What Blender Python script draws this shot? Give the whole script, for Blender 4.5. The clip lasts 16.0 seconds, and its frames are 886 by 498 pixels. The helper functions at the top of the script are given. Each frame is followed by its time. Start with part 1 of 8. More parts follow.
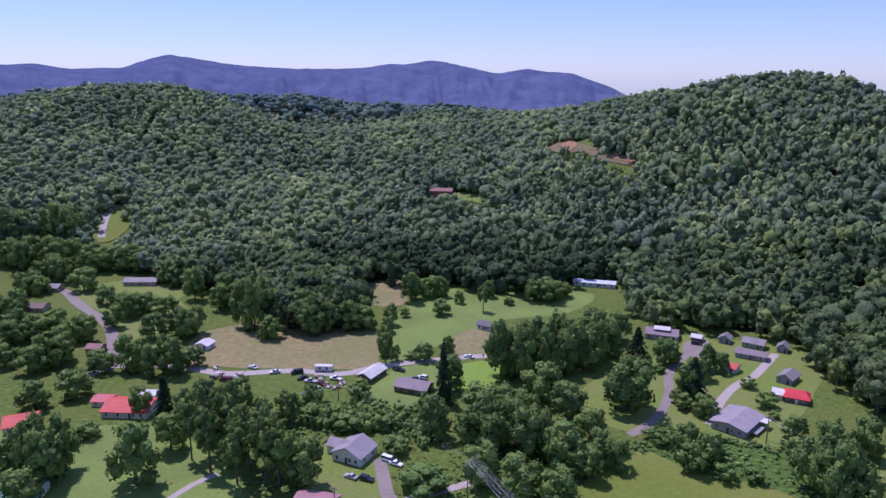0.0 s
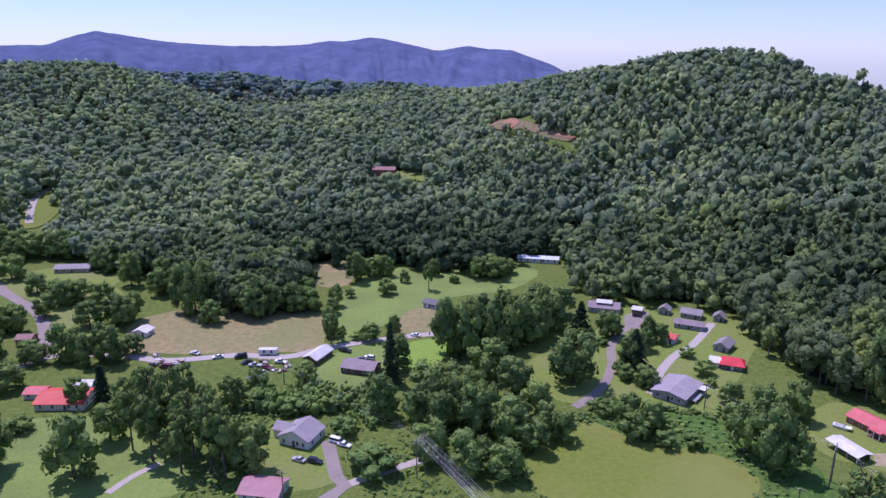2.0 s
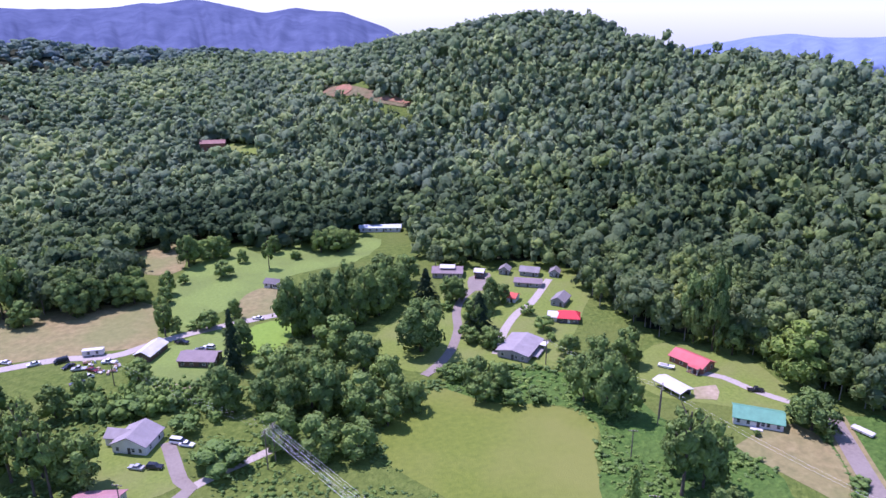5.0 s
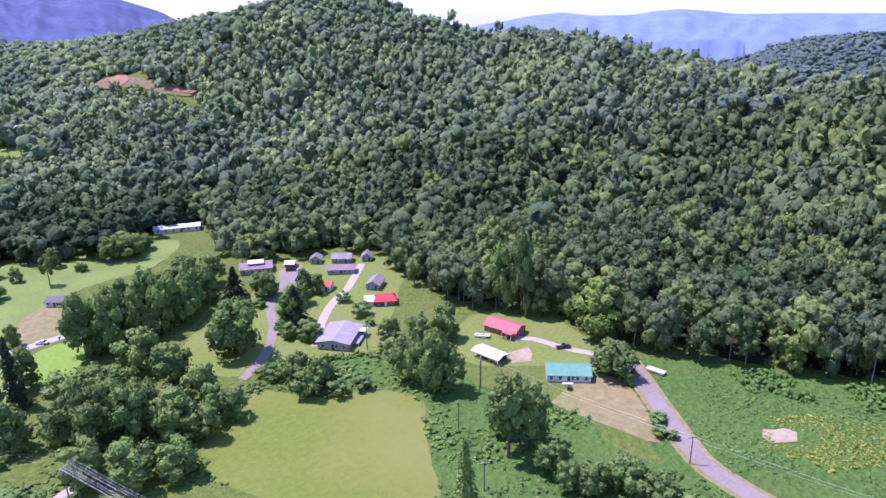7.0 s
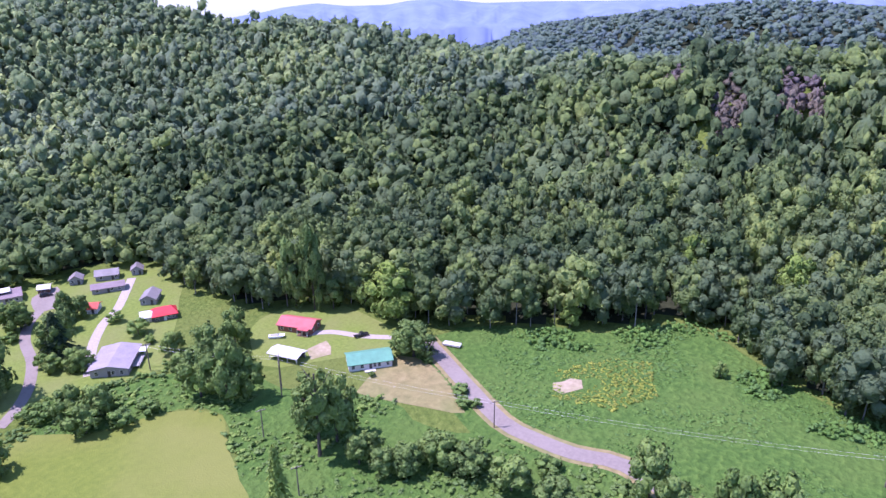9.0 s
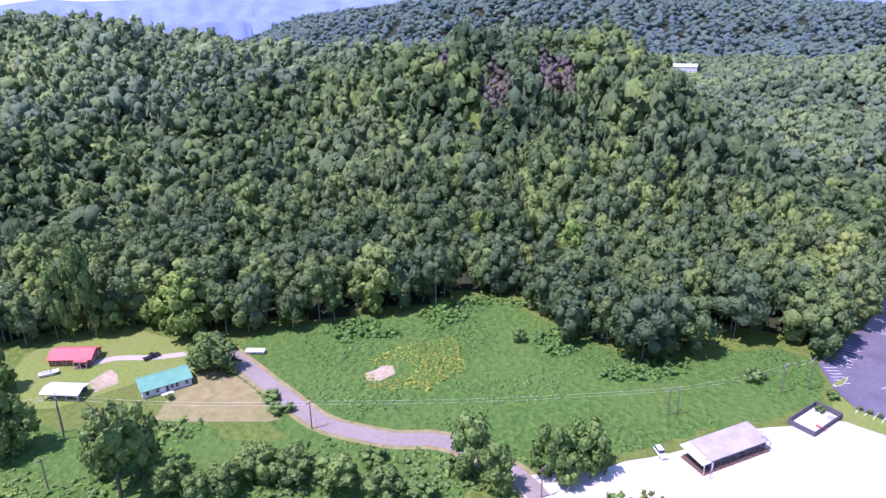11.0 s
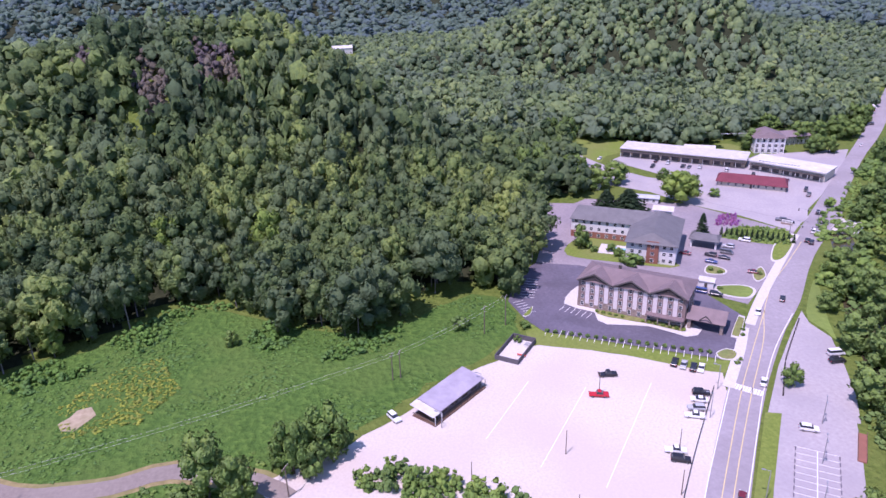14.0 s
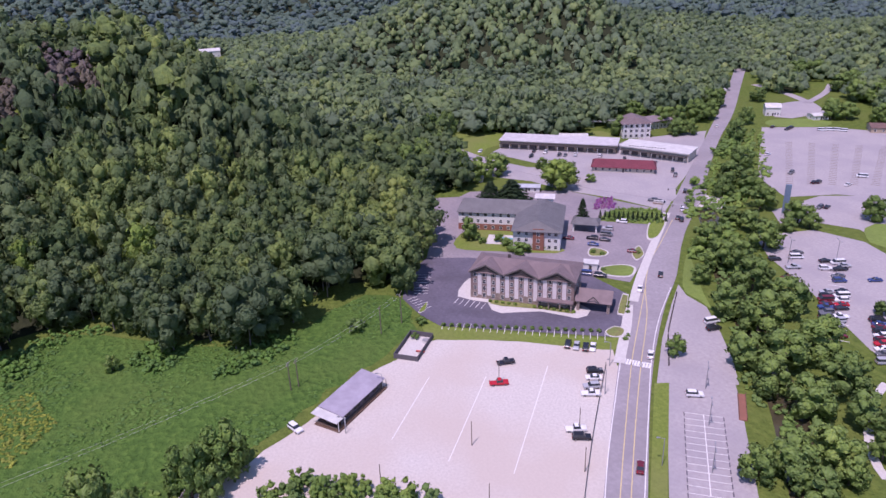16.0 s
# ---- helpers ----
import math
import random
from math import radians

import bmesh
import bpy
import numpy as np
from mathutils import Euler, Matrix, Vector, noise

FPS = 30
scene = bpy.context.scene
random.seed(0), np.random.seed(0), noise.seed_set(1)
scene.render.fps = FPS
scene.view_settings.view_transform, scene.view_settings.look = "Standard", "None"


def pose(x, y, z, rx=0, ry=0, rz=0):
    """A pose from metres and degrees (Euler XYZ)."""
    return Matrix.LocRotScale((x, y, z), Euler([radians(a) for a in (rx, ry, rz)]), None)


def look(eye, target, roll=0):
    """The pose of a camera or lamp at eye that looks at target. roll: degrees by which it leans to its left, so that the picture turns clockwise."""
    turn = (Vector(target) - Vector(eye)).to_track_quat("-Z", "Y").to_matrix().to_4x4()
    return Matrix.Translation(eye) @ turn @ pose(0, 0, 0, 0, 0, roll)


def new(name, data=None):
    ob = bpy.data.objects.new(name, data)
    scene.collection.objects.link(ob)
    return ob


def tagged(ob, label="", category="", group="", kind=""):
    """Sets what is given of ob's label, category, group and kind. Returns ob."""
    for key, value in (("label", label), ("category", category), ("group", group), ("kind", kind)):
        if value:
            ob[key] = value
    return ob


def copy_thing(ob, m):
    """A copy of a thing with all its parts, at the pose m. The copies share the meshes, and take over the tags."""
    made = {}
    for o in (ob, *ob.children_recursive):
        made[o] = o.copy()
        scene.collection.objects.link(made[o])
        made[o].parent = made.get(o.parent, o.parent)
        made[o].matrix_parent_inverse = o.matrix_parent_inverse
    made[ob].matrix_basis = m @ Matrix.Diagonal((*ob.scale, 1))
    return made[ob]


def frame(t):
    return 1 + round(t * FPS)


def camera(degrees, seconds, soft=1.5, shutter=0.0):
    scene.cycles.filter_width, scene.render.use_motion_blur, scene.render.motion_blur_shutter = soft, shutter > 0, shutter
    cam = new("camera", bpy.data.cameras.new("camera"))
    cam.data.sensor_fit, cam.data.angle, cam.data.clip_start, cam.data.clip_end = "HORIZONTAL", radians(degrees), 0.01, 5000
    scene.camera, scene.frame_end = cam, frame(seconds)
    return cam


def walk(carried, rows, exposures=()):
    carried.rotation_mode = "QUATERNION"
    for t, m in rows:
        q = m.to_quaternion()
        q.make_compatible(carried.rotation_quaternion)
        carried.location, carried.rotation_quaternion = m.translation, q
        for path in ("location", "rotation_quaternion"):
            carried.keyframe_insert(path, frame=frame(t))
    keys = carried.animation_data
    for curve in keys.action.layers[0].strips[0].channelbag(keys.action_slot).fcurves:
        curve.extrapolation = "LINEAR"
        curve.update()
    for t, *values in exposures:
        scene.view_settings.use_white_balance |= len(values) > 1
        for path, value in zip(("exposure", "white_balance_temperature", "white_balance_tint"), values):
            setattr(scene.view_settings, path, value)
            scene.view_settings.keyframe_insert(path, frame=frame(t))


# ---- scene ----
# seconds, place in metres, then yaw, pitch and roll in degrees
cam = camera(63.86, 16.0)
ROWS = [
    (0.0, -31.60, 24.63, 122.78, -4.15, -14.02, 0.20),
    (0.5, -31.52, 24.88, 122.71, -4.56, -14.45, 0.19),
    (1.0, -31.45, 25.15, 122.62, -5.59, -14.87, 0.19),
    (1.5, -31.40, 25.46, 122.51, -7.21, -15.30, 0.19),
    (2.0, -31.36, 25.82, 122.41, -8.76, -15.72, 0.18),
    (2.5, -31.26, 26.26, 122.35, -10.35, -16.16, 0.14),
    (3.0, -31.02, 26.79, 122.40, -12.07, -16.62, 0.08),
    (5.5, -27.08, 31.32, 124.39, -25.85, -19.17, -0.25),
    (6.0, -26.64, 32.21, 124.28, -30.70, -19.47, -0.42),
    (6.5, -26.30, 33.03, 124.04, -34.27, -19.72, -0.49),
    (7.0, -25.92, 33.84, 123.68, -37.73, -19.94, -0.55),
    (7.5, -25.48, 34.68, 123.19, -42.21, -20.16, -0.50),
    (8.0, -25.08, 35.50, 122.64, -47.32, -20.37, -0.52),
    (8.5, -24.67, 36.41, 122.07, -51.94, -20.58, -0.61),
    (11.0, -22.46, 41.81, 119.26, -74.46, -21.49, -0.77),
    (11.5, -21.75, 42.48, 118.73, -80.04, -21.72, -0.88),
    (12.0, -21.05, 42.98, 118.20, -85.30, -21.93, -1.11),
    (12.5, -20.37, 43.28, 117.70, -90.20, -22.17, -1.29),
    (13.0, -19.74, 43.44, 117.27, -94.11, -22.43, -1.46),
    (13.5, -19.20, 43.56, 116.91, -97.15, -22.64, -1.58),
    (14.0, -18.67, 43.66, 116.58, -100.61, -22.87, -1.73),
    (14.5, -18.12, 43.77, 116.28, -104.65, -23.13, -1.90),
    (15.0, -17.62, 43.94, 116.04, -108.20, -23.31, -2.01),
    (15.5, -17.18, 44.11, 115.85, -109.79, -23.29, -2.10),
    (16.0, -16.76, 44.27, 115.69, -110.44, -23.27, -2.11),
]
walk(cam, [(t, pose(x, y, z, 90 + pitch, 0, yaw) @ pose(0, 0, 0, 0, 0, roll)) for t, x, y, z, yaw, pitch, roll in ROWS],
     exposures=[(0.0, -0.44, 5600, 48), (3.0, -0.08, 5600, 49), (7.0, 0.43, 5600, 52), (11.0, 0.55, 5620, 51), (14.0, 0.0, 5930, 49), (16.0, -0.4, 6200, 47)])

# ---- sky, sun and exposure ----
SUN_HEADING, SUN_HEIGHT = -38.0, 65.0
scene.view_settings.exposure = 0.0
world = bpy.data.worlds.new("sky")
scene.world = world
world.use_nodes = True
_n, _l = world.node_tree.nodes, world.node_tree.links
_n.clear()
_out, _bg, _sky = _n.new("ShaderNodeOutputWorld"), _n.new("ShaderNodeBackground"), _n.new("ShaderNodeTexSky")
_sky.sky_type, _sky.sun_disc = "NISHITA", False
_sky.sun_elevation, _sky.sun_rotation = radians(SUN_HEIGHT), radians(SUN_HEADING)
_sky.altitude, _sky.air_density, _sky.dust_density, _sky.ozone_density = 300, 1.0, 0.1, 3.0
_bg.inputs["Strength"].default_value = 0.14
_blue = _n.new("ShaderNodeMix")
_blue.data_type = "RGBA"
_blue.inputs["Factor"].default_value, _blue.inputs["B"].default_value = 0.22, (4.0, 5.6, 8.0, 1)  # thin summer haze
_l.new(_sky.outputs[0], _blue.inputs["A"])
_cool = _n.new("ShaderNodeMix")
_cool.data_type, _cool.blend_type = "RGBA", "MULTIPLY"
_cool.inputs["Factor"].default_value, _cool.inputs["B"].default_value = 1.0, (0.86, 1.0, 1.08, 1)
_l.new(_blue.outputs["Result"], _cool.inputs["A"])
_l.new(_cool.outputs["Result"], _bg.inputs[0])
_l.new(_bg.outputs[0], _out.inputs[0])
sun = new("sun", bpy.data.lights.new("sun", "SUN"))
sun.data.energy, sun.data.angle, sun.data.color = 5.0, radians(0.6), (1.0, 0.96, 0.9)
_h, _e = radians(SUN_HEADING), radians(SUN_HEIGHT)
sun.matrix_world = look((math.sin(_h) * math.cos(_e) * 900, math.cos(_h) * math.cos(_e) * 900, math.sin(_e) * 900), (0, 0, 0))


# ---- materials ----
def ramp_of(nodes, stops):
    ramp = nodes.new("ShaderNodeValToRGB")
    while len(ramp.color_ramp.elements) < len(stops):
        ramp.color_ramp.elements.new(0.5)
    for el, (at, col) in zip(ramp.color_ramp.elements, stops):
        el.position, el.color = at, (*col, 1)
    return ramp


def surface(name, stops, scale=1.0, rough=0.8, metal=0.0, bump=0.0, bump_scale=8.0, second=None, second_scale=0.05, second_mix=0.5, spec=0.3, deep=0.4):
    """Two scales of noise on object coordinates: grain through a ramp, and broad patches mixed over it."""
    mat = bpy.data.materials.new(name)
    mat.use_nodes = True
    nt = mat.node_tree
    n, l = nt.nodes, nt.links
    bsdf = n["Principled BSDF"]
    bsdf.inputs["Roughness"].default_value = rough
    bsdf.inputs["Metallic"].default_value = metal
    bsdf.inputs["Specular IOR Level"].default_value = spec
    geo = n.new("ShaderNodeNewGeometry")
    a = n.new("ShaderNodeTexNoise")
    a.inputs["Scale"].default_value, a.inputs["Detail"].default_value, a.inputs["Roughness"].default_value = scale, 6, 0.65
    l.new(geo.outputs["Position"], a.inputs["Vector"])
    ramp = ramp_of(n, stops)
    l.new(a.outputs["Fac"], ramp.inputs["Fac"])
    col = ramp.outputs["Color"]
    if second:
        b = n.new("ShaderNodeTexNoise")
        b.inputs["Scale"].default_value, b.inputs["Detail"].default_value = second_scale, 4
        l.new(geo.outputs["Position"], b.inputs["Vector"])
        edge = ramp_of(n, [(0.42, (0, 0, 0)), (0.62, (1, 1, 1))])
        l.new(b.outputs["Fac"], edge.inputs["Fac"])
        part_of = n.new("ShaderNodeMath")
        part_of.operation = "MULTIPLY"
        part_of.inputs[1].default_value = second_mix
        l.new(edge.outputs["Color"], part_of.inputs[0])
        mix = n.new("ShaderNodeMix")
        mix.data_type = "RGBA"
        l.new(part_of.outputs[0], mix.inputs["Factor"])
        l.new(col, mix.inputs["A"])
        mix.inputs["B"].default_value = (*second, 1)
        col = mix.outputs["Result"]
    l.new(col, bsdf.inputs["Base Color"])
    if bump:
        c = n.new("ShaderNodeTexNoise")
        c.inputs["Scale"].default_value, c.inputs["Detail"].default_value = bump_scale, 4
        l.new(geo.outputs["Position"], c.inputs["Vector"])
        bn = n.new("ShaderNodeBump")
        bn.inputs["Strength"].default_value, bn.inputs["Distance"].default_value = bump, deep
        l.new(c.outputs["Fac"], bn.inputs["Height"])
        l.new(bn.outputs["Normal"], bsdf.inputs["Normal"])
    return mat


def plain(name, col, rough=0.6, metal=0.0, spec=0.4, wear=0.12, scale=1.5):
    """Painted, coated or worn: one colour with faint soiling."""
    lo, hi = tuple(c * (1 - wear * 1.6) for c in col), tuple(min(1, c * (1 + wear)) for c in col)
    return surface(name, [(0.3, lo), (0.5, col), (0.75, hi)], scale, rough, metal, spec=spec)


def foliage(name, stops, back=0.3, patch=0.012, tuft=0.9):
    """Leaves: the tree's own hue from its attribute, leaf by leaf variation, some light through the leaf."""
    mat = bpy.data.materials.new(name)
    mat.use_nodes = True
    n, l = mat.node_tree.nodes, mat.node_tree.links
    n.clear()
    out = n.new("ShaderNodeOutputMaterial")
    geo = n.new("ShaderNodeNewGeometry")
    tint = n.new("ShaderNodeAttribute")
    tint.attribute_name = "tint"
    info = n.new("ShaderNodeObjectInfo")
    big = n.new("ShaderNodeTexNoise")
    big.inputs["Scale"].default_value, big.inputs["Detail"].default_value = patch, 3
    l.new(geo.outputs["Position"], big.inputs["Vector"])

    fine = n.new("ShaderNodeTexNoise")
    fine.inputs["Scale"].default_value, fine.inputs["Detail"].default_value = tuft * 0.55, 4
    l.new(geo.outputs["Position"], fine.inputs["Vector"])

    def add(a, b, op="ADD"):
        m = n.new("ShaderNodeMath")
        m.operation = op
        for i, v in enumerate((a, b)):
            if isinstance(v, float):
                m.inputs[i].default_value = v
            else:
                l.new(v, m.inputs[i])
        return m.outputs[0]
    v = add(add(tint.outputs["Fac"], 0.62, "MULTIPLY"), add(geo.outputs["Random Per Island"], 0.17, "MULTIPLY"))
    v = add(v, add(add(fine.outputs["Fac"], 0.5, "SUBTRACT"), 0.9, "MULTIPLY"))
    v = add(v, add(info.outputs["Random"], 0.16, "MULTIPLY"))
    v = add(v, add(add(big.outputs["Fac"], 0.5, "SUBTRACT"), 1.25, "MULTIPLY"))
    ramp = ramp_of(n, stops)
    l.new(v, ramp.inputs["Fac"])
    # some kinds of tree are greyer
    grey = n.new("ShaderNodeMix")
    grey.data_type = "RGBA"
    grey.inputs["B"].default_value = (stops[len(stops) // 2][1][0] * 0.9, stops[len(stops) // 2][1][1] * 0.88, stops[len(stops) // 2][1][2] * 1.25, 1)
    kin = add(add(tint.outputs["Fac"], 9.7, "MULTIPLY"), 1.0, "MODULO")
    l.new(add(add(kin, 0.68, "GREATER_THAN"), 0.65, "MULTIPLY"), grey.inputs["Factor"])
    l.new(ramp.outputs[0], grey.inputs["A"])
    hue = grey.outputs["Result"]
    d = n.new("ShaderNodeBsdfPrincipled")
    d.inputs["Roughness"].default_value, d.inputs["Specular IOR Level"].default_value = 0.7, 0.06
    t = n.new("ShaderNodeBsdfTranslucent")
    puff = n.new("ShaderNodeAttribute")
    puff.attribute_name = "puff"
    turn = n.new("ShaderNodeVectorTransform")
    turn.vector_type, turn.convert_from, turn.convert_to = "NORMAL", "OBJECT", "WORLD"
    l.new(puff.outputs["Vector"], turn.inputs[0])
    tufts = n.new("ShaderNodeTexNoise")
    tufts.inputs["Scale"].default_value, tufts.inputs["Detail"].default_value = tuft, 3
    l.new(geo.outputs["Position"], tufts.inputs["Vector"])
    rough = n.new("ShaderNodeBump")
    rough.inputs["Strength"].default_value, rough.inputs["Distance"].default_value = 1.0, 1.3 / tuft
    l.new(tufts.outputs["Fac"], rough.inputs["Height"])
    l.new(turn.outputs[0], rough.inputs["Normal"])
    l.new(rough.outputs[0], d.inputs["Normal"])
    mx = n.new("ShaderNodeMixShader")
    mx.inputs[0].default_value = back
    l.new(hue, d.inputs["Base Color"])
    l.new(hue, t.inputs["Color"])
    l.new(d.outputs[0], mx.inputs[1])
    l.new(t.outputs[0], mx.inputs[2])
    l.new(mx.outputs[0], out.inputs[0])
    return mat


LEAF = foliage("broadleaf foliage", [(0.0, (0.054, 0.097, 0.049)), (0.25, (0.103, 0.167, 0.072)), (0.5, (0.174, 0.257, 0.098)), (0.75, (0.268, 0.367, 0.120)), (1.0, (0.388, 0.475, 0.142))], back=0.42)
# far and upper leaves: paled and greyed to put distance haze into the colour
LEAF_FAR_HAZE = foliage("far foliage with haze tint", [(0.05, (0.145, 0.221, 0.167)), (0.4, (0.180, 0.267, 0.201)), (0.9, (0.221, 0.314, 0.222))], back=0.42, patch=0.006, tuft=0.2)
LEAF_HIGH_HAZE = foliage("upper foliage with haze tint", [(0.0, (0.097, 0.157, 0.091)), (0.25, (0.154, 0.231, 0.121)), (0.5, (0.223, 0.316, 0.150)), (0.75, (0.305, 0.409, 0.175)), (1.0, (0.398, 0.492, 0.197))], back=0.42, tuft=0.5)
CONIFER = foliage("conifer foliage", [(0.1, (0.035, 0.062, 0.03)), (0.9, (0.07, 0.12, 0.05))], back=0.25)
SHRUB = foliage("shrub foliage", [(0.1, (0.122, 0.208, 0.057)), (0.5, (0.183, 0.300, 0.074)), (0.9, (0.268, 0.392, 0.093))], back=0.22)
KUDZU_LEAF = foliage("vine foliage", [(0.1, (0.108, 0.224, 0.049)), (0.5, (0.139, 0.275, 0.060)), (0.9, (0.180, 0.327, 0.077))], back=0.22, patch=0.04)
DEADLEAF = foliage("dead reddish foliage", [(0.1, (0.15, 0.136, 0.105)), (0.9, (0.225, 0.2, 0.155))], patch=0.03)
BARK = surface("bark", [(0.3, (0.06, 0.045, 0.035)), (0.7, (0.16, 0.13, 0.1))], 3.0, 0.9, bump=0.5)
PALE_BARK = surface("pale bark", [(0.3, (0.16, 0.14, 0.12)), (0.7, (0.3, 0.27, 0.24))], 2.0, 0.9)
GRASS = surface("rough green growth", [(0.3, (0.066, 0.105, 0.021)), (0.5, (0.108, 0.156, 0.03)), (0.72, (0.168, 0.215, 0.048))], 0.4, 0.9, bump=1.0, bump_scale=0.6, deep=1.0, spec=0.1, second=(0.13, 0.165, 0.038), second_scale=0.025, second_mix=0.7)
VINES = surface("vine-covered ground", [(0.3, (0.045, 0.098, 0.021)), (0.5, (0.071, 0.145, 0.028)), (0.72, (0.120, 0.213, 0.041))], 0.45, 0.9, bump=1.0, bump_scale=0.45, deep=1.6, spec=0.1, second=(0.1, 0.165, 0.036), second_scale=0.05)
# litter coloured near black-green so the gaps between crowns read as shade
FOREST_FLOOR = surface("shade-dark leaf litter", [(0.3, (0.024, 0.03, 0.016)), (0.6, (0.04, 0.048, 0.024)), (0.8, (0.06, 0.068, 0.034))], 0.5, 0.95, bump=0.6, bump_scale=1.5, spec=0.1)
LAWN = surface("mown lawn", [(0.3, (0.114, 0.168, 0.025)), (0.55, (0.166, 0.226, 0.037)), (0.75, (0.223, 0.278, 0.059))], 0.8, 0.9, bump=0.4, bump_scale=3, second=(0.2, 0.21, 0.07), second_scale=0.04)
GREEN_LAWN = surface("watered lawn", [(0.3, (0.138, 0.207, 0.041)), (0.6, (0.190, 0.270, 0.055)), (0.8, (0.241, 0.316, 0.075))], 0.7, 0.9, bump=0.4, bump_scale=3, second=(0.12, 0.165, 0.04), second_scale=0.05)
BRIGHT_GRASS = surface("bright fresh lawn", [(0.3, (0.15, 0.26, 0.03)), (0.6, (0.19, 0.31, 0.04)), (0.8, (0.23, 0.35, 0.055))], 0.6, 0.9, bump=0.3, bump_scale=3)
MEADOW = surface("meadow", [(0.3, (0.112, 0.155, 0.019)), (0.6, (0.155, 0.2, 0.026)), (0.8, (0.195, 0.235, 0.04))], 0.5, 0.9, bump=0.5, bump_scale=2, second=(0.2, 0.215, 0.05), second_scale=0.018, second_mix=0.75)
HAY = surface("dry hay field", [(0.3, (0.18, 0.155, 0.065)), (0.55, (0.27, 0.222, 0.095)), (0.75, (0.34, 0.285, 0.14))], 0.35, 0.9, bump=0.4, bump_scale=2, second=(0.15, 0.2, 0.055), second_scale=0.03)
ASPHALT_OLD = surface("sun-bleached asphalt", [(0.3, (0.34, 0.305, 0.305)), (0.6, (0.41, 0.375, 0.37)), (0.8, (0.46, 0.425, 0.42))], 0.9, 0.85, second=(0.31, 0.285, 0.3), second_scale=0.06)
ASPHALT_MID = surface("grey asphalt", [(0.3, (0.247, 0.215, 0.228)), (0.6, (0.312, 0.273, 0.282)), (0.8, (0.364, 0.325, 0.330))], 0.8, 0.85, second=(0.2, 0.175, 0.195), second_scale=0.06)
ASPHALT_NEW = surface("dark sealed asphalt", [(0.3, (0.115, 0.101, 0.130)), (0.6, (0.149, 0.135, 0.169)), (0.8, (0.203, 0.182, 0.215))], 0.8, 0.8, second=(0.075, 0.07, 0.085), second_scale=0.07)
GRAVEL = surface("pale gravel", [(0.3, (0.482, 0.439, 0.395)), (0.55, (0.579, 0.534, 0.484)), (0.75, (0.647, 0.600, 0.543))], 1.4, 0.95, bump=0.2, bump_scale=6, second=(0.52, 0.44, 0.37), second_scale=0.028, second_mix=0.7)
DIRT = surface("bare clay", [(0.3, (0.3, 0.24, 0.15)), (0.7, (0.45, 0.37, 0.25))], 0.6, 0.95, second=(0.2, 0.2, 0.07), second_scale=0.1)
SCRUB = surface("dry brushy ground", [(0.3, (0.1, 0.1, 0.04)), (0.55, (0.17, 0.15, 0.07)), (0.75, (0.25, 0.2, 0.11))], 0.25, 0.95, bump=0.8, bump_scale=0.8, second=(0.28, 0.15, 0.09), second_scale=0.05)
REDCLAY = surface("red clay cut", [(0.3, (0.26, 0.13, 0.075)), (0.7, (0.4, 0.2, 0.12))], 0.3, 0.95, second=(0.13, 0.16, 0.06), second_scale=0.06, second_mix=0.9)
HIGHWAY_TAR = surface("trafficked asphalt", [(0.3, (0.275, 0.248, 0.259)), (0.6, (0.341, 0.308, 0.319)), (0.8, (0.396, 0.363, 0.369))], 0.7, 0.85, second=(0.24, 0.215, 0.22), second_scale=0.05)
LANE_TAR = surface("worn lane asphalt", [(0.3, (0.2, 0.168, 0.142)), (0.6, (0.255, 0.216, 0.183)), (0.8, (0.3, 0.258, 0.222))], 0.9, 0.85, second=(0.29, 0.25, 0.215), second_scale=0.08)
TRACK = surface("dusty gravel track", [(0.3, (0.33, 0.29, 0.25)), (0.7, (0.45, 0.4, 0.35))], 1.2, 0.95)
MULCH = surface("planting bed", [(0.3, (0.16, 0.12, 0.07)), (0.5, (0.2, 0.22, 0.07)), (0.75, (0.34, 0.31, 0.1))], 1.2, 0.9, second=(0.13, 0.2, 0.05), second_scale=0.3)
CONCRETE = surface("concrete", [(0.3, (0.5, 0.47, 0.44)), (0.7, (0.62, 0.59, 0.55))], 1.2, 0.85)
WHITE_LINE = plain("road paint white", (0.75, 0.73, 0.7), 0.7)
YELLOW_LINE = plain("road paint yellow", (0.62, 0.5, 0.25), 0.7)

RINGS = [
    (280, 50, [-1, -1, -1, -1, -1, 2, -2, -1, 0, -2, -1, -1, 1, -3, -1, 0, 0]),
    (350, 60, [0, 1, 3, 1, 1, -1, -3, 2, 3, 4, 5, 11, 8, -4, -1, -1, 0]),
    (430, 65, [-1, -2, -7, -5, -2, -5, 3, 8, 0, 6, 23, 39, 10, -3, 6, 1, 1]),
    (520, 80, [5, 6, 1, 3, 6, -1, -5, 1, 32, 29, 21, 13, 3, -2, -4, 3, -11]),
    (640, 110, [2, 6, 6, 1, -1, 13, 45, 34, 8, -5, -20, -10, -4, -8, -9, 6, 11]),
    (800, 150, [-2, 3, 5, -3, -9, 15, 33, 18, 2, 4, 22, 34, 0, 6, -3, -23, 9]),
    (1050, 220, [6, 24, 45, 46, 28, 21, 22, 15, 5, -8, -19, -34, -37, 4, 22, -2, -6]),
    (1600, 420, [-3, 3, 9, 10, 5, -2, -10, -19, -20, 2, 31, 25, 11, 15, 11, 0, -2]),
]
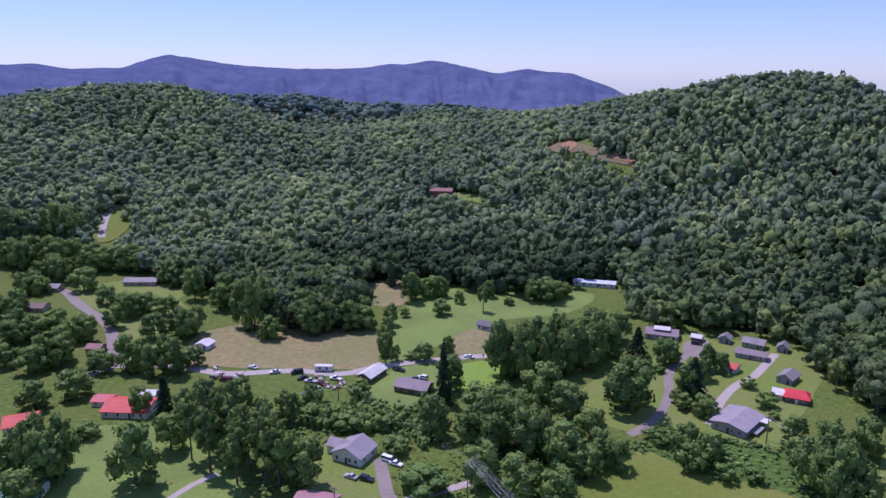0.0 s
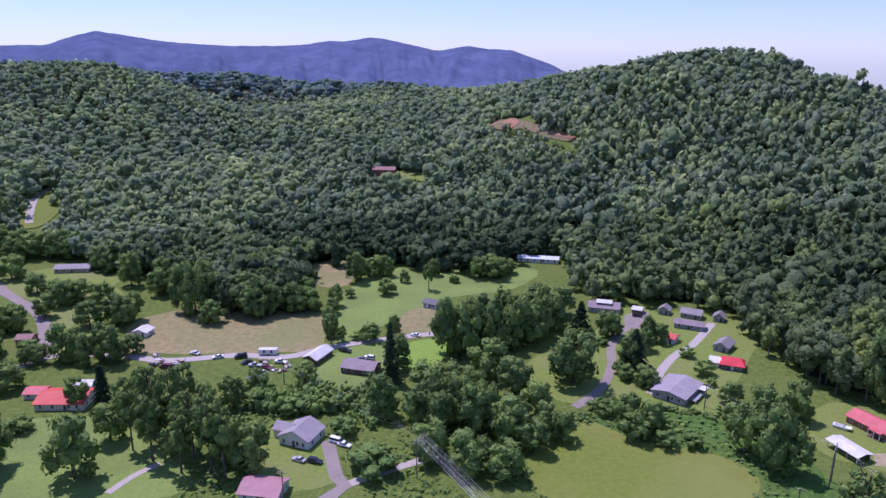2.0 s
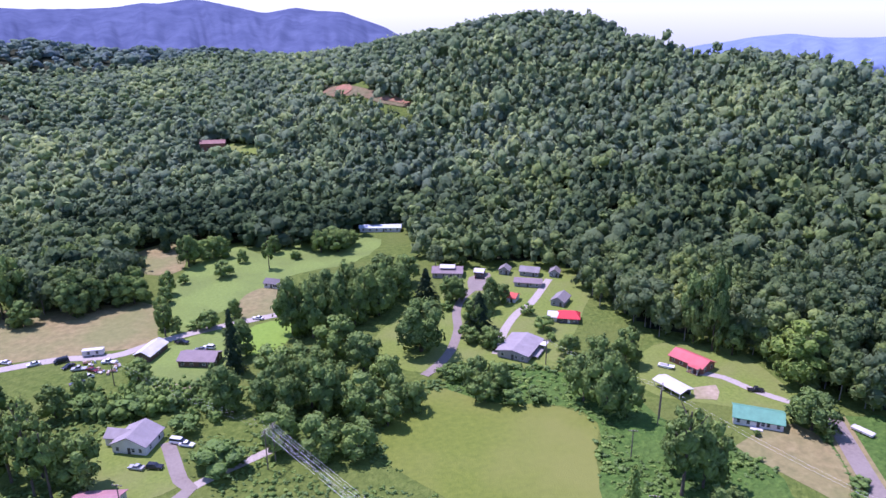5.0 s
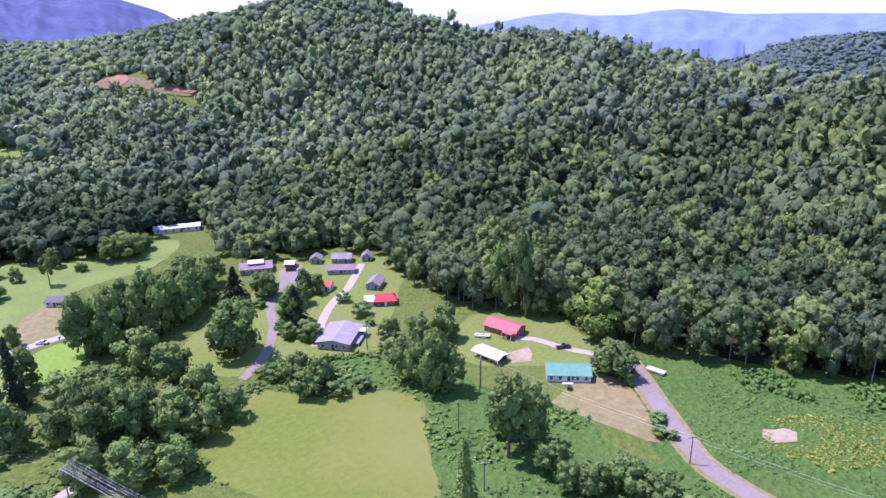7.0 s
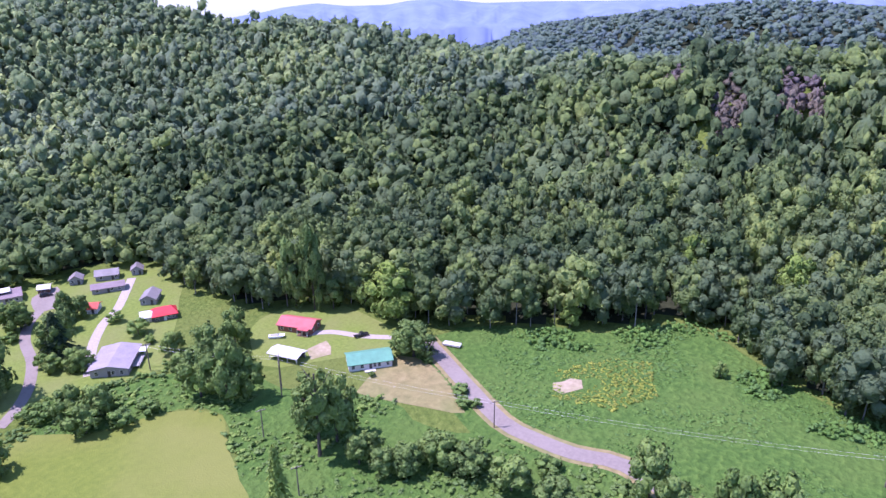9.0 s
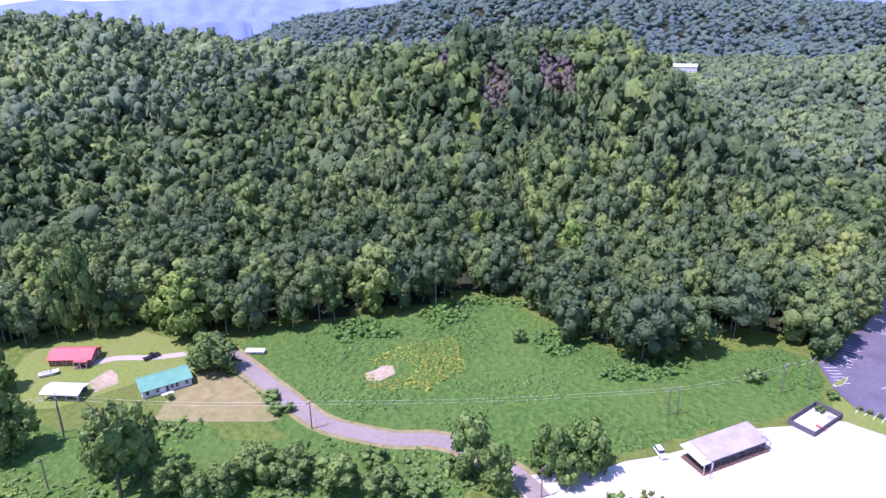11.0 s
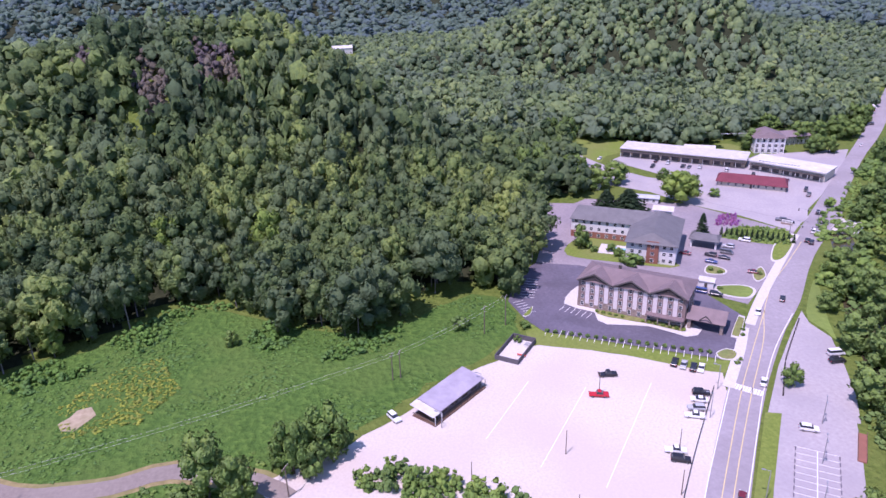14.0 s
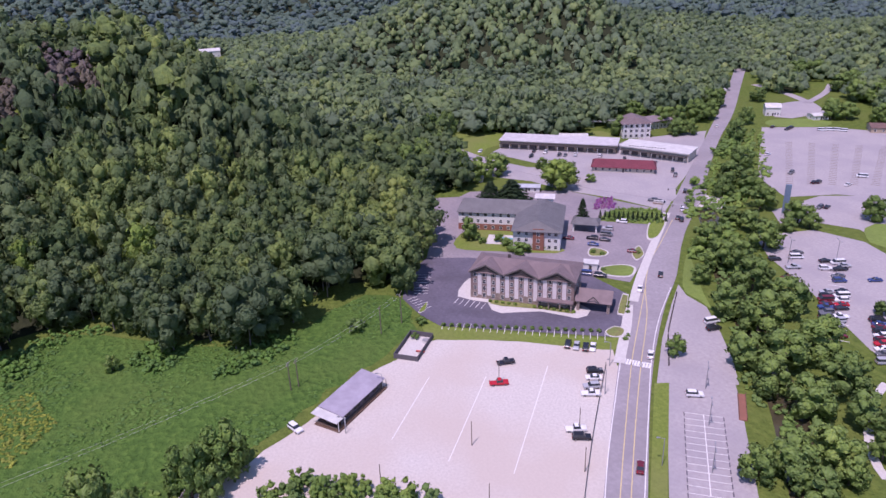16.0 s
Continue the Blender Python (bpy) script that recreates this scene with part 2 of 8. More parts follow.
KNOLLS = [(-22.2, 950, -4, 80), (-17.2, 950, 23, 80), (-11.1, 1000, -35, 90), (-3.8, 1000, -31, 90), (15.8, 790, 14, 70), (21.7, 740, -1, 60), (25.6, 710, -9, 60), (29.3, 690, 22, 55), (33.4, 680, 1, 50), (35.6, 660, -12, 50), (40.7, 620, 20, 50), (42.9, 620, -16, 55), (47.3, 600, 14, 55), (53.7, 560, 11, 55), (57.9, 530, -2, 55), (67.3, 480, 5, 60), (66.2, 480, 3, 50), (74.9, 440, 2, 45), (81.4, 430, -1, 45), (85.6, 430, 10, 40), (89.1, 410, 2, 40), (94.3, 390, 17, 45), (100.6, 430, -34, 60), (108.8, 520, -35, 70), (111, 770, 64, 112), (121, 725, 50, 62), (143, 860, 36, 105), (78, 1450, 26, 170)]  # heading, distance, height, breadth

# ---- the lie of the land ----
MID = (-22.0, 38.0)
HEADS = range(-46, 158, 12)
_cx = np.array([MID[0] + d * math.sin(radians(a)) for d, s, row in RINGS for a in HEADS])
_cy = np.array([MID[1] + d * math.cos(radians(a)) for d, s, row in RINGS for a in HEADS])
_cs = np.array([s for d, s, row in RINGS for a in HEADS], float)
_ca = np.array([v for d, s, row in RINGS for v in row], float)


def heights(x, y):
    """Hills as a sum of broad swells; the valley floor is level."""
    x, y = np.asarray(x, float), np.asarray(y, float)
    f = np.zeros_like(x)
    for cx, cy, s, a in zip(_cx, _cy, _cs, _ca):
        if a:
            f += a * np.exp(-((x - cx) ** 2 + (y - cy) ** 2) / (2 * s * s))
    for head, d, a, s in KNOLLS:
        f += a * np.exp(-((x - MID[0] - d * math.sin(radians(head))) ** 2 + (y - MID[1] - d * math.cos(radians(head))) ** 2) / (2 * s * s))
    v = np.maximum(f - 4.0, 0)
    head, far = np.degrees(np.arctan2(x - MID[0], y - MID[1])), np.hypot(x - MID[0], y - MID[1])
    gorge = np.clip((64 - head) / 8, 0, 1) * np.clip((head - 34) / 6, 0, 1)  # the land falls away to the north-east
    spur = 0.64 - np.abs(np.sin(np.radians(head) * 14 + 1.3 * np.sin(far / 105 + 0.03 * head))) + 0.4 * np.sin(np.radians(head) * 37 + far / 60)
    return v * v / (v + 6.0) + 4.0 * spur * np.clip((v - 12) / 45, 0, 1) - np.maximum(far - 950, 0) * 0.09 * gorge


def height(x, y):
    return float(heights(np.array([x]), np.array([y]))[0])


def inside(poly, x, y):
    """Which of the points lie in the polygon."""
    x, y = np.asarray(x, float), np.asarray(y, float)
    res = np.zeros(x.shape, bool)
    for (x1, y1), (x2, y2) in zip(poly, poly[1:] + poly[:1]):
        if y1 != y2:
            res ^= ((y1 > y) != (y2 > y)) & (x < (x2 - x1) * (y - y1) / (y2 - y1) + x1)
    return res


def mesh_of(name, verts, faces, mats, smooth=False):
    me = bpy.data.meshes.new(name)
    me.from_pydata([tuple(v) for v in verts], [], [tuple(f) for f in faces])
    for m in (mats if isinstance(mats, (list, tuple)) else [mats]):
        me.materials.append(m)
    if smooth:
        me.polygons.foreach_set("use_smooth", np.ones(len(me.polygons), bool))
    me.update()
    return me


# the ground, one sheet out to the horizon
_dirs = [a * 0.9 - 50 for a in range(230)] + [157 + a * 6 for a in range(1, 25)]
_rad = [0.0]
_r = 12.0
while _r < 4700:
    _rad.append(_r)
    _r += max(6.0, _r * 0.022)
_gv, _gf = [], []
_na = len(_dirs)
_xs = np.array([[MID[0] + d * math.sin(radians(a)) for a in _dirs] for d in _rad[1:]])
_ys = np.array([[MID[1] + d * math.cos(radians(a)) for a in _dirs] for d in _rad[1:]])
_zs = heights(_xs, _ys) - np.maximum(np.hypot(_xs - MID[0], _ys - MID[1]) - 1900, 0) * 0.08
_gv = [(MID[0], MID[1], 0.0)] + list(zip(_xs.ravel(), _ys.ravel(), _zs.ravel()))
for j in range(_na):
    _gf.append((0, 1 + (j + 1) % _na, 1 + j))
for i in range(len(_rad) - 2):
    for j in range(_na):
        k = (j + 1) % _na
        _gf.append((1 + i * _na + j, 1 + i * _na + k, 1 + (i + 1) * _na + k, 1 + (i + 1) * _na + j))
ground = tagged(new("ground", mesh_of("ground", _gv, _gf, [GRASS, FOREST_FLOOR], True)), "green overgrown valley floor and forested mountain slopes", "ground", kind="structure")


def smooth_line(pts, step=4.0, closed=False):
    """A flowing line through the given points."""
    p = [Vector((*q[:2], 0)) for q in pts]
    n = len(p)
    out = []
    for i in range(n if closed else n - 1):
        a, b, c, d = (p[(i - 1) % n], p[i], p[(i + 1) % n], p[(i + 2) % n]) if closed else (p[max(i - 1, 0)], p[i], p[i + 1], p[min(i + 2, n - 1)])
        k = max(1, int((c - b).length / step))
        for s in range(k):
            t = s / k
            out.append(0.5 * ((2 * b) + (c - a) * t + (2 * a - 5 * b + 4 * c - d) * t * t + (3 * b - a - 3 * c + d) * t ** 3))
    if not closed:
        out.append(p[-1])
    return [(v.x, v.y) for v in out]


def strip(name, pts, width, mat, label, lift=0.06, category="road", kind="structure", smooth=True, parent=None):
    """A road or painted line of even width laid on the ground, with a thin edge."""
    line = smooth_line(pts) if smooth else pts
    bm = bmesh.new()
    prev = None
    for i, (x, y) in enumerate(line):
        a, b = line[max(i - 1, 0)], line[min(i + 1, len(line) - 1)]
        d = Vector((b[0] - a[0], b[1] - a[1])).normalized()
        w = (width[0] + (width[1] - width[0]) * i / (len(line) - 1) if isinstance(width, tuple) else width) / 2
        row = []
        for s in (-1, 1):
            px, py = x - d.y * w * s, y + d.x * w * s
            row.append(bm.verts.new((px, py, height(px, py) + lift)))
        row = [bm.verts.new((row[0].co.x, row[0].co.y, row[0].co.z - lift - 0.3))] + row + [bm.verts.new((row[1].co.x, row[1].co.y, row[1].co.z - lift - 0.3))]
        if prev:
            for k in range(3):
                bm.faces.new((prev[k], prev[k + 1], row[k + 1], row[k]))
        prev = row
    bmesh.ops.recalc_face_normals(bm, faces=bm.faces)
    me = bpy.data.meshes.new(name)
    bm.to_mesh(me)
    bm.free()
    me.materials.append(mat)
    ob = new(name, me)
    if parent:
        ob.parent = parent
        return ob
    return tagged(ob, label, category, kind=kind)


def area(name, pts, mat, label, lift=0.05, category="field", rounded=True, ragged=0.0):
    """A field, lawn or paved area: a thin sheet with its own outline on the ground."""
    line = smooth_line(pts, 5.0, True) if rounded else list(pts)
    if ragged:
        rng = random.Random(len(line))
        line = [(x + rng.uniform(-ragged, ragged), y + rng.uniform(-ragged, ragged)) for x, y in line]
    bm = bmesh.new()
    vs = [bm.verts.new((x, y, 0)) for x, y in line]
    f = bm.faces.new(vs)
    if f.normal.z < 0:
        f.normal_update()
        if f.normal.z < 0:
            f.normal_flip()
    bmesh.ops.triangulate(bm, faces=[f])
    hs = [height(x, y) for x, y in line]
    if max(hs) > 0.05:
        for _ in range(3):
            long = [e for e in bm.edges if e.calc_length() > 9]
            if not long:
                break
            bmesh.ops.subdivide_edges(bm, edges=long, cuts=1, use_grid_fill=False)
            bmesh.ops.triangulate(bm, faces=bm.faces)
    xs, ys = np.array([v.co.x for v in bm.verts]), np.array([v.co.y for v in bm.verts])
    for v, z in zip(bm.verts, heights(xs, ys)):
        v.co.z = z + lift + (0.25 if z > 0.3 else 0)
    bmesh.ops.recalc_face_normals(bm, faces=bm.faces)
    if sum(fc.normal.z for fc in bm.faces) < 0:
        bmesh.ops.reverse_faces(bm, faces=bm.faces)
    me = bpy.data.meshes.new(name)
    bm.to_mesh(me)
    bm.free()
    me.materials.append(mat)
    return tagged(new(name, me), label, category, kind="structure")


# ---- trees ----
def ball(fine):
    """Points and triangles of a round ball."""
    bm = bmesh.new()
    bmesh.ops.create_icosphere(bm, subdivisions=fine, radius=1.0)
    bm.verts.index_update()
    res = np.array([v.co[:] for v in bm.verts]), [tuple(v.index for v in f.verts) for f in bm.faces]
    bm.free()
    return res


BALL = {1: ball(1), 2: ball(2)}


def crown_shape(seed, leaves, leaf, lumps, tall=1.0, fine=1, fat=1.0, squat=0.85, calm=0.0):
    """A crown one unit wide: rounded boughs in a dome round a core, with leaf sprays standing out of them. Returns vertices, faces and the way each part faces."""
    rng = np.random.default_rng(seed)
    mids, sizes = [], []
    for i in range(lumps):
        u = (i + 0.5) / lumps
        reach = 0.33 * math.sqrt(max(0.0, 1 - max(0.0, (u - 0.3) / 0.74) ** 2)) * min(1.0, 0.7 + u)
        a = i * 2.4 + rng.uniform(-0.6, 0.6)
        mids.append((reach * rng.uniform(0.7, 1.12) * math.cos(a), reach * rng.uniform(0.7, 1.12) * math.sin(a), -0.3 + 0.64 * u + rng.uniform(-0.04, 0.04)))
        sizes.append(rng.uniform(0.14, 0.225) * (1.12 - 0.25 * u) * fat * (9 / max(9, lumps)) ** 0.3)
    mids, sizes = np.array([(0, 0, -0.06)] + mids), np.array([0.27 * min(1, fat * 1.1)] + sizes)

    def buried(c, k, depth):
        off = (c - mids) / (sizes[:, None] * (1, 1, squat))
        far = np.linalg.norm(off, axis=1)
        far[k] = 9
        return far.min() < depth
    v, f, puff = [], [], []
    for k, (m, r) in enumerate(zip(mids, sizes)):
        pts, tri = BALL[fine if k else 1]
        own = pts * rng.uniform(0.66, 1.06, (len(pts), 1)) * rng.uniform(0.85, 1.2, 3)
        turn = Matrix.Rotation(rng.uniform(0, 6.28), 3, "Z")
        own = np.array([turn @ Vector(p) for p in own])
        at = m + own * r * (1, 1, squat)
        keep = [t for t in tri if not buried(at[list(t)].mean(0), k, 0.86) and own[list(t)].mean(0)[2] > -0.55]
        used = sorted({i for t in keep for i in t})
        place = {i: len(v) + j for j, i in enumerate(used)}
        for i in used:
            v.append(at[i])
            way = own[i] / np.linalg.norm(own[i]) + at[i] * 1.8 + rng.normal(size=3) * 0.16 + (0, 0, calm)
            puff.append(way / np.linalg.norm(way))
        f += [tuple(place[i] for i in t) for t in keep]
    share = sizes[1:] ** 2 / (sizes[1:] ** 2).sum()
    made = 0
    while made < leaves:
        k = 1 + rng.choice(lumps, p=share)
        d = rng.normal(size=3) + (0, 0, 0.25) + mids[k] * 1.5
        d /= np.linalg.norm(d)
        c = mids[k] + d * sizes[k] * rng.uniform(0.72, 1.22) * (1, 1, squat)
        if buried(c, k, 0.8):
            leaves -= 0.3
            continue
        made += 1
        nrm = d * 0.8 + (0, 0, 0.25) + rng.normal(size=3) * 0.4
        nrm /= np.linalg.norm(nrm)
        s = np.cross(nrm, rng.normal(size=3))
        s /= np.linalg.norm(s) + 1e-9
        q = np.cross(nrm, s)
        a, b = leaf * rng.uniform(0.6, 1.3), leaf * rng.uniform(0.45, 1.0)
        j = len(v)
        bend = nrm * leaf * 0.35
        v += [c - s * a - bend, c - q * b, c + s * a - bend, c + q * b]
        way = d * 0.7 + rng.normal(size=3) * 0.27 + c * 1.3 + (0, 0, calm)
        puff += [way / np.linalg.norm(way)] * 4
        f.append((j, j + 1, j + 2, j + 3))
    return np.array(v) * (1, 1, tall), f, np.array(puff)


def many_crowns(name, shapes, x, y, z, width, tall, tint, mat):
    """All crowns of a stretch of forest in one mesh."""
    rng = np.random.default_rng(len(x))
    kind = rng.integers(len(shapes), size=len(x))
    turn = rng.uniform(0, 2 * math.pi, len(x))
    vs, loops, sizes, hue, ways = [], [], [], [], []
    base = 0
    for k, (sv, sf, sp) in enumerate(shapes):
        pick = np.where(kind == k)[0]
        if not len(pick):
            continue
        c, s = np.cos(turn[pick])[:, None], np.sin(turn[pick])[:, None]
        px = (sv[:, 0][None] * c - sv[:, 1][None] * s) * width[pick][:, None] + x[pick][:, None]
        py = (sv[:, 0][None] * s + sv[:, 1][None] * c) * width[pick][:, None] + y[pick][:, None]
        pz = sv[:, 2][None] * tall[pick][:, None] + z[pick][:, None]
        vs.append(np.stack([px, py, pz], -1).reshape(-1, 3))
        hue.append(np.repeat(tint[pick], len(sv)))
        nx, ny = sp[:, 0][None] * c - sp[:, 1][None] * s, sp[:, 0][None] * s + sp[:, 1][None] * c
        ways.append(np.stack([nx, ny, np.broadcast_to(sp[:, 2][None], nx.shape)], -1).reshape(-1, 3))
        one = np.concatenate([np.array(q) for q in sf])
        siz = np.array([len(q) for q in sf])
        loops.append((one[None] + (base + np.arange(len(pick)) * len(sv))[:, None]).ravel())
        sizes.append(np.tile(siz, len(pick)))
        base += len(pick) * len(sv)
    vs, loops, sizes, hue = np.concatenate(vs), np.concatenate(loops), np.concatenate(sizes), np.concatenate(hue)
    me = bpy.data.meshes.new(name)
    me.vertices.add(len(vs))
    me.vertices.foreach_set("co", vs.astype(np.float32).ravel())
    me.loops.add(len(loops))
    me.loops.foreach_set("vertex_index", loops.astype(np.int32))
    me.polygons.add(len(sizes))
    me.polygons.foreach_set("loop_start", np.concatenate([[0], np.cumsum(sizes)[:-1]]).astype(np.int32))
    me.polygons.foreach_set("loop_total", sizes.astype(np.int32))
    at = me.attributes.new("tint", "FLOAT", "POINT")
    at.data.foreach_set("value", hue.astype(np.float32))
    at = me.attributes.new("puff", "FLOAT_VECTOR", "POINT")
    at.data.foreach_set("vector", np.concatenate(ways).astype(np.float32).ravel())
    me.materials.append(mat)
    me.update(calc_edges=True)
    me.validate()
    return new(name, me)


SHAPES_NEAR = [crown_shape(i, 300, 0.046, 13, 1.3) for i in range(7)]
SHAPES_MID = [crown_shape(20 + i, 44, 0.082, 6, 1.0, calm=0.8) for i in range(8)] + [crown_shape(30 + i, 40, 0.08, 6, 1.4, fat=0.85, calm=0.7) for i in range(2)]
SHAPES_FAR = [crown_shape(40 + i, 9, 0.12, 2, 0.9, fat=1.5, calm=1.0) for i in range(9)]
SHAPES_VAST = [crown_shape(60 + i, 5, 0.16, 2, 0.7, fat=1.45, calm=0.9) for i in range(6)]


def woods(name, near, far, step, shapes, mat, label, width, trunks=False):
    """Fills the wooded land between two distances from the middle of the valley with trees."""
    rng = np.random.default_rng(int(near))
    gx, gy = np.meshgrid(np.arange(-far, far, step), np.arange(-far, far, step))
    gx, gy = gx.ravel() + rng.uniform(-0.48, 0.48, gx.size) * step, gy.ravel() + rng.uniform(-0.48, 0.48, gy.size) * step
    d = np.hypot(gx, gy)
    a = np.degrees(np.arctan2(gx, gy))
    x, y = gx + MID[0], gy + MID[1]
    keep = (d >= near) & (d < far) & (a > -42) & (a < 152)
    x, y = x[keep], y[keep]
    keep = np.ones(len(x), bool)
    for poly in CLEAR:
        keep &= ~inside(poly, x, y)
    x, y = x[keep], y[keep]
    z = heights(x, y)
    # slopes that no one in the valley can see carry fewer, wider trees
    d = np.hypot(x - MID[0], y - MID[1])
    seen = np.ones(len(x), bool)
    for k in np.linspace(0.2, 0.96, 20):
        hz = heights(MID[0] + (x - MID[0]) * k, MID[1] + (y - MID[1]) * k) + 4
        seen &= (z + 23 - 121) / d > (hz - 121) / (d * k)
    keep = seen | (rng.uniform(size=len(x)) < 0.05)
    x, y, z, seen = x[keep], y[keep], z[keep], seen[keep]
    w = width * np.clip(np.exp(rng.normal(0, 0.27 if near < 600 else 0.2, len(x))), 0.55, 1.75) * np.where(seen, 1, 1.7)
    t = width * rng.uniform(0.8, 1.2, len(x)) * (w / width) ** 0.6
    top = 10.5 if near < 300 else 7.5 if near < 600 else 5.5
    up = rng.uniform(3.0 if near < 300 else 4.2, top if near < 300 else top - 1.0, len(x)) + (3.5 if near < 300 else 1.5 if near < 600 else 0.0) + (top - 6.5) * (rng.uniform(size=len(x)) < 0.12)
    steep = np.hypot(heights(x + 6, y) - z, heights(x, y + 6) - z) / 6  # crowns reach further down where the slope is steep
    t, up = t * (1 + 0.75 * steep), up - 4.0 * np.minimum(steep, 0.8)
    tint = rng.normal(0.5, 0.24, len(x))
    for polys, by in ((PALE_WOODS, 0.4), (DARK_WOODS, -0.55)):
        for poly in polys:
            tint += by * inside(poly, x, y)
    tint = np.clip(tint, 0, 1)
    ob = many_crowns(name, shapes, x, y, z + up + t * 0.1, w, t, tint, mat)
    if trunks:
        vs, fs = [], []
        for px, py, pz, h in zip(x, y, z, up):
            k = len(vs)
            lean = rng.uniform(-0.5, 0.5, 2)
            for r, zz, s in ((0.24, -0.6, 0.0), (0.15, h + 3.0, 1.0)):
                vs += [(px + s * lean[0] + r * a, py + s * lean[1] + r * b, pz + zz) for a, b in ((1, 0), (0, 1), (-1, 0), (0, -1))]
            fs += [(k + i, k + (i + 1) % 4, k + 4 + (i + 1) % 4, k + 4 + i) for i in range(4)]
        tagged(new("forest_trunks", mesh_of("forest_trunks", vs, fs, PALE_BARK)), "pale slender trunks under the forest canopy", "forest", kind="stuff")
    return tagged(ob, label, "forest", kind="stuff")

# ---- plan ----
# roads and paved ground
HWY_L = [(85.2, -29.0), (116.0, -52.3), (147.4, -77.0), (169.4, -95.8), (200.1, -125.6), (233.5, -160.9), (271.1, -200.5), (321.1, -253.1), (376.2, -311.1), (453.8, -389.6), (510.5, -446.2)]
HWY_R = [(81.5, -38.3), (112.4, -61.5), (134.8, -79.9), (158.0, -101.3), (173.9, -118.1), (199.2, -140.7), (217.7, -159.8), (242.0, -188.1), (266.3, -210.0), (317.0, -261.0), (371.4, -320.7), (448.5, -397.7), (505.2, -454.4)]
LINE_YA = [(83.8, -32.5), (102.9, -46.9), (130.0, -67.8), (145.9, -81.0), (171.4, -102.7)]
LINE_YB = [(82.9, -34.8), (105.6, -52.0), (129.0, -70.4), (144.9, -83.5), (156.7, -92.7), (171.4, -102.7), (188.3, -117.0), (204.8, -135.2), (221.3, -153.0)]
LINE_WL = [(85.0, -29.4), (99.5, -39.9), (120.3, -56.1), (131.9, -65.2), (147.2, -77.7)]
LINE_WR = [(81.8, -37.6), (112.5, -61.2), (130.5, -75.3), (149.0, -91.5), (167.4, -110.6)]
CROSSWALK = [(133.5, -67.5), (127.8, -73.2)]
WALK_A = [(133.0, -65.6), (149.9, -79.8), (162.6, -89.4)]
WALK_B = [(163.8, -92.3), (177.7, -104.8), (197.3, -124.1), (229.4, -156.2)]
LOT = [(121.7, 64.2), (127.0, 50.3), (132.4, 41.5), (135.3, 37.2), (142.4, 25.1), (150.2, 14.7), (157.9, 4.3), (162.2, -5.7), (168.4, -20.9), (158.1, -41.8), (140.1, -68.3), (132.3, -64.2), (108.0, -45.8), (85.3, -28.5), (86.0, 11.4), (100.7, 31.6), (108.8, 52.5)]
LOTLINE_A = [(149.4, -12.0), (126.4, 6.8)]
LOTLINE_B = [(142.7, -27.0), (113.0, -3.5)]
LOTLINE_C = [(140.3, -45.9), (102.7, -16.0)]
SHOULDER = [(131.3, -61.1), (131.9, -65.1), (85.1, -29.2), (87.2, -26.0)]
HOTEL_LOT = [(199.9, -20.4), (218.8, -28.9), (229.6, -40.4), (222.6, -55.9), (192.6, -89.5), (169.0, -93.9), (149.9, -79.3), (146.6, -72.7), (175.8, -25.7), (185.3, -22.2)]
VERGE = [(184.3, -21.8), (175.7, -25.7), (145.8, -72.1), (147.5, -76.4), (139.9, -68.8), (158.1, -41.8), (168.4, -20.9), (173.5, -19.3)]
HOTEL_WALK = [(193.0, -38.8), (184.3, -46.6), (178.6, -45.5), (175.2, -47.5), (170.8, -60.0), (161.5, -68.5), (161.6, -72.5), (164.9, -76.0), (172.0, -74.0), (199.0, -52.0), (205.0, -48.5)]
HOTEL_BED = [(186.0, -47.6), (183.0, -46.9), (180.0, -49.5), (177.0, -54.0), (171.5, -61.5), (164.8, -69.0), (167.0, -71.3), (176.0, -60.8)]
INN_LOT = [(298.1, -65.4), (292.5, -80.4), (297.6, -88.7), (277.9, -131.9), (232.3, -157.8), (196.7, -122.4), (177.1, -100.2), (190.5, -88.0), (220.5, -56.5), (227.5, -41.8), (229.0, -40.2), (255.3, -52.7)]
INN_GARDEN = [(233.5, -55.0), (247.0, -62.4), (249.9, -73.0), (238.1, -89.2), (212.1, -93.6), (211.3, -89.2), (221.0, -72.6)]
SIDE_ROAD = [(446.0, -92.6), (401.8, -105.2), (347.6, -116.6), (311.0, -133.7), (274.8, -149.6), (244.2, -172.4)]
MALL_LOT = [(357.4, -127.6), (371.4, -146.3), (334.4, -195.6), (344.7, -214.7), (340.0, -271.0), (319.3, -251.6), (270.2, -199.4), (255.1, -180.9), (285.2, -156.3), (322.5, -143.4)]
MALL_LAWN = [(461.5, -110.1), (410.3, -144.6), (373.4, -187.5), (372.4, -212.1), (354.5, -206.9), (370.9, -138.4), (357.2, -119.0), (408.9, -107.8)]
BIG_LOT = [(330.2, -306.6), (311.8, -340.3), (279.3, -368.4), (201.3, -269.0), (204.8, -253.4), (214.9, -241.9), (222.4, -218.5), (251.2, -228.6)]
TOWN_LOT = [(192.2, -171.6), (186.2, -197.4), (168.2, -205.0), (146.8, -199.8), (96.5, -135.6), (108.8, -137.2), (146.0, -152.2), (173.2, -160.7)]
TOWN_DRIVE = [(211.1, -199.2), (216.8, -233.5), (203.4, -260.1), (163.6, -211.1), (178.7, -214.2), (192.9, -204.5), (198.0, -190.8)]
SIDE_APRON = [(338.6, -112.6), (316.7, -140.3), (258.7, -183.7), (248.6, -176.2), (232.3, -157.8), (256.1, -147.1), (277.9, -131.9), (298.4, -123.7), (317.7, -106.6)]
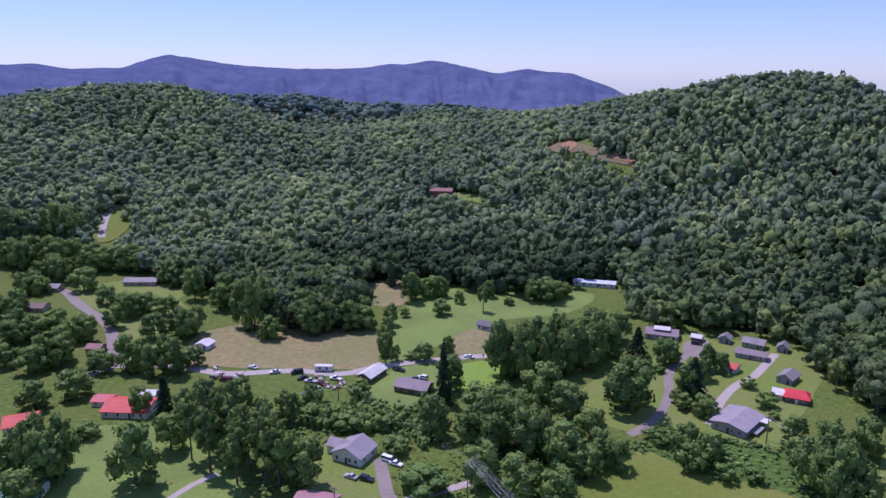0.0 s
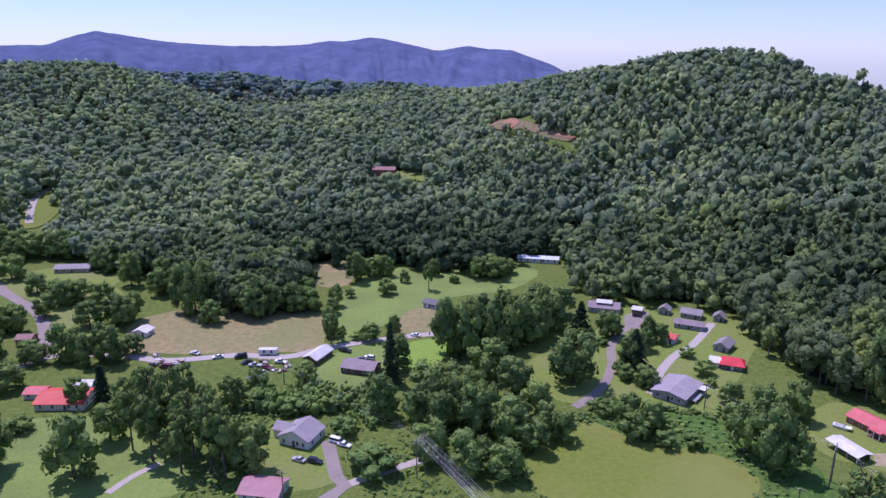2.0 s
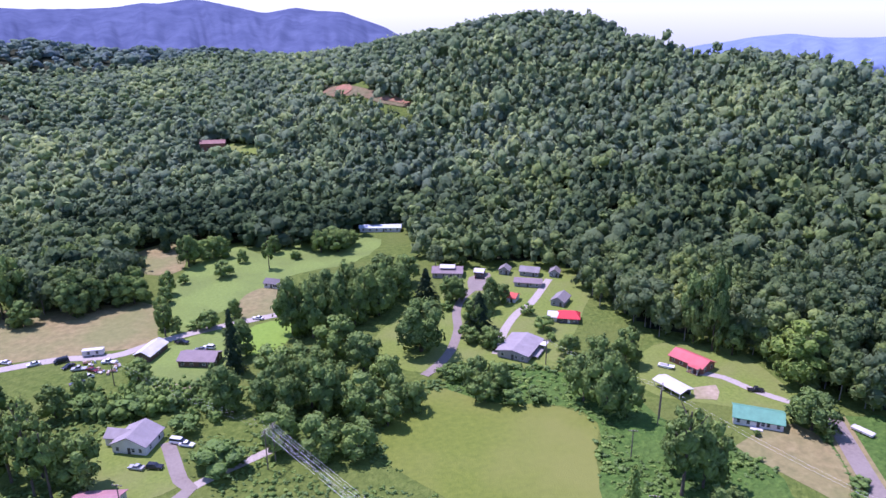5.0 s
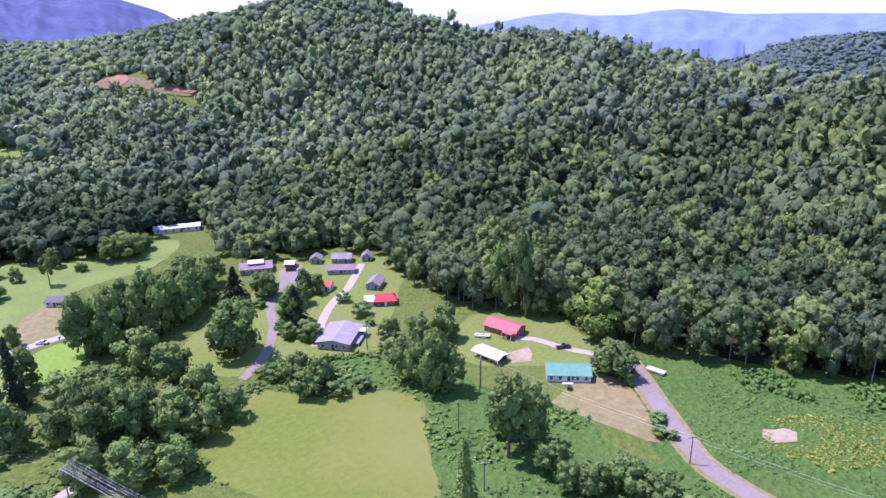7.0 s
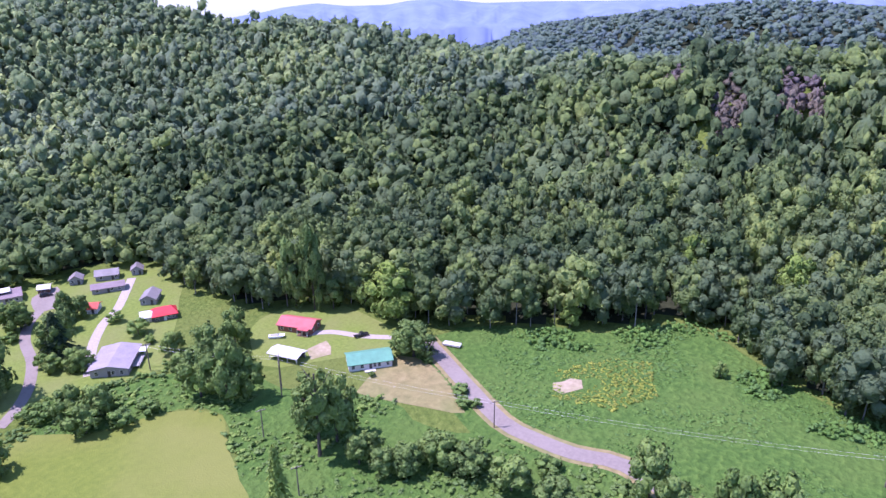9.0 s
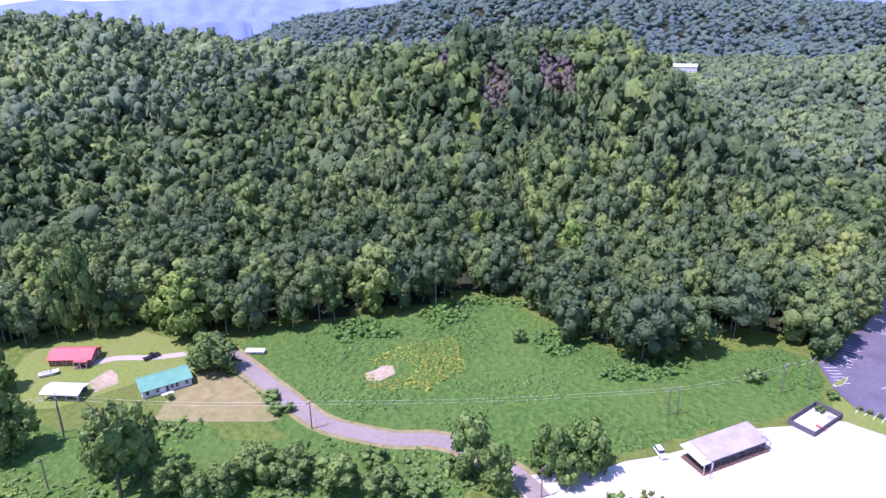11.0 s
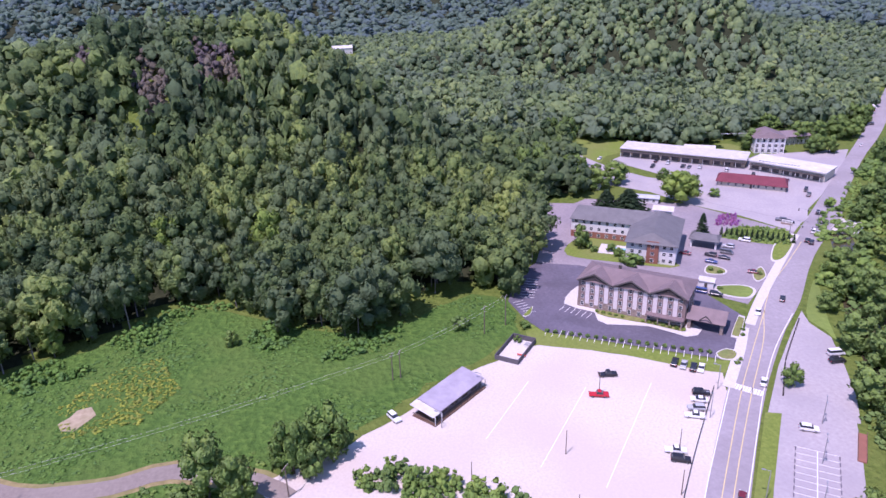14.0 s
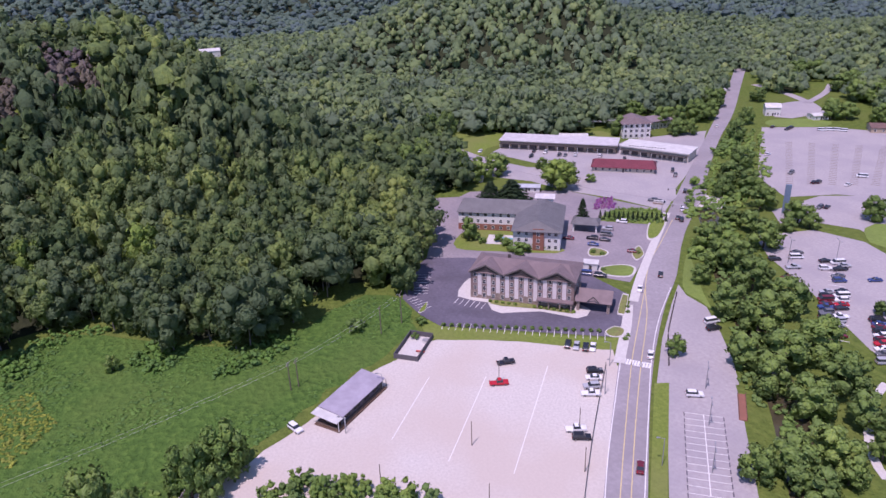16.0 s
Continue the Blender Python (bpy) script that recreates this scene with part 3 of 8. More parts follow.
RIVER_LOT = [(119.0, -72.0), (111.4, -89.1), (102.2, -83.0), (72.0, -60.8), (79.8, -42.7)]
RIVER_PAD = [(168.3, -114.5), (160.0, -111.6), (150.5, -112.1), (134.9, -104.5), (120.4, -96.6), (110.1, -89.4), (120.0, -69.3), (139.5, -85.9), (156.6, -102.5)]
MEDIAN = [(120.3, -68.7), (118.8, -72.6), (80.0, -42.4), (81.4, -38.7)]
RIVER = [(240.5, -182.6), (208.9, -164.1), (162.7, -132.4), (121.7, -108.8), (97.9, -93.9), (79.0, -80.0), (67.2, -71.0)]
CREEK_PATH = [(94.4, -126.0), (88.6, -113.2), (75.7, -97.9), (67.2, -92.9)]
GREEN_R = [(173.1, -120.3), (188.5, -135.2), (158.9, -117.9), (147.1, -112.0), (154.7, -113.2), (162.0, -112.5)]
LANE = [(162.2, 170.3), (153.6, 157.0), (143.2, 140.7), (132.3, 122.4), (130.0, 111.7), (129.5, 98.2), (132.0, 84.5), (123.7, 64.4), (116.2, 56.9)]
FARM_LANE = [(-159.5, 306.9), (-150.5, 316.6), (-137.6, 316.7), (-120.1, 313.4), (-101.9, 305.9), (-74.1, 306.9), (-54.8, 302.4), (-43.2, 306.7), (-31.2, 311.1), (-8.8, 315.7), (16.8, 318.9)]
WEST_ROAD = [(-244.5, 445.6), (-220.7, 429.2), (-201.1, 403.0), (-174.0, 370.0), (-158.2, 335.8), (-150.1, 315.5)]
HOUSE_DRIVE = [(-37.0, 234.0), (-35.7, 224.1), (-34.2, 213.1), (-31.9, 208.4), (-39.1, 201.2)]
HOUSE_LANE = [(-31.9, 208.4), (-22.7, 212.8), (-6.7, 218.9)]
VILLAGE_DRIVE = [(49.7, 244.1), (56.9, 249.3), (65.8, 258.5), (75.8, 274.9), (82.6, 292.6), (92.8, 307.5), (106.5, 318.3)]
VILLAGE_PAD = [(104.2, 328.3), (116.4, 330.8), (105.2, 310.0), (97.7, 311.8)]
VILLAGE_SPUR = [(81.0, 249.4), (93.0, 267.0), (106.2, 281.0), (116.4, 288.0), (128.4, 300.1), (139.3, 311.8)]
HILL_DRIVE = [(-234.6, 524.4), (-242.6, 550.9), (-247.8, 579.1), (-241.8, 604.0)]
WEST_PATH = [(-99.0, 214.6), (-93.8, 222.6), (-87.5, 228.3)]
SHED_DRIVE = [(141.9, 209.0), (147.9, 203.0), (151.6, 190.7), (156.5, 181.4)]
# fields and lawns
MEADOW_A = [(24.6, 214.9), (40.9, 229.3), (52.9, 232.2), (64.0, 218.1), (83.8, 208.1), (89.0, 194.7), (75.5, 172.7), (62.7, 153.2), (44.6, 159.0), (32.5, 177.8), (22.9, 197.4)]
HAYFIELD = [(-124.5, 354.0), (-96.1, 368.5), (-64.3, 359.0), (-41.3, 351.1), (-39.9, 310.6), (-64.8, 308.3), (-98.5, 311.8), (-120.6, 319.6)]
BRIGHT_LAWN = [(-5.9, 306.1), (5.8, 312.5), (15.0, 310.8), (11.7, 295.5), (0.7, 279.9), (-7.6, 284.6)]
PASTURE = [(-33.7, 342.2), (-26.1, 387.2), (2.4, 419.2), (19.3, 401.4), (46.0, 421.2), (81.6, 403.2), (59.5, 372.7), (26.8, 364.8), (-4.3, 340.1), (-31.2, 313.2)]
TAN_YARD = [(-3.7, 340.1), (8.0, 352.7), (21.0, 346.5), (15.6, 321.1), (-4.8, 318.4)]
VILLAGE_LAWN = [(37.9, 270.6), (49.8, 289.6), (79.4, 307.0), (104.3, 337.7), (156.5, 307.9), (132.8, 271.1), (114.4, 250.3), (97.5, 232.6), (75.8, 239.9), (63.1, 249.8), (50.8, 245.8), (40.8, 256.3)]
YARD_TAN = [(121.1, 168.4), (130.4, 170.9), (147.4, 171.0), (147.7, 157.4), (139.1, 143.8), (130.0, 133.5), (126.2, 144.3)]
RED_YARD = [(134.7, 230.6), (152.2, 231.9), (167.2, 217.6), (163.9, 190.6), (160.3, 171.8), (146.6, 172.9), (136.6, 186.0), (124.9, 195.2), (116.7, 206.9)]
BARE_A = [(160.8, 117.5), (166.0, 114.6), (163.0, 109.7), (155.5, 112.3)]
BARE_B = [(133.1, 201.1), (141.8, 199.7), (135.1, 191.5), (128.7, 194.9)]
WEST_LAWN = [(-182.8, 264.2), (-156.9, 258.2), (-135.9, 262.9), (-111.2, 259.0), (-80.6, 224.8), (-80.9, 210.3), (-156.0, 215.7)]
HOUSE_YARD = [(-59.4, 220.1), (-54.9, 247.7), (-39.3, 242.5), (-37.2, 228.8), (-35.2, 210.1), (-58.0, 208.6)]
WEST_FIELD = [(-168.2, 365.5), (-155.5, 410.0), (-135.5, 380.6), (-142.2, 364.6), (-136.8, 321.8), (-150.4, 322.8)]
WEST_FIELD_B = [(-212.6, 423.5), (-198.8, 445.2), (-165.4, 455.2), (-149.0, 419.9), (-164.2, 381.7), (-192.9, 397.2)]
HILL_FIELD = [(-244.6, 519.0), (-252.5, 551.9), (-249.2, 587.7), (-237.4, 597.2), (-223.7, 546.8), (-228.3, 517.4)]
CLEARCUT = [(-50.2, 424.1), (-33.7, 441.4), (-23.7, 428.4), (-26.0, 392.3), (-42.9, 392.6)]
RANCH_LAWN = [(-44.8, 287.3), (-31.2, 305.9), (-6.5, 313.4), (-7.8, 284.6), (-22.9, 271.2), (-41.9, 265.3)]
NOTCH = [(113.3, 445.7), (123.8, 473.2), (133.2, 473.0), (127.2, 449.4)]
# trees: place, crown width, height, kind
TREES_WEST = [(-90.0, 230.0, 9.5, 24.0, 'b'), (-84.0, 234.0, 10.0, 22.0, 'b'), (-80.0, 222.0, 9.0, 21.0, 'b'), (-74.0, 236.0, 10.0, 23.0, 'b'), (-70.0, 229.0, 9.0, 20.0, 'b'), (-92.0, 251.0, 10.0, 17.0, 'b'), (-78.0, 247.0, 10.0, 18.0, 'b'), (-64.0, 226.0, 9.0, 15.0, 'b'), (-106.0, 244.0, 11.0, 15.0, 'b'), (-70.0, 262.0, 10.0, 13.0, 'b'), (-62.0, 270.0, 9.0, 11.0, 'b'), (-139.0, 230.1, 17.6, 22.5, 'b'), (-110.5, 223.7, 15.9, 21.6, 'b'), (-138.1, 254.8, 9.7, 6.2, 's'), (-97.7, 237.4, 7.7, 22.0, 'b'), (-92.6, 243.1, 9.4, 27.7, 'b'), (-86.1, 240.6, 9.3, 28.6, 'b'), (-77.8, 229.7, 10.4, 25.4, 'b'), (-71.1, 220.9, 10.0, 26.8, 'b'), (-66.6, 217.5, 9.5, 22.6, 'b'), (-98.3, 256.0, 9.1, 21.1, 'b'), (-84.9, 257.1, 10.0, 21.2, 'b'), (-59.2, 219.0, 12.7, 17.3, 'b'), (-113.8, 264.4, 9.4, 18.1, 'c'), (-125.0, 271.3, 9.6, 11.5, 'b'), (-154.6, 286.9, 13.1, 11.7, 'b'), (-166.0, 278.4, 12.7, 9.0, 'b'), (-154.5, 236.3, 10.8, 10.7, 'b'), (-140.7, 216.7, 13.2, 9.5, 'b'), (-105.8, 260.7, 10.1, 14.5, 'b')]
TREES_FARM = [(-36.0, 321.0, 6.5, 8.0, 'b'), (-36.5, 331.0, 7.5, 11.0, 'b'), (-36.0, 341.0, 6.0, 7.0, 'b'), (-34.5, 350.0, 7.0, 9.0, 'b'), (-33.5, 360.0, 8.0, 12.0, 'b'), (-19.6, 401.0, 9.0, 14.0, 'b'), (-5.2, 405.2, 10.0, 13.0, 'b'), (30.5, 388.0, 5.0, 5.5, 's'), (64.8, 400.9, 8.0, 9.0, 'b'), (-26.0, 372.0, 5.0, 6.0, 's'), (4.0, 392.0, 6.0, 7.5, 'b'), (22.0, 402.0, 8.0, 11.0, 'b'), (-45.3, 278.0, 9.6, 8.5, 'b'), (-13.2, 272.6, 8.2, 24.9, 'c'), (-18.0, 247.1, 11.3, 17.4, 'b'), (-20.9, 259.7, 7.0, 10.7, 'b'), (-35.6, 313.5, 6.9, 15.3, 'b'), (-18.8, 314.3, 9.4, 7.1, 'b'), (-7.9, 320.8, 6.6, 9.7, 'b'), (-24.2, 316.8, 6.0, 4.2, 's'), (-31.2, 315.2, 4.9, 7.5, 'b'), (-7.3, 374.4, 10.0, 8.5, 'b'), (-11.5, 405.8, 14.0, 12.9, 'b'), (-22.3, 396.2, 11.2, 18.7, 'b'), (15.4, 378.0, 6.6, 15.8, 'b'), (50.6, 395.1, 19.4, 13.2, 'b'), (60.9, 398.4, 11.4, 10.4, 'b'), (-66.5, 423.2, 18.4, 14.4, 'b'), (32.1, 388.2, 3.7, 3.6, 's'), (-60.2, 262.5, 12.3, 7.6, 's'), (-47.6, 255.4, 12.0, 6.6, 's')]
TREES_CLUMP = [(-0.3, 259.3, 15.6, 12.3, 'b'), (10.4, 257.4, 17.2, 13.9, 'b'), (24.4, 271.9, 16.1, 16.9, 'b'), (30.6, 256.0, 14.4, 16.6, 'b'), (34.6, 240.1, 12.0, 14.2, 'b'), (0.9, 238.4, 16.3, 17.8, 'b'), (11.5, 233.6, 17.2, 19.1, 'b'), (20.5, 223.5, 15.1, 17.0, 'b'), (34.0, 225.7, 10.9, 13.2, 'b'), (-5.4, 218.3, 12.9, 14.8, 'b'), (5.4, 210.2, 14.2, 14.6, 'b'), (15.3, 206.4, 12.6, 12.6, 'b'), (38.8, 223.3, 9.0, 11.2, 'b'), (-7.1, 242.2, 10.8, 13.0, 'b'), (27.8, 217.9, 9.8, 12.1, 'b'), (-24.2, 214.5, 15.6, 9.6, 's'), (-31.7, 238.7, 9.4, 6.5, 's')]
TREES_COPSE = [(17.4, 295.1, 19.7, 24.5, 'b'), (28.3, 297.5, 18.0, 23.4, 'b'), (39.4, 300.8, 18.2, 22.1, 'b'), (50.6, 306.2, 17.6, 20.4, 'b'), (63.0, 316.6, 15.7, 18.1, 'b'), (72.8, 331.5, 13.8, 16.3, 'b'), (29.0, 316.0, 16.1, 20.1, 'b'), (45.7, 319.9, 16.3, 18.2, 'b'), (62.8, 336.3, 16.1, 15.7, 'b'), (55.4, 262.4, 18.2, 24.1, 'r'), (75.8, 312.7, 10.0, 14.1, 'c'), (87.0, 303.5, 11.3, 12.1, 'b'), (84.3, 272.7, 11.0, 16.2, 'c'), (95.3, 287.5, 8.4, 10.2, 'b'), (76.5, 262.0, 7.2, 6.2, 'b'), (82.9, 254.2, 7.0, 8.3, 'b'), (79.3, 295.8, 5.2, 4.6, 's')]
TREES_VILLAGE_W = [(-204.7, 349.5, 19.0, 15.1, 'b'), (-176.7, 320.6, 17.5, 16.5, 'b'), (-177.9, 347.5, 16.4, 12.5, 'b'), (-182.5, 312.7, 14.2, 11.3, 'b'), (-165.7, 385.9, 22.3, 12.4, 'b'), (-168.7, 364.4, 11.1, 12.5, 'b'), (-142.0, 312.9, 14.8, 17.1, 'b'), (-127.3, 307.7, 17.0, 17.7, 'b'), (-129.9, 351.3, 17.2, 16.2, 'b'), (-140.6, 406.9, 12.5, 19.3, 'b'), (-100.1, 362.6, 21.3, 26.3, 'b'), (-119.8, 393.0, 19.3, 18.1, 'b'), (-84.0, 366.6, 18.2, 17.1, 'b'), (-68.7, 353.1, 20.3, 19.8, 'b'), (-52.7, 360.2, 20.8, 16.0, 'b'), (-228.1, 386.3, 17.5, 13.9, 'b'), (-208.4, 428.3, 16.2, 12.3, 'b'), (-233.7, 446.7, 20.2, 16.1, 'b'), (-154.1, 310.7, 11.8, 10.5, 'b')]
TREES_VILLAGE_W2 = [(-261.9, 469.6, 28.2, 20.0, 'b'), (-240.6, 474.8, 28.6, 20.3, 'b'), (-218.0, 469.4, 24.9, 16.7, 'b'), (-190.4, 469.4, 25.0, 16.8, 'b'), (-160.2, 437.2, 16.7, 14.8, 'b'), (-281.1, 503.6, 26.3, 25.5, 'b'), (-251.9, 511.3, 26.9, 30.0, 'b'), (-235.0, 425.1, 19.2, 14.0, 'b'), (-116.8, 314.2, 9.7, 9.5, 'b'), (-197.0, 319.0, 12.0, 11.7, 'b'), (-194.1, 360.0, 13.6, 10.4, 'b'), (-185.9, 401.9, 12.2, 9.9, 'b'), (-144.2, 349.2, 13.4, 13.0, 'b'), (-89.6, 345.3, 11.8, 11.5, 'b'), (-47.5, 354.6, 13.8, 11.7, 'b'), (-62.8, 375.4, 17.5, 17.0, 'b'), (-79.5, 395.2, 18.4, 21.0, 'b'), (-147.1, 381.5, 11.7, 11.3, 'b')]
TREES_MIDDLE = [(95.9, 198.7, 13.8, 23.2, 'b'), (93.1, 207.7, 11.8, 18.6, 'b'), (100.3, 194.1, 11.2, 18.3, 'b'), (106.1, 219.1, 12.6, 17.3, 'b'), (97.6, 221.8, 9.2, 10.2, 'b'), (121.8, 224.6, 10.7, 15.4, 'b'), (98.7, 156.3, 13.7, 24.3, 'b'), (98.0, 166.3, 10.4, 17.0, 'b'), (69.6, 149.3, 6.4, 19.1, 'p'), (97.6, 143.6, 7.4, 9.5, 'b'), (149.7, 166.5, 13.8, 13.9, 'r'), (169.3, 189.2, 20.6, 24.3, 'y'), (172.7, 206.6, 13.6, 15.9, 'b'), (159.9, 225.9, 17.2, 34.3, 'b'), (163.3, 215.3, 9.5, 14.5, 'b'), (105.5, 125.5, 9.8, 10.4, 'b'), (-9.9, 284.6, 11.7, 15.9, 'b'), (98.5, 132.2, 8.9, 9.6, 'b'), (93.7, 135.8, 7.4, 9.1, 'b')]
TREES_VILLAGE = [(81.6, 257.1, 8.6, 8.5, 'b'), (75.9, 268.1, 5.2, 6.7, 's'), (84.1, 273.9, 11.3, 15.1, 'b'), (84.9, 304.2, 10.7, 13.2, 'b'), (108.3, 261.8, 7.8, 7.7, 's'), (105.1, 293.9, 8.4, 9.9, 'b'), (64.8, 224.2, 16.9, 12.8, 'b'), (59.1, 236.8, 7.7, 6.4, 's'), (56.9, 241.0, 6.6, 5.7, 's'), (70.4, 214.6, 7.4, 6.6, 's'), (78.4, 213.6, 6.8, 5.5, 's'), (106.5, 252.6, 4.0, 4.0, 's'), (109.6, 278.4, 5.8, 5.7, 's'), (106.1, 238.0, 8.6, 9.5, 'b'), (131.3, 170.0, 2.2, 2.7, 's'), (148.5, 159.5, 3.0, 3.0, 's'), (133.2, 136.2, 5.0, 3.6, 's'), (134.6, 132.5, 3.6, 3.0, 's'), (101.2, 297.0, 7.4, 12.6, 'b')]
TREES_LANE = [(247.0, 63.0, 16.0, 26.0, 'y'), (198.0, 130.0, 7.0, 11.0, 'y'), (251.0, 101.0, 12.0, 25.0, 'y'), (107.4, 128.9, 10.1, 9.0, 'b'), (107.1, 117.6, 11.4, 9.4, 'b'), (107.2, 105.4, 11.8, 9.2, 'b'), (107.3, 93.6, 10.4, 8.6, 'b'), (120.2, 74.7, 10.9, 18.5, 'b'), (116.8, 67.5, 8.9, 14.9, 'b'), (124.6, 55.3, 10.5, 15.5, 'v'), (129.4, 47.3, 12.5, 15.0, 'v'), (191.8, 74.5, 4.7, 5.6, 'b'), (91.1, 155.9, 13.3, 28.5, 'b'), (94.3, 144.6, 8.3, 10.6, 'b'), (108.5, 85.3, 8.2, 5.5, 's'), (118.7, 100.8, 7.4, 5.3, 's'), (97.9, 131.2, 8.3, 9.0, 'b'), (138.7, 140.7, 5.8, 3.5, 's'), (122.6, 50.7, 7.0, 9.4, 'b')]
TREES_RIVER = [(179.8, -130.1, 8.6, 10.8, 'b'), (190.4, -145.5, 11.3, 12.3, 'b'), (170.9, -135.7, 12.6, 13.8, 'b'), (166.4, -122.9, 7.4, 8.2, 'b'), (172.6, -143.7, 12.8, 12.6, 'b'), (152.1, -132.9, 13.8, 14.9, 'b'), (142.6, -114.6, 11.9, 13.1, 'b'), (130.7, -115.2, 14.2, 15.5, 'b'), (135.2, -131.2, 13.7, 14.9, 'b'), (116.5, -97.7, 11.5, 12.4, 'b'), (110.5, -104.3, 13.9, 14.8, 'b'), (111.2, -117.8, 13.9, 15.1, 'b'), (95.3, -110.9, 12.8, 14.1, 'b'), (91.7, -95.2, 11.7, 12.8, 'b'), (103.1, -93.1, 9.8, 11.2, 'b'), (79.1, -66.7, 8.6, 10.3, 'b'), (75.7, -73.2, 11.7, 12.5, 'b'), (74.0, -83.4, 11.8, 13.5, 'b'), (82.6, -104.2, 10.0, 12.0, 'b')]
TREES_RIVER_B = [(280.3, -228.5, 12.4, 13.9, 'b'), (247.5, -207.3, 12.9, 13.7, 'b'), (266.4, -231.5, 12.0, 14.8, 'b'), (312.7, -269.2, 11.6, 14.8, 'b'), (236.3, -209.4, 12.1, 12.3, 'b'), (205.6, -170.3, 9.7, 9.5, 'b'), (215.5, -196.6, 12.8, 11.4, 'b'), (196.2, -173.8, 10.5, 9.2, 'b'), (342.4, -305.0, 9.7, 13.2, 'b'), (235.3, -193.2, 9.7, 10.6, 'b'), (192.9, -195.1, 12.5, 10.6, 'b'), (188.5, -197.4, 8.1, 6.9, 'b'), (183.9, -228.4, 10.2, 12.5, 'b'), (69.4, -83.5, 7.7, 9.8, 'b'), (72.2, -97.4, 6.7, 8.6, 'b'), (68.7, -72.7, 10.0, 9.2, 'b'), (190.3, -186.3, 7.1, 6.9, 'b'), (180.7, -165.1, 13.5, 10.8, 'b'), (122.6, -158.8, 5.5, 5.4, 'b')]
TREES_TOWN = [(239.7, -63.2, 7.2, 10.7, 'b'), (278.6, -102.4, 16.5, 9.7, 'c'), (282.1, -92.8, 12.7, 9.4, 'c'), (280.9, -130.4, 17.1, 16.0, 'y'), (240.0, -118.5, 6.6, 9.7, 'c'), (310.7, -100.1, 13.1, 10.2, 'b'), (293.3, -140.8, 13.0, 7.0, 'b'), (218.5, -76.4, 8.5, 5.0, 's'), (316.6, -112.7, 14.0, 7.0, 'b'), (331.2, -107.6, 8.1, 6.6, 'b'), (314.8, -139.2, 7.4, 5.9, 'b'), (283.9, -150.4, 5.8, 5.0, 's'), (312.3, -139.6, 4.9, 4.8, 's'), (340.3, -251.6, 17.8, 12.1, 'b'), (364.2, -259.1, 22.5, 14.1, 'b'), (366.1, -288.2, 21.5, 14.5, 'b'), (356.1, -218.4, 14.3, 11.7, 'b'), (392.6, -320.1, 16.4, 14.2, 'b')]
TREES_STRIP = [(392.1, -109.2, 21.3, 21.4, 'b'), (353.8, -87.5, 19.4, 18.8, 'b'), (328.1, -91.1, 17.2, 17.9, 'b'), (327.3, -71.3, 18.1, 20.7, 'b'), (388.6, -249.6, 15.5, 11.1, 'b'), (391.4, -360.6, 12.6, 9.6, 'b'), (325.8, -365.3, 22.5, 14.1, 'b'), (351.0, -425.8, 28.5, 19.4, 'b'), (384.1, -441.3, 26.0, 16.5, 'b'), (438.7, -453.0, 28.5, 16.1, 'b'), (301.7, -376.9, 14.5, 12.5, 'b'), (129.9, -83.4, 5.8, 8.2, 's'), (180.1, -20.3, 3.8, 2.9, 's'), (185.5, 0.5, 6.3, 4.7, 's'), (171.6, -15.4, 2.5, 2.6, 's')]
# gaps in the forest
CLAY = [(110.3, 676.5), (121.5, 680.0), (133.1, 663.2), (140.1, 640.9), (151.2, 610.7), (166.2, 576.5), (162.9, 573.1), (142.8, 597.2), (131.8, 627.7), (115.3, 652.1)]
HILL_YARD = [(-5.2, 613.0), (3.1, 633.7), (19.9, 628.9), (49.4, 593.9), (43.4, 583.4), (17.6, 601.5)]
DEAD_A = [(377.5, 101.2), (374.4, 79.7), (351.0, 74.9), (352.2, 92.9)]
DEAD_B = [(368.2, 124.4), (362.3, 111.6), (333.0, 104.9), (337.7, 122.4)]
DEAD_C = [(409.5, 162.4), (395.9, 148.5), (374.6, 142.4), (379.9, 154.5)]
TOWN_EDGE = [(455.4, -95.5), (481.0, -107.9), (448.7, -122.6), (419.0, -127.7), (385.1, -153.1), (367.7, -184.2), (370.5, -210.9), (391.6, -235.7), (393.7, -267.2), (379.0, -294.1), (392.3, -320.9), (455.0, -386.5), (499.3, -429.7), (490.4, -444.1), (422.5, -392.6), (397.8, -399.5), (415.4, -440.7), (421.1, -464.6), (316.6, -399.2)]
CLAY_A = [(119.5, 659.7), (126.6, 672.7), (133.6, 663.2), (132.2, 645.0), (125.2, 640.5)]
CLAY_B = [(143.6, 613.8), (155.0, 607.4), (159.7, 592.1), (167.2, 575.4), (164.2, 574.1), (154.1, 588.5), (144.3, 602.8)]
LOT_BUSH = [(119.3, 41.5), (120.6, 29.4), (115.1, 23.2), (114.2, 18.0), (108.3, 11.5), (103.0, 3.8), (99.5, 6.4), (114.8, 41.5)]
FENCE_LOT = [(133.5, -61.4), (121.8, -52.0), (108.3, -41.3), (95.8, -31.8), (87.5, -25.7)]
FLOWERS = [(247.8, -128.7), (260.3, -139.0), (257.5, -146.1), (245.0, -139.1)]
HEDGE_BED = [(234.3, -124.3), (243.5, -137.2), (235.7, -154.8), (227.9, -153.9), (219.2, -146.1), (228.2, -131.3)]
BOLLARDS = [(162.2, -109.0), (155.2, -102.4), (146.7, -94.4), (139.7, -88.2), (126.0, -78.0)]
ISLAND_A = [(150.3, -72.0), (152.0, -76.9), (149.0, -78.7), (145.7, -75.2), (147.0, -71.9)]
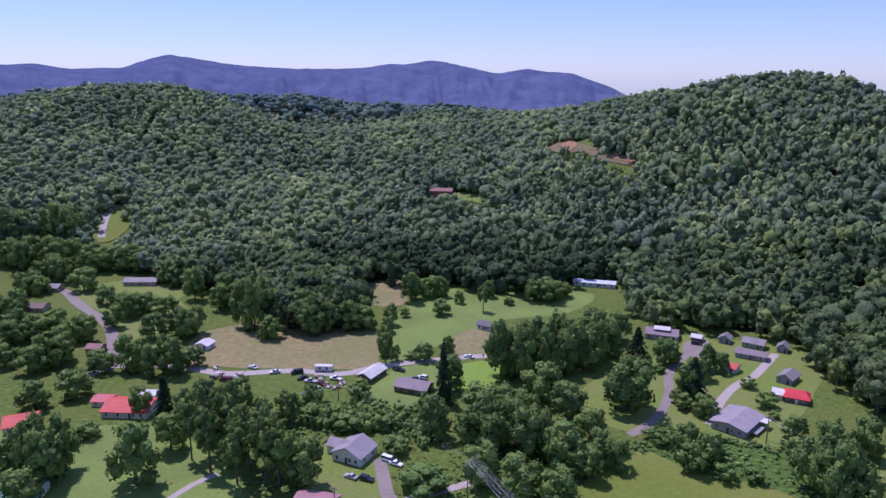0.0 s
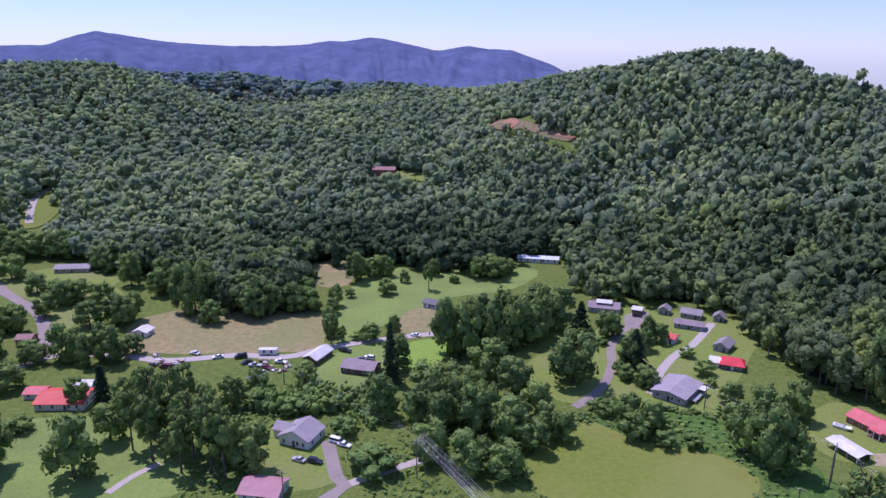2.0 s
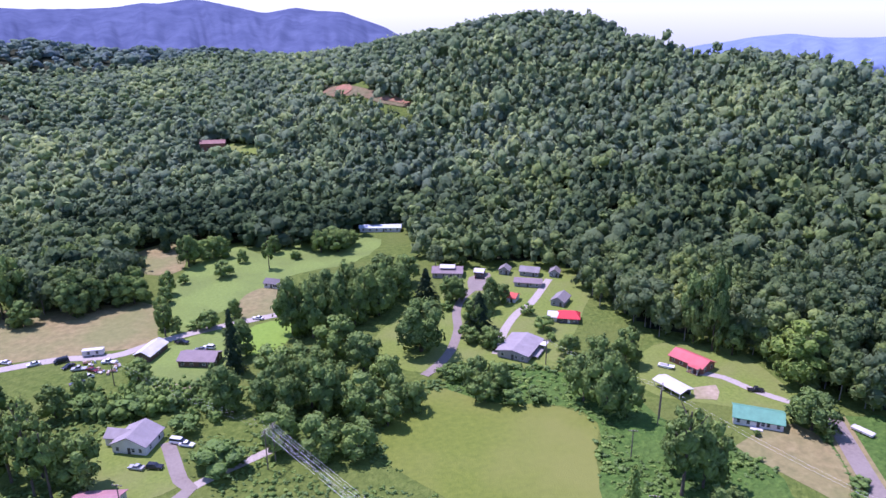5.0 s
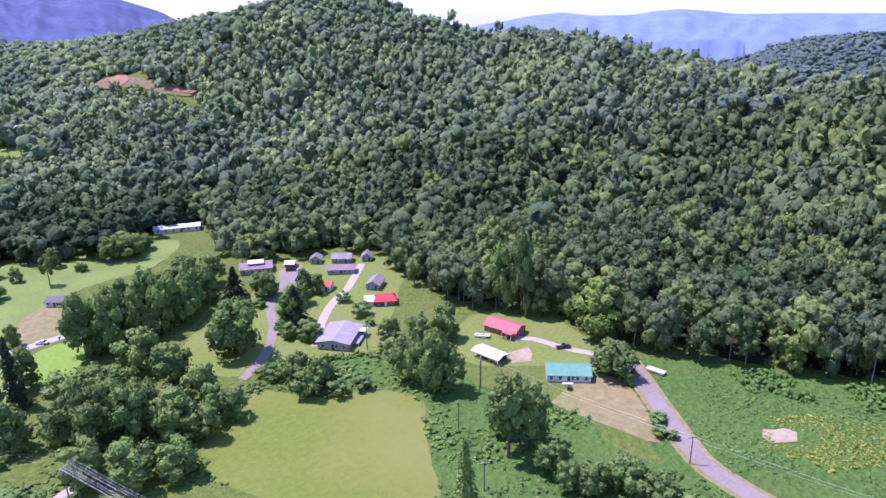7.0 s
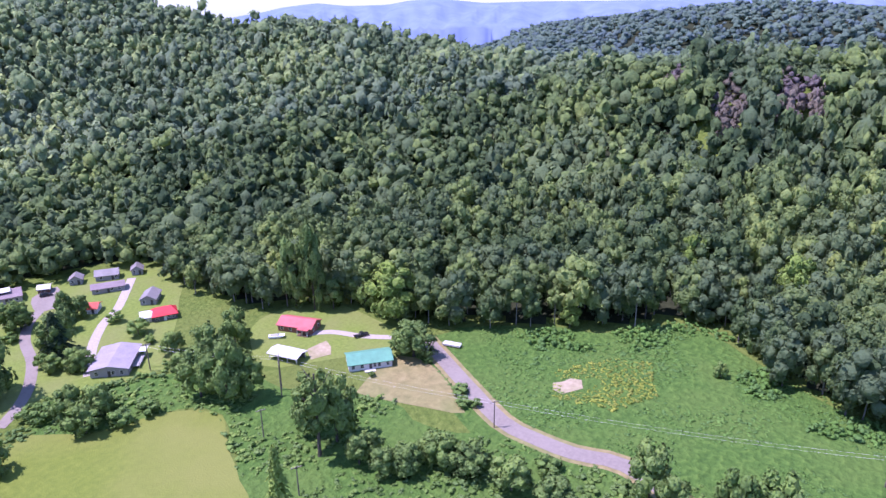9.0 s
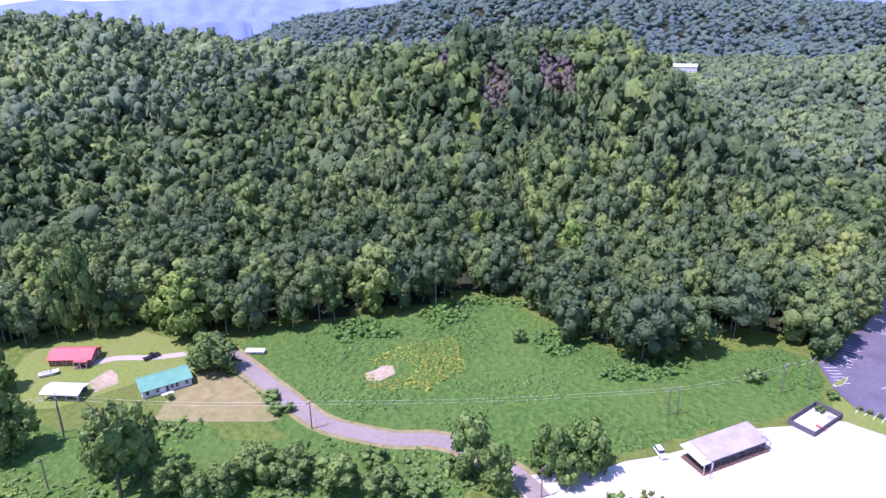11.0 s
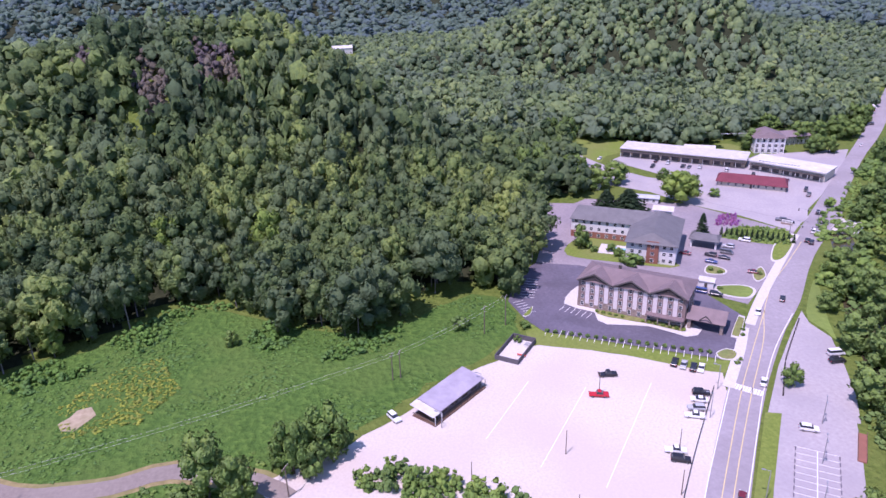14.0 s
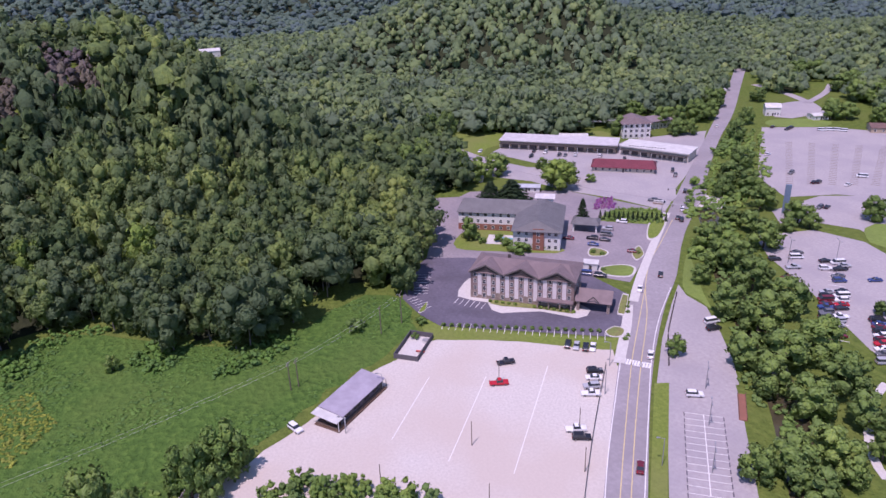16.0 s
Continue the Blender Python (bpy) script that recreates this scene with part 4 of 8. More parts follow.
ISLAND_B = [(158.2, -82.0), (170.5, -92.6), (168.9, -93.8), (156.5, -83.5)]
ISLAND_D = [(187.6, -22.0), (193.8, -27.6), (187.8, -24.5)]
ISLAND_E = [(198.1, -115.6), (203.6, -122.7), (195.4, -119.5), (192.0, -113.4)]
ISLAND_F = [(192.3, -96.8), (191.1, -106.1), (186.4, -109.2), (180.7, -102.7), (186.0, -95.2)]
ISLAND_G = [(223.0, -142.3), (222.4, -150.3), (208.0, -135.6), (207.8, -129.9)]
ISLAND_H = [(207.0, -100.9), (210.1, -105.0), (204.3, -108.4), (200.7, -105.3), (202.8, -99.6)]
TOWN_GREEN = [(343.4, -327.3), (326.8, -356.5), (313.3, -342.8), (329.7, -314.1)]
FAR_LOT = [(374.2, -359.9), (375.5, -387.6), (345.1, -366.2), (339.7, -340.6), (347.6, -334.8)]
FAR_ROAD = [(443.0, -406.1), (411.9, -402.3), (370.7, -388.0), (343.0, -369.0), (330.2, -350.3)]
FAR_DRIVE = [(370.7, -388.0), (388.1, -423.1), (406.0, -448.2)]
GARDEN_R = [(178.7, -217.4), (178.0, -228.8), (160.4, -207.2), (166.7, -206.2)]
BROWN_YARD = [(173.3, 223.6), (188.9, 237.2), (199.2, 233.2), (180.3, 214.2)]
FAR_YARD = [(842.5, 33.0), (922.6, 17.0), (902.4, -27.7), (830.7, -26.8)]
YELLOW_A = [(151.8, 115.1), (167.0, 120.9), (184.6, 108.7), (188.6, 96.1), (169.1, 88.2), (154.9, 96.5)]
PALE_WOODS = [[(350, 204), (372, 180), (328, 155), (300, 140), (278, 148), (262, 182), (289, 206)], [(27, 739), (105, 700), (175, 620), (178, 550), (112, 548), (54, 623)], [(-177, 657), (-85, 700), (-58, 631), (-106, 556), (-159, 574)], [(420, 120), (425, 70), (365, 34), (319, 16), (320, 51), (344, 90)]]
DARK_WOODS = [[(-94, 525), (-29, 532), (50, 512), (123, 497), (98, 410), (48, 396), (3, 420), (-37, 436), (-78, 440)], [(-320, 535), (-252, 552), (-235, 511), (-267, 450)]]
CREST_N = [(-33.2, 137), (-27.2, 149), (-25.2, 159), (-23.2, 130), (-21.0, 137), (-19.7, 135), (-18.0, 185), (-16.5, 213), (-14.9, 194), (-12.5, 163), (-10.5, 148), (-7.5, 136), (-4.1, 137), (-1.9, 144), (-0.2, 169), (0.9, 162), (3.2, 191), (4.7, 170), (6.5, 140), (8.2, 110), (10.6, 143), (12.2, 121), (13.9, 119), (15.2, 82), (17.2, 30), (18.5, -30)]
CREST_E = [(38.6, -125), (41.0, -70), (42.7, -54), (44.3, -26), (46.9, -4), (49.1, -24), (52.2, -20), (53.8, 2), (55.5, 13), (57.2, 4), (59.5, -16), (62.9, -10), (68.5, -8), (79.6, 4), (91.8, 58), (102.6, 107), (131.9, 30), (141.0, 37)]
OPEN_A = [(-171, 217), (-326, 470), (-253, 504), (-194, 470), (-149, 420), (-120, 418), (-91, 353), (-47, 350), (-50, 430), (-4, 427), (18, 410), (49, 402), (72, 417), (102, 438), (98, 384), (91, 346), (128, 337), (156, 317), (141, 273), (140, 247), (154, 233), (170, 220), (171, 197), (169, 171), (181, 163), (182, 145)]
OPEN_B = [(-171, 217), (182, 145), (193, 135), (205, 113), (225, 96), (223, 80), (208, 63), (193, 55), (187, 39), (193, 19), (206, 13), (214, -4), (208, -21), (202, -26), (224, -36), (244, -47), (298, -66), (300, -89), (390, -112), *TOWN_EDGE, (100, -400), (-200, -100)]


def downhill(poly, d):
    """The outline moved down the slope towards the valley."""
    cx, cy = sum(p[0] for p in poly) / len(poly) - MID[0], sum(p[1] for p in poly) / len(poly) - MID[1]
    r = math.hypot(cx, cy)
    return [(x - cx / r * d, y - cy / r * d) for x, y in poly]


# cleared ground and the young growth below it, with no tall trees
YOUNG = [downhill(p, d) for p in (CLAY, HILL_YARD) for d in (10, 20, 30, 40)] + [downhill(p, d) for p in (HILL_FIELD, FAR_YARD) for d in (20, 40)]
def grown(poly, k):
    cx, cy = sum(p[0] for p in poly) / len(poly), sum(p[1] for p in poly) / len(poly)
    return [(cx + (x - cx) * k, cy + (y - cy) * k) for x, y in poly]


DEAD_A, DEAD_B, DEAD_C = grown(DEAD_A, 1.25), grown(DEAD_B, 1.15), grown(DEAD_C, 1.1)
CLEAR = [OPEN_A, OPEN_B, CLAY, HILL_YARD, HILL_FIELD, NOTCH, BROWN_YARD, FAR_YARD, DEAD_A, DEAD_B, DEAD_C, *YOUNG]
# leaf litter under the trees, its dark colour also standing for canopy shade
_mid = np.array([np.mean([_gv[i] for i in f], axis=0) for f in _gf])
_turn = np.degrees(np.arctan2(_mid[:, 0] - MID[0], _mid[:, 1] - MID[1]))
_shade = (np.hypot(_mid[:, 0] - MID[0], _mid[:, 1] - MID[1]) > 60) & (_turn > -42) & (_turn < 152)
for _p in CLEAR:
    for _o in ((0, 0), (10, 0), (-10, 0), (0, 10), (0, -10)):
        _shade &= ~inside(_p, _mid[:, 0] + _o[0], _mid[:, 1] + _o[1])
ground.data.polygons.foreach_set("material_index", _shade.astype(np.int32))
woods("forest", 60, 330, 8.3, SHAPES_NEAR, LEAF, "dense summer broadleaf forest on the near slopes", 14.0, True)
woods("forest", 330, 440, 8.9, SHAPES_MID, LEAF, "dense green broadleaf forest on the hillside", 17.5)
# from here out the leaf colour pales by ring, standing in for haze
woods("forest", 440, 620, 8.9, SHAPES_MID, LEAF_HIGH_HAZE, "green broadleaf forest high on the hillside, greyed for haze", 18.0)
woods("forest", 620, 1050, 9.9, SHAPES_FAR, LEAF_HIGH_HAZE, "green forest on the upper ridges, lightened for haze", 14.5)
woods("forest", 1050, 1900, 20.0, SHAPES_VAST, LEAF_FAR_HAZE, "hazy green forest on far ridges", 26.0)


def stand(name, poly, step, width, shapes, mat, label, seed, up=(5, 9)):
    """A stand of trees or bushes inside one outline."""
    rng = np.random.default_rng(seed)
    px, py = [p[0] for p in poly], [p[1] for p in poly]
    gx, gy = np.meshgrid(np.arange(min(px), max(px), step), np.arange(min(py), max(py), step))
    gx, gy = gx.ravel() + rng.uniform(-0.5, 0.5, gx.size) * step, gy.ravel() + rng.uniform(-0.5, 0.5, gy.size) * step
    ok = inside(poly, gx, gy)
    x, y = gx[ok], gy[ok]
    w = width * rng.uniform(0.7, 1.3, len(x))
    t = w * rng.uniform(0.9, 1.4, len(x))
    ob = many_crowns(name, shapes, x, y, heights(x, y) + rng.uniform(*up, len(x)), w, t, rng.uniform(0, 1, len(x)), mat)
    return tagged(ob, label, "trees", kind="stuff")


for _i, _p in enumerate((DEAD_A, DEAD_B, DEAD_C)):
    stand("dying_trees", _p, 7.5, 10.5, SHAPES_MID, DEADLEAF, "patch of reddish brown dying trees on the hilltop", 5 + _i)

for _i, _p in enumerate((downhill(CLAY, 28), downhill(HILL_YARD, 26))):
    stand("saplings", _p, 5.0, 6.5, SHAPES_MID, LEAF, "young trees and brush below the clearing", 15 + _i, (0.5, 2))

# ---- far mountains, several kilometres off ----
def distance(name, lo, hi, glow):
    """Forest seen through kilometres of blue air: the haze is put into colour and glow."""
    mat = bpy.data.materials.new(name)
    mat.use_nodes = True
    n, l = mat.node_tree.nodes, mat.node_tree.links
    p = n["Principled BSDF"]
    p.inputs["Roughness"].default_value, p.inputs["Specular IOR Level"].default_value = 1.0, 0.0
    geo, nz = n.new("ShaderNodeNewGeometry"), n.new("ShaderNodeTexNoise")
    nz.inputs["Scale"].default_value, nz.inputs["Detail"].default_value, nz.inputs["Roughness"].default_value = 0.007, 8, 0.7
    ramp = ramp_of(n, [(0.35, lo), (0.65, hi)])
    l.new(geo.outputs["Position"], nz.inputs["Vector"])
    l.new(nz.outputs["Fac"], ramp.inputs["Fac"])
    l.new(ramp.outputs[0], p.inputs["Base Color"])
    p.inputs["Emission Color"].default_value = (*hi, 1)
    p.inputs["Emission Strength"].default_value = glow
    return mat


def far_ridge(name, dist, crest, depth, label, mat):
    """A long mountain: crest heights by compass heading, with spurs and hollows running down its face."""
    hs = [c[0] for c in crest]
    vs, fs, cols, rows = [], [], 300, 14
    for i in range(cols + 1):
        a = hs[0] + (hs[-1] - hs[0]) * i / cols
        z = sum(float(np.interp(a + k, hs, [c[1] for c in crest])) for k in (-0.4, -0.2, 0, 0.2, 0.4)) / 5
        z *= 1 + 0.02 * noise.noise((a * 1.3, dist, 0)) + 0.012 * noise.noise((a * 4.1, dist, 3))
        for j in range(rows + 1):
            u = j / rows
            wob = noise.noise((a * 0.55, u * 2.2, dist)) * 0.5
            spur = (1 - abs(noise.noise((a * 0.5 + u * 0.8, u * 1.1, dist * 0.1))) * 2.2) * min(1, u * 3)
            spur += 0.4 * (1 - abs(noise.noise((a * 1.5 - u, u * 2.5, dist * 0.3))) * 2) * min(1, u * 3)
            r = dist - depth * u * (1 + 0.35 * wob)
            vs.append((MID[0] + r * math.sin(radians(a)), MID[1] + r * math.cos(radians(a)), (z + 120) * (1 - u) ** (1.15 + 0.4 * wob) - 120 + spur * 34 if j < rows else -700))
    for i in range(cols):
        for j in range(rows):
            k = i * (rows + 1) + j
            fs.append((k, k + 1, k + rows + 2, k + rows + 1))
    return tagged(new(name, mesh_of(name, vs, fs, mat, True)), label, "mountains", kind="structure")


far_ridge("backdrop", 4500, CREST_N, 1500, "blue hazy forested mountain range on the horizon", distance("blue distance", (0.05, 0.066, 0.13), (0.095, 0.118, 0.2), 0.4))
far_ridge("backdrop", 4600, CREST_E, 1500, "pale blue hazy mountain range on the horizon", distance("pale blue distance", (0.1, 0.145, 0.26), (0.15, 0.2, 0.345), 0.6))

# ---- fields, lawns and bare ground ----
area("field", HAYFIELD, HAY, "mown hay field, dry and tan", ragged=0.8)
area("field", MEADOW_A, MEADOW, "open green meadow beside the trees", ragged=0.8)
area("field", PASTURE, GREEN_LAWN, "green sloping pasture", ragged=0.8)
area("lawn", BRIGHT_LAWN, BRIGHT_GRASS, "bright green mown lawn beside the lane", lift=0.07)
area("lawn", TAN_YARD, HAY, "dry grass yard beside the farm lane", lift=0.06)
area("lawn", VILLAGE_LAWN, LAWN, "mown village lawn round the houses")
area("lawn", YARD_TAN, HAY, "dry tan yard below the teal-roofed house", lift=0.08)
area("lawn", RED_YARD, LAWN, "worn yard round the red-roofed house")
area("lawn", WEST_LAWN, GREEN_LAWN, "large mown green lawn")
area("lawn", HOUSE_YARD, LAWN, "mown yard round the white house", lift=0.06)
area("lawn", WEST_FIELD, LAWN, "grassy slope beside the west road", lift=0.06)
area("lawn", WEST_FIELD_B, LAWN, "grass below the long grey house", lift=0.08)
area("field", HILL_FIELD, MEADOW, "small hillside clearing in the woods", lift=0.3)
area("field", CLEARCUT, HAY, "brushy cleared slope at the wood's edge", lift=0.09)
area("lawn", RANCH_LAWN, GREEN_LAWN, "mown lawn below the ranch house", lift=0.04)
area("field", NOTCH, MEADOW, "grass gap in the woods", lift=0.3)
area("bare_ground", CLAY_A, REDCLAY, "red clay cut in the forest", lift=1.0, category="bare ground", ragged=1.0)
area("bare_ground", CLAY_B, REDCLAY, "thin red clay bank below the forest", lift=0.7, category="bare ground", ragged=1.0)
area("field", CLAY, SCRUB, "brushy cleared ground round the clay cut", lift=0.4)
area("bare_ground", HILL_YARD, LAWN, "yard of the hillside house", lift=0.4, category="bare ground")
area("bare_ground", [(166.0, 111.5), (165.0, 115.0), (162.0, 116.2), (159.5, 118.6), (156.0, 117.0), (155.0, 113.5), (158.0, 111.4), (161.5, 109.2)], DIRT, "bare tan earth patch in the green growth", lift=0.12, category="bare ground")
area("bare_ground", BARE_B, DIRT, "pale gravel patch in the yard", lift=0.12, category="bare ground")
area("lawn", MALL_LAWN, LAWN, "grass bank behind the shops")
area("lawn", VERGE, LAWN, "grass verge between the hotel and the gravel lot", lift=0.07)
area("lawn", GREEN_R, GREEN_LAWN, "grass wedge between road and river trees", lift=0.06)
area("lawn", MEDIAN, LAWN, "grass strip between highway and parking lot", lift=0.08, rounded=False)

# ---- roads and paved ground ----
def ribbon(name, left, right, mat, label, lift):
    a, b = smooth_line(left), smooth_line(right)
    n = 60
    at = lambda line, k: line[min(len(line) - 1, int(k * (len(line) - 1) / n))]
    vs = []
    for k in range(n + 1):
        vs += [(*at(a, k), lift), (*at(b, k), lift)]
    fs = [(2 * k, 2 * k + 1, 2 * k + 3, 2 * k + 2) for k in range(n)]
    fs = [f[::-1] for f in fs] if (Vector(vs[1]) - Vector(vs[0])).cross(Vector(vs[2]) - Vector(vs[0])).z < 0 else fs
    return tagged(new(name, mesh_of(name, vs, fs, mat)), label, "road", kind="structure")


lot = area("gravel_lot", LOT, GRAVEL, "large pale gravel parking lot", lift=0.06, category="parking lot", ragged=0.4)
for _ln in (LOTLINE_A, LOTLINE_B, LOTLINE_C):
    strip("painted_line", _ln, 0.2, WHITE_LINE, "", 0.09, smooth=False, parent=lot)
area("shoulder", SHOULDER, GRAVEL, "dusty gravel shoulder of the highway", lift=0.08, category="shoulder", rounded=False)
highway = ribbon("highway", HWY_L, HWY_R, HIGHWAY_TAR, "three-lane sun-bleached asphalt highway", 0.1)
for _ln, _m in ((LINE_YA, YELLOW_LINE), (LINE_YB, YELLOW_LINE), (LINE_WL, WHITE_LINE), (LINE_WR, WHITE_LINE)):
    strip("road_line", _ln, 0.24, _m, "", 0.14, parent=highway)
_a, _b2 = Vector(CROSSWALK[0]), Vector(CROSSWALK[1])
_u = (_b2 - _a).normalized()
for k in range(10):
    _p = _a + (_b2 - _a) * (k + 0.4) / 10
    _q = Vector((-_u.y, _u.x)) * 1.5
    strip("crosswalk_bar", [tuple(_p - _q), tuple(_p + _q)], 0.62, WHITE_LINE, "", 0.14, smooth=False, parent=highway)
for _w in (WALK_A, WALK_B):
    strip("pavement", _w, 3.2, CONCRETE, "pale concrete pavement with kerb", 0.2, "pavement")
hotel_lot = area("hotel_lot", HOTEL_LOT, ASPHALT_NEW, "dark sealed asphalt car park round the hotel", lift=0.08, category="parking lot", rounded=False)
area("planting_bed", HOTEL_BED, MULCH, "yellowish planting bed along the hotel wall", lift=0.24, category="planter", ragged=0.2)
area("hotel_apron", HOTEL_WALK, CONCRETE, "concrete walk along the hotel front", lift=0.16, category="pavement")
inn_lot = area("inn_lot", INN_LOT, ASPHALT_MID, "grey asphalt car park round the inn", lift=0.04, category="parking lot", rounded=False)
area("lawn", INN_GARDEN, LAWN, "worn lawn and planting round the inn pool", lift=0.08)
strip("side_road", SIDE_ROAD, 9.5, ASPHALT_OLD, "asphalt side road past the shops", 0.11)
area("mall_lot", MALL_LOT, ASPHALT_OLD, "bleached asphalt lot in front of the shops", lift=0.05, category="parking lot", rounded=False)
big_lot = area("big_lot", BIG_LOT, ASPHALT_OLD, "wide empty asphalt parking lot", lift=0.05, category="parking lot", rounded=False)
town_lot = area("town_lot", TOWN_LOT, ASPHALT_OLD, "asphalt parking lot full of cars", lift=0.05, category="parking lot", rounded=False)
area("town_lane", TOWN_DRIVE, ASPHALT_OLD, "pale paved drives between the parking lots", lift=0.07, category="drive", rounded=False)
area("side_apron", SIDE_APRON, ASPHALT_OLD, "bleached asphalt apron before the shops", lift=0.045, category="parking lot", rounded=False)
river_lot = area("river_lot", RIVER_LOT, ASPHALT_OLD, "empty marked asphalt parking lot by the river", lift=0.05, category="parking lot", rounded=False)
area("river_pad", RIVER_PAD, ASPHALT_OLD, "asphalt pull-off beside the highway", lift=0.06, category="parking lot", rounded=False)
WATER = surface("brown river water", [(0.3, (0.05, 0.045, 0.025)), (0.7, (0.09, 0.075, 0.04))], 0.3, 0.15, spec=0.5)
strip("river", RIVER, 9, WATER, "shallow brown river under trees", 0.03, "water")
strip("path", CREEK_PATH, 2.2, CONCRETE, "pale riverside footpath", 0.08, "path")
strip("lane_verge", LANE, 8.6, HAY, "dry mown verge of the lane", 0.05, "verge")
strip("lane", LANE, 5.6, LANE_TAR, "narrow grey asphalt lane curving past the meadow", 0.1)
strip("lane", FARM_LANE, 4.6, TRACK, "pale gravel farm lane", 0.1)
strip("lane", WEST_ROAD, 5.5, LANE_TAR, "winding grey asphalt road", 0.12)
strip("drive", HOUSE_DRIVE, 4.2, LANE_TAR, "asphalt drive beside the white house", 0.1)
strip("drive", HOUSE_LANE, 3.2, TRACK, "pale gravel lane past the power pole", 0.09)
strip("drive", VILLAGE_DRIVE, 3.7, LANE_TAR, "curving grey village drive", 0.1)
area("drive_pad", VILLAGE_PAD, LANE_TAR, "paved turning place", lift=0.12, category="drive")
strip("drive", VILLAGE_SPUR, 3.6, TRACK, "pale tan drive past the grey house", 0.11)
strip("drive", HILL_DRIVE, 5.0, TRACK, "pale drive climbing the hillside clearing", 0.6)
strip("drive", WEST_PATH, 2.4, TRACK, "pale drive across the lawn", 0.1)
strip("drive", SHED_DRIVE, 3.2, TRACK, "pale concrete drive of the red-roofed house", 0.12)
for _c in ((-35.2, 270.1), (-29.0, 266.1)):
    area("sand_ring", [(_c[0] + 2.6 * math.cos(a), _c[1] + 2.2 * math.sin(a)) for a in (0, 1, 2, 3, 4, 5)], DIRT, "round patch of bare sand in the lawn", 0.1, "bare ground")


def part(name, bm, material, parent, label="", smooth=False):
    """One mesh of its own under a thing or under a part."""
    me = bpy.data.meshes.new(name)
    if smooth:
        for f in bm.faces:
            f.smooth = True
    bm.to_mesh(me)
    bm.free()
    for m in (material if isinstance(material, (list, tuple)) else [material]):
        me.materials.append(m)
    ob = new(name, me)
    ob.parent = parent
    if label:
        tagged(ob, label)
    return ob


def box(bm, x0, y0, z0, x1, y1, z1):
    v = [bm.verts.new(p) for p in ((x0, y0, z0), (x1, y0, z0), (x1, y1, z0), (x0, y1, z0), (x0, y0, z1), (x1, y0, z1), (x1, y1, z1), (x0, y1, z1))]
    for f in ((3, 2, 1, 0), (4, 5, 6, 7), (0, 1, 5, 4), (1, 2, 6, 5), (2, 3, 7, 6), (3, 0, 4, 7)):
        bm.faces.new([v[i] for i in f])
    return v


def boxes(*dims):
    bm = bmesh.new()
    for d in dims:
        box(bm, *d)
    return bm


def stalls(parent, a, b, count, length, mat=WHITE_LINE, width=0.16, lift=0.12):
    """Short painted stall lines set square to the row from a to b."""
    a, b = Vector(a), Vector(b)
    u = (b - a).normalized()
    n = Vector((-u.y, u.x)) * length
    for k in range(count):
        p = a + (b - a) * k / (count - 1)
        strip("stall_line", [tuple(p), tuple(p + n)], width, mat, "", lift, smooth=False, parent=parent)


strip("stall_line", [(103.1, -71.4), (78.6, -53.0)], 0.2, WHITE_LINE, "", 0.1, smooth=False, parent=river_lot)
stalls(river_lot, (103.1, -71.4), (78.6, -53.0), 13, 5.0, width=0.1)
stalls(river_lot, (78.6, -53.0), (103.1, -71.4), 13, 5.0, width=0.1)
_u = Vector((78.6 - 103.1, -53.0 + 71.4)).normalized()
for _k in range(13):
    _p = Vector((103.1, -71.4)) + Vector((78.6 - 103.1, -53.0 + 71.4)) * _k / 12
    for _s in (-4.9, 4.9):
        _q = _p + Vector((-_u.y, _u.x)) * _s + _u * 0.9
        part("wheel_stop", boxes((-0.12, -0.75, 0.04, 0.12, 0.75, 0.18)), ASPHALT_NEW, river_lot).matrix_basis = pose(_q.x, _q.y, 0.05, 0, 0, math.degrees(math.atan2(_u.y, _u.x)) + 90)
stalls(hotel_lot, (177.5, -27.6), (149.6, -71.6), 24, -4.6)
stalls(hotel_lot, (214, -36.5), (200, -30), 8, -5)
stalls(hotel_lot, (199, -25.5), (190, -27.5), 6, -4)
stalls(hotel_lot, (191.5, -38.6), (184.0, -45.6), 6, -4.2)
stalls(town_lot, (156, -172), (118, -132), 16, 5)
for _k in range(6):
    stalls(big_lot, (296 - 8 * _k, -292 - 9.5 * _k), (238 - 5 * _k, -234 - 8.5 * _k), 26, 3.6, LANE_TAR, 0.5)


# ---- builders ----
def shared(name, me, parent, m):
    ob = new(name, me)
    ob.parent = parent
    ob.matrix_basis = m
    return ob


def thing(name, m, label, category, group=""):
    ob = new(name)
    ob.empty_display_size = 0.3
    ob.matrix_basis = m
    return tagged(ob, label, category, group)


def tube(bm, a, b, r0, r1=None, sides=7):
    """A tapered round bar from a to b."""
    a, b = Vector(a), Vector(b)
    r1 = r0 if r1 is None else r1
    q = (b - a).to_track_quat("Z", "Y").to_matrix()
    rings = []
    for p, r in ((a, r0), (b, r1)):
        rings.append([bm.verts.new(p + q @ Vector((r * math.cos(2 * math.pi * k / sides), r * math.sin(2 * math.pi * k / sides), 0))) for k in range(sides)])
    for k in range(sides):
        j = (k + 1) % sides
        bm.faces.new((rings[0][k], rings[0][j], rings[1][j], rings[1][k]))
    bm.faces.new(rings[0][::-1])
    bm.faces.new(rings[1])


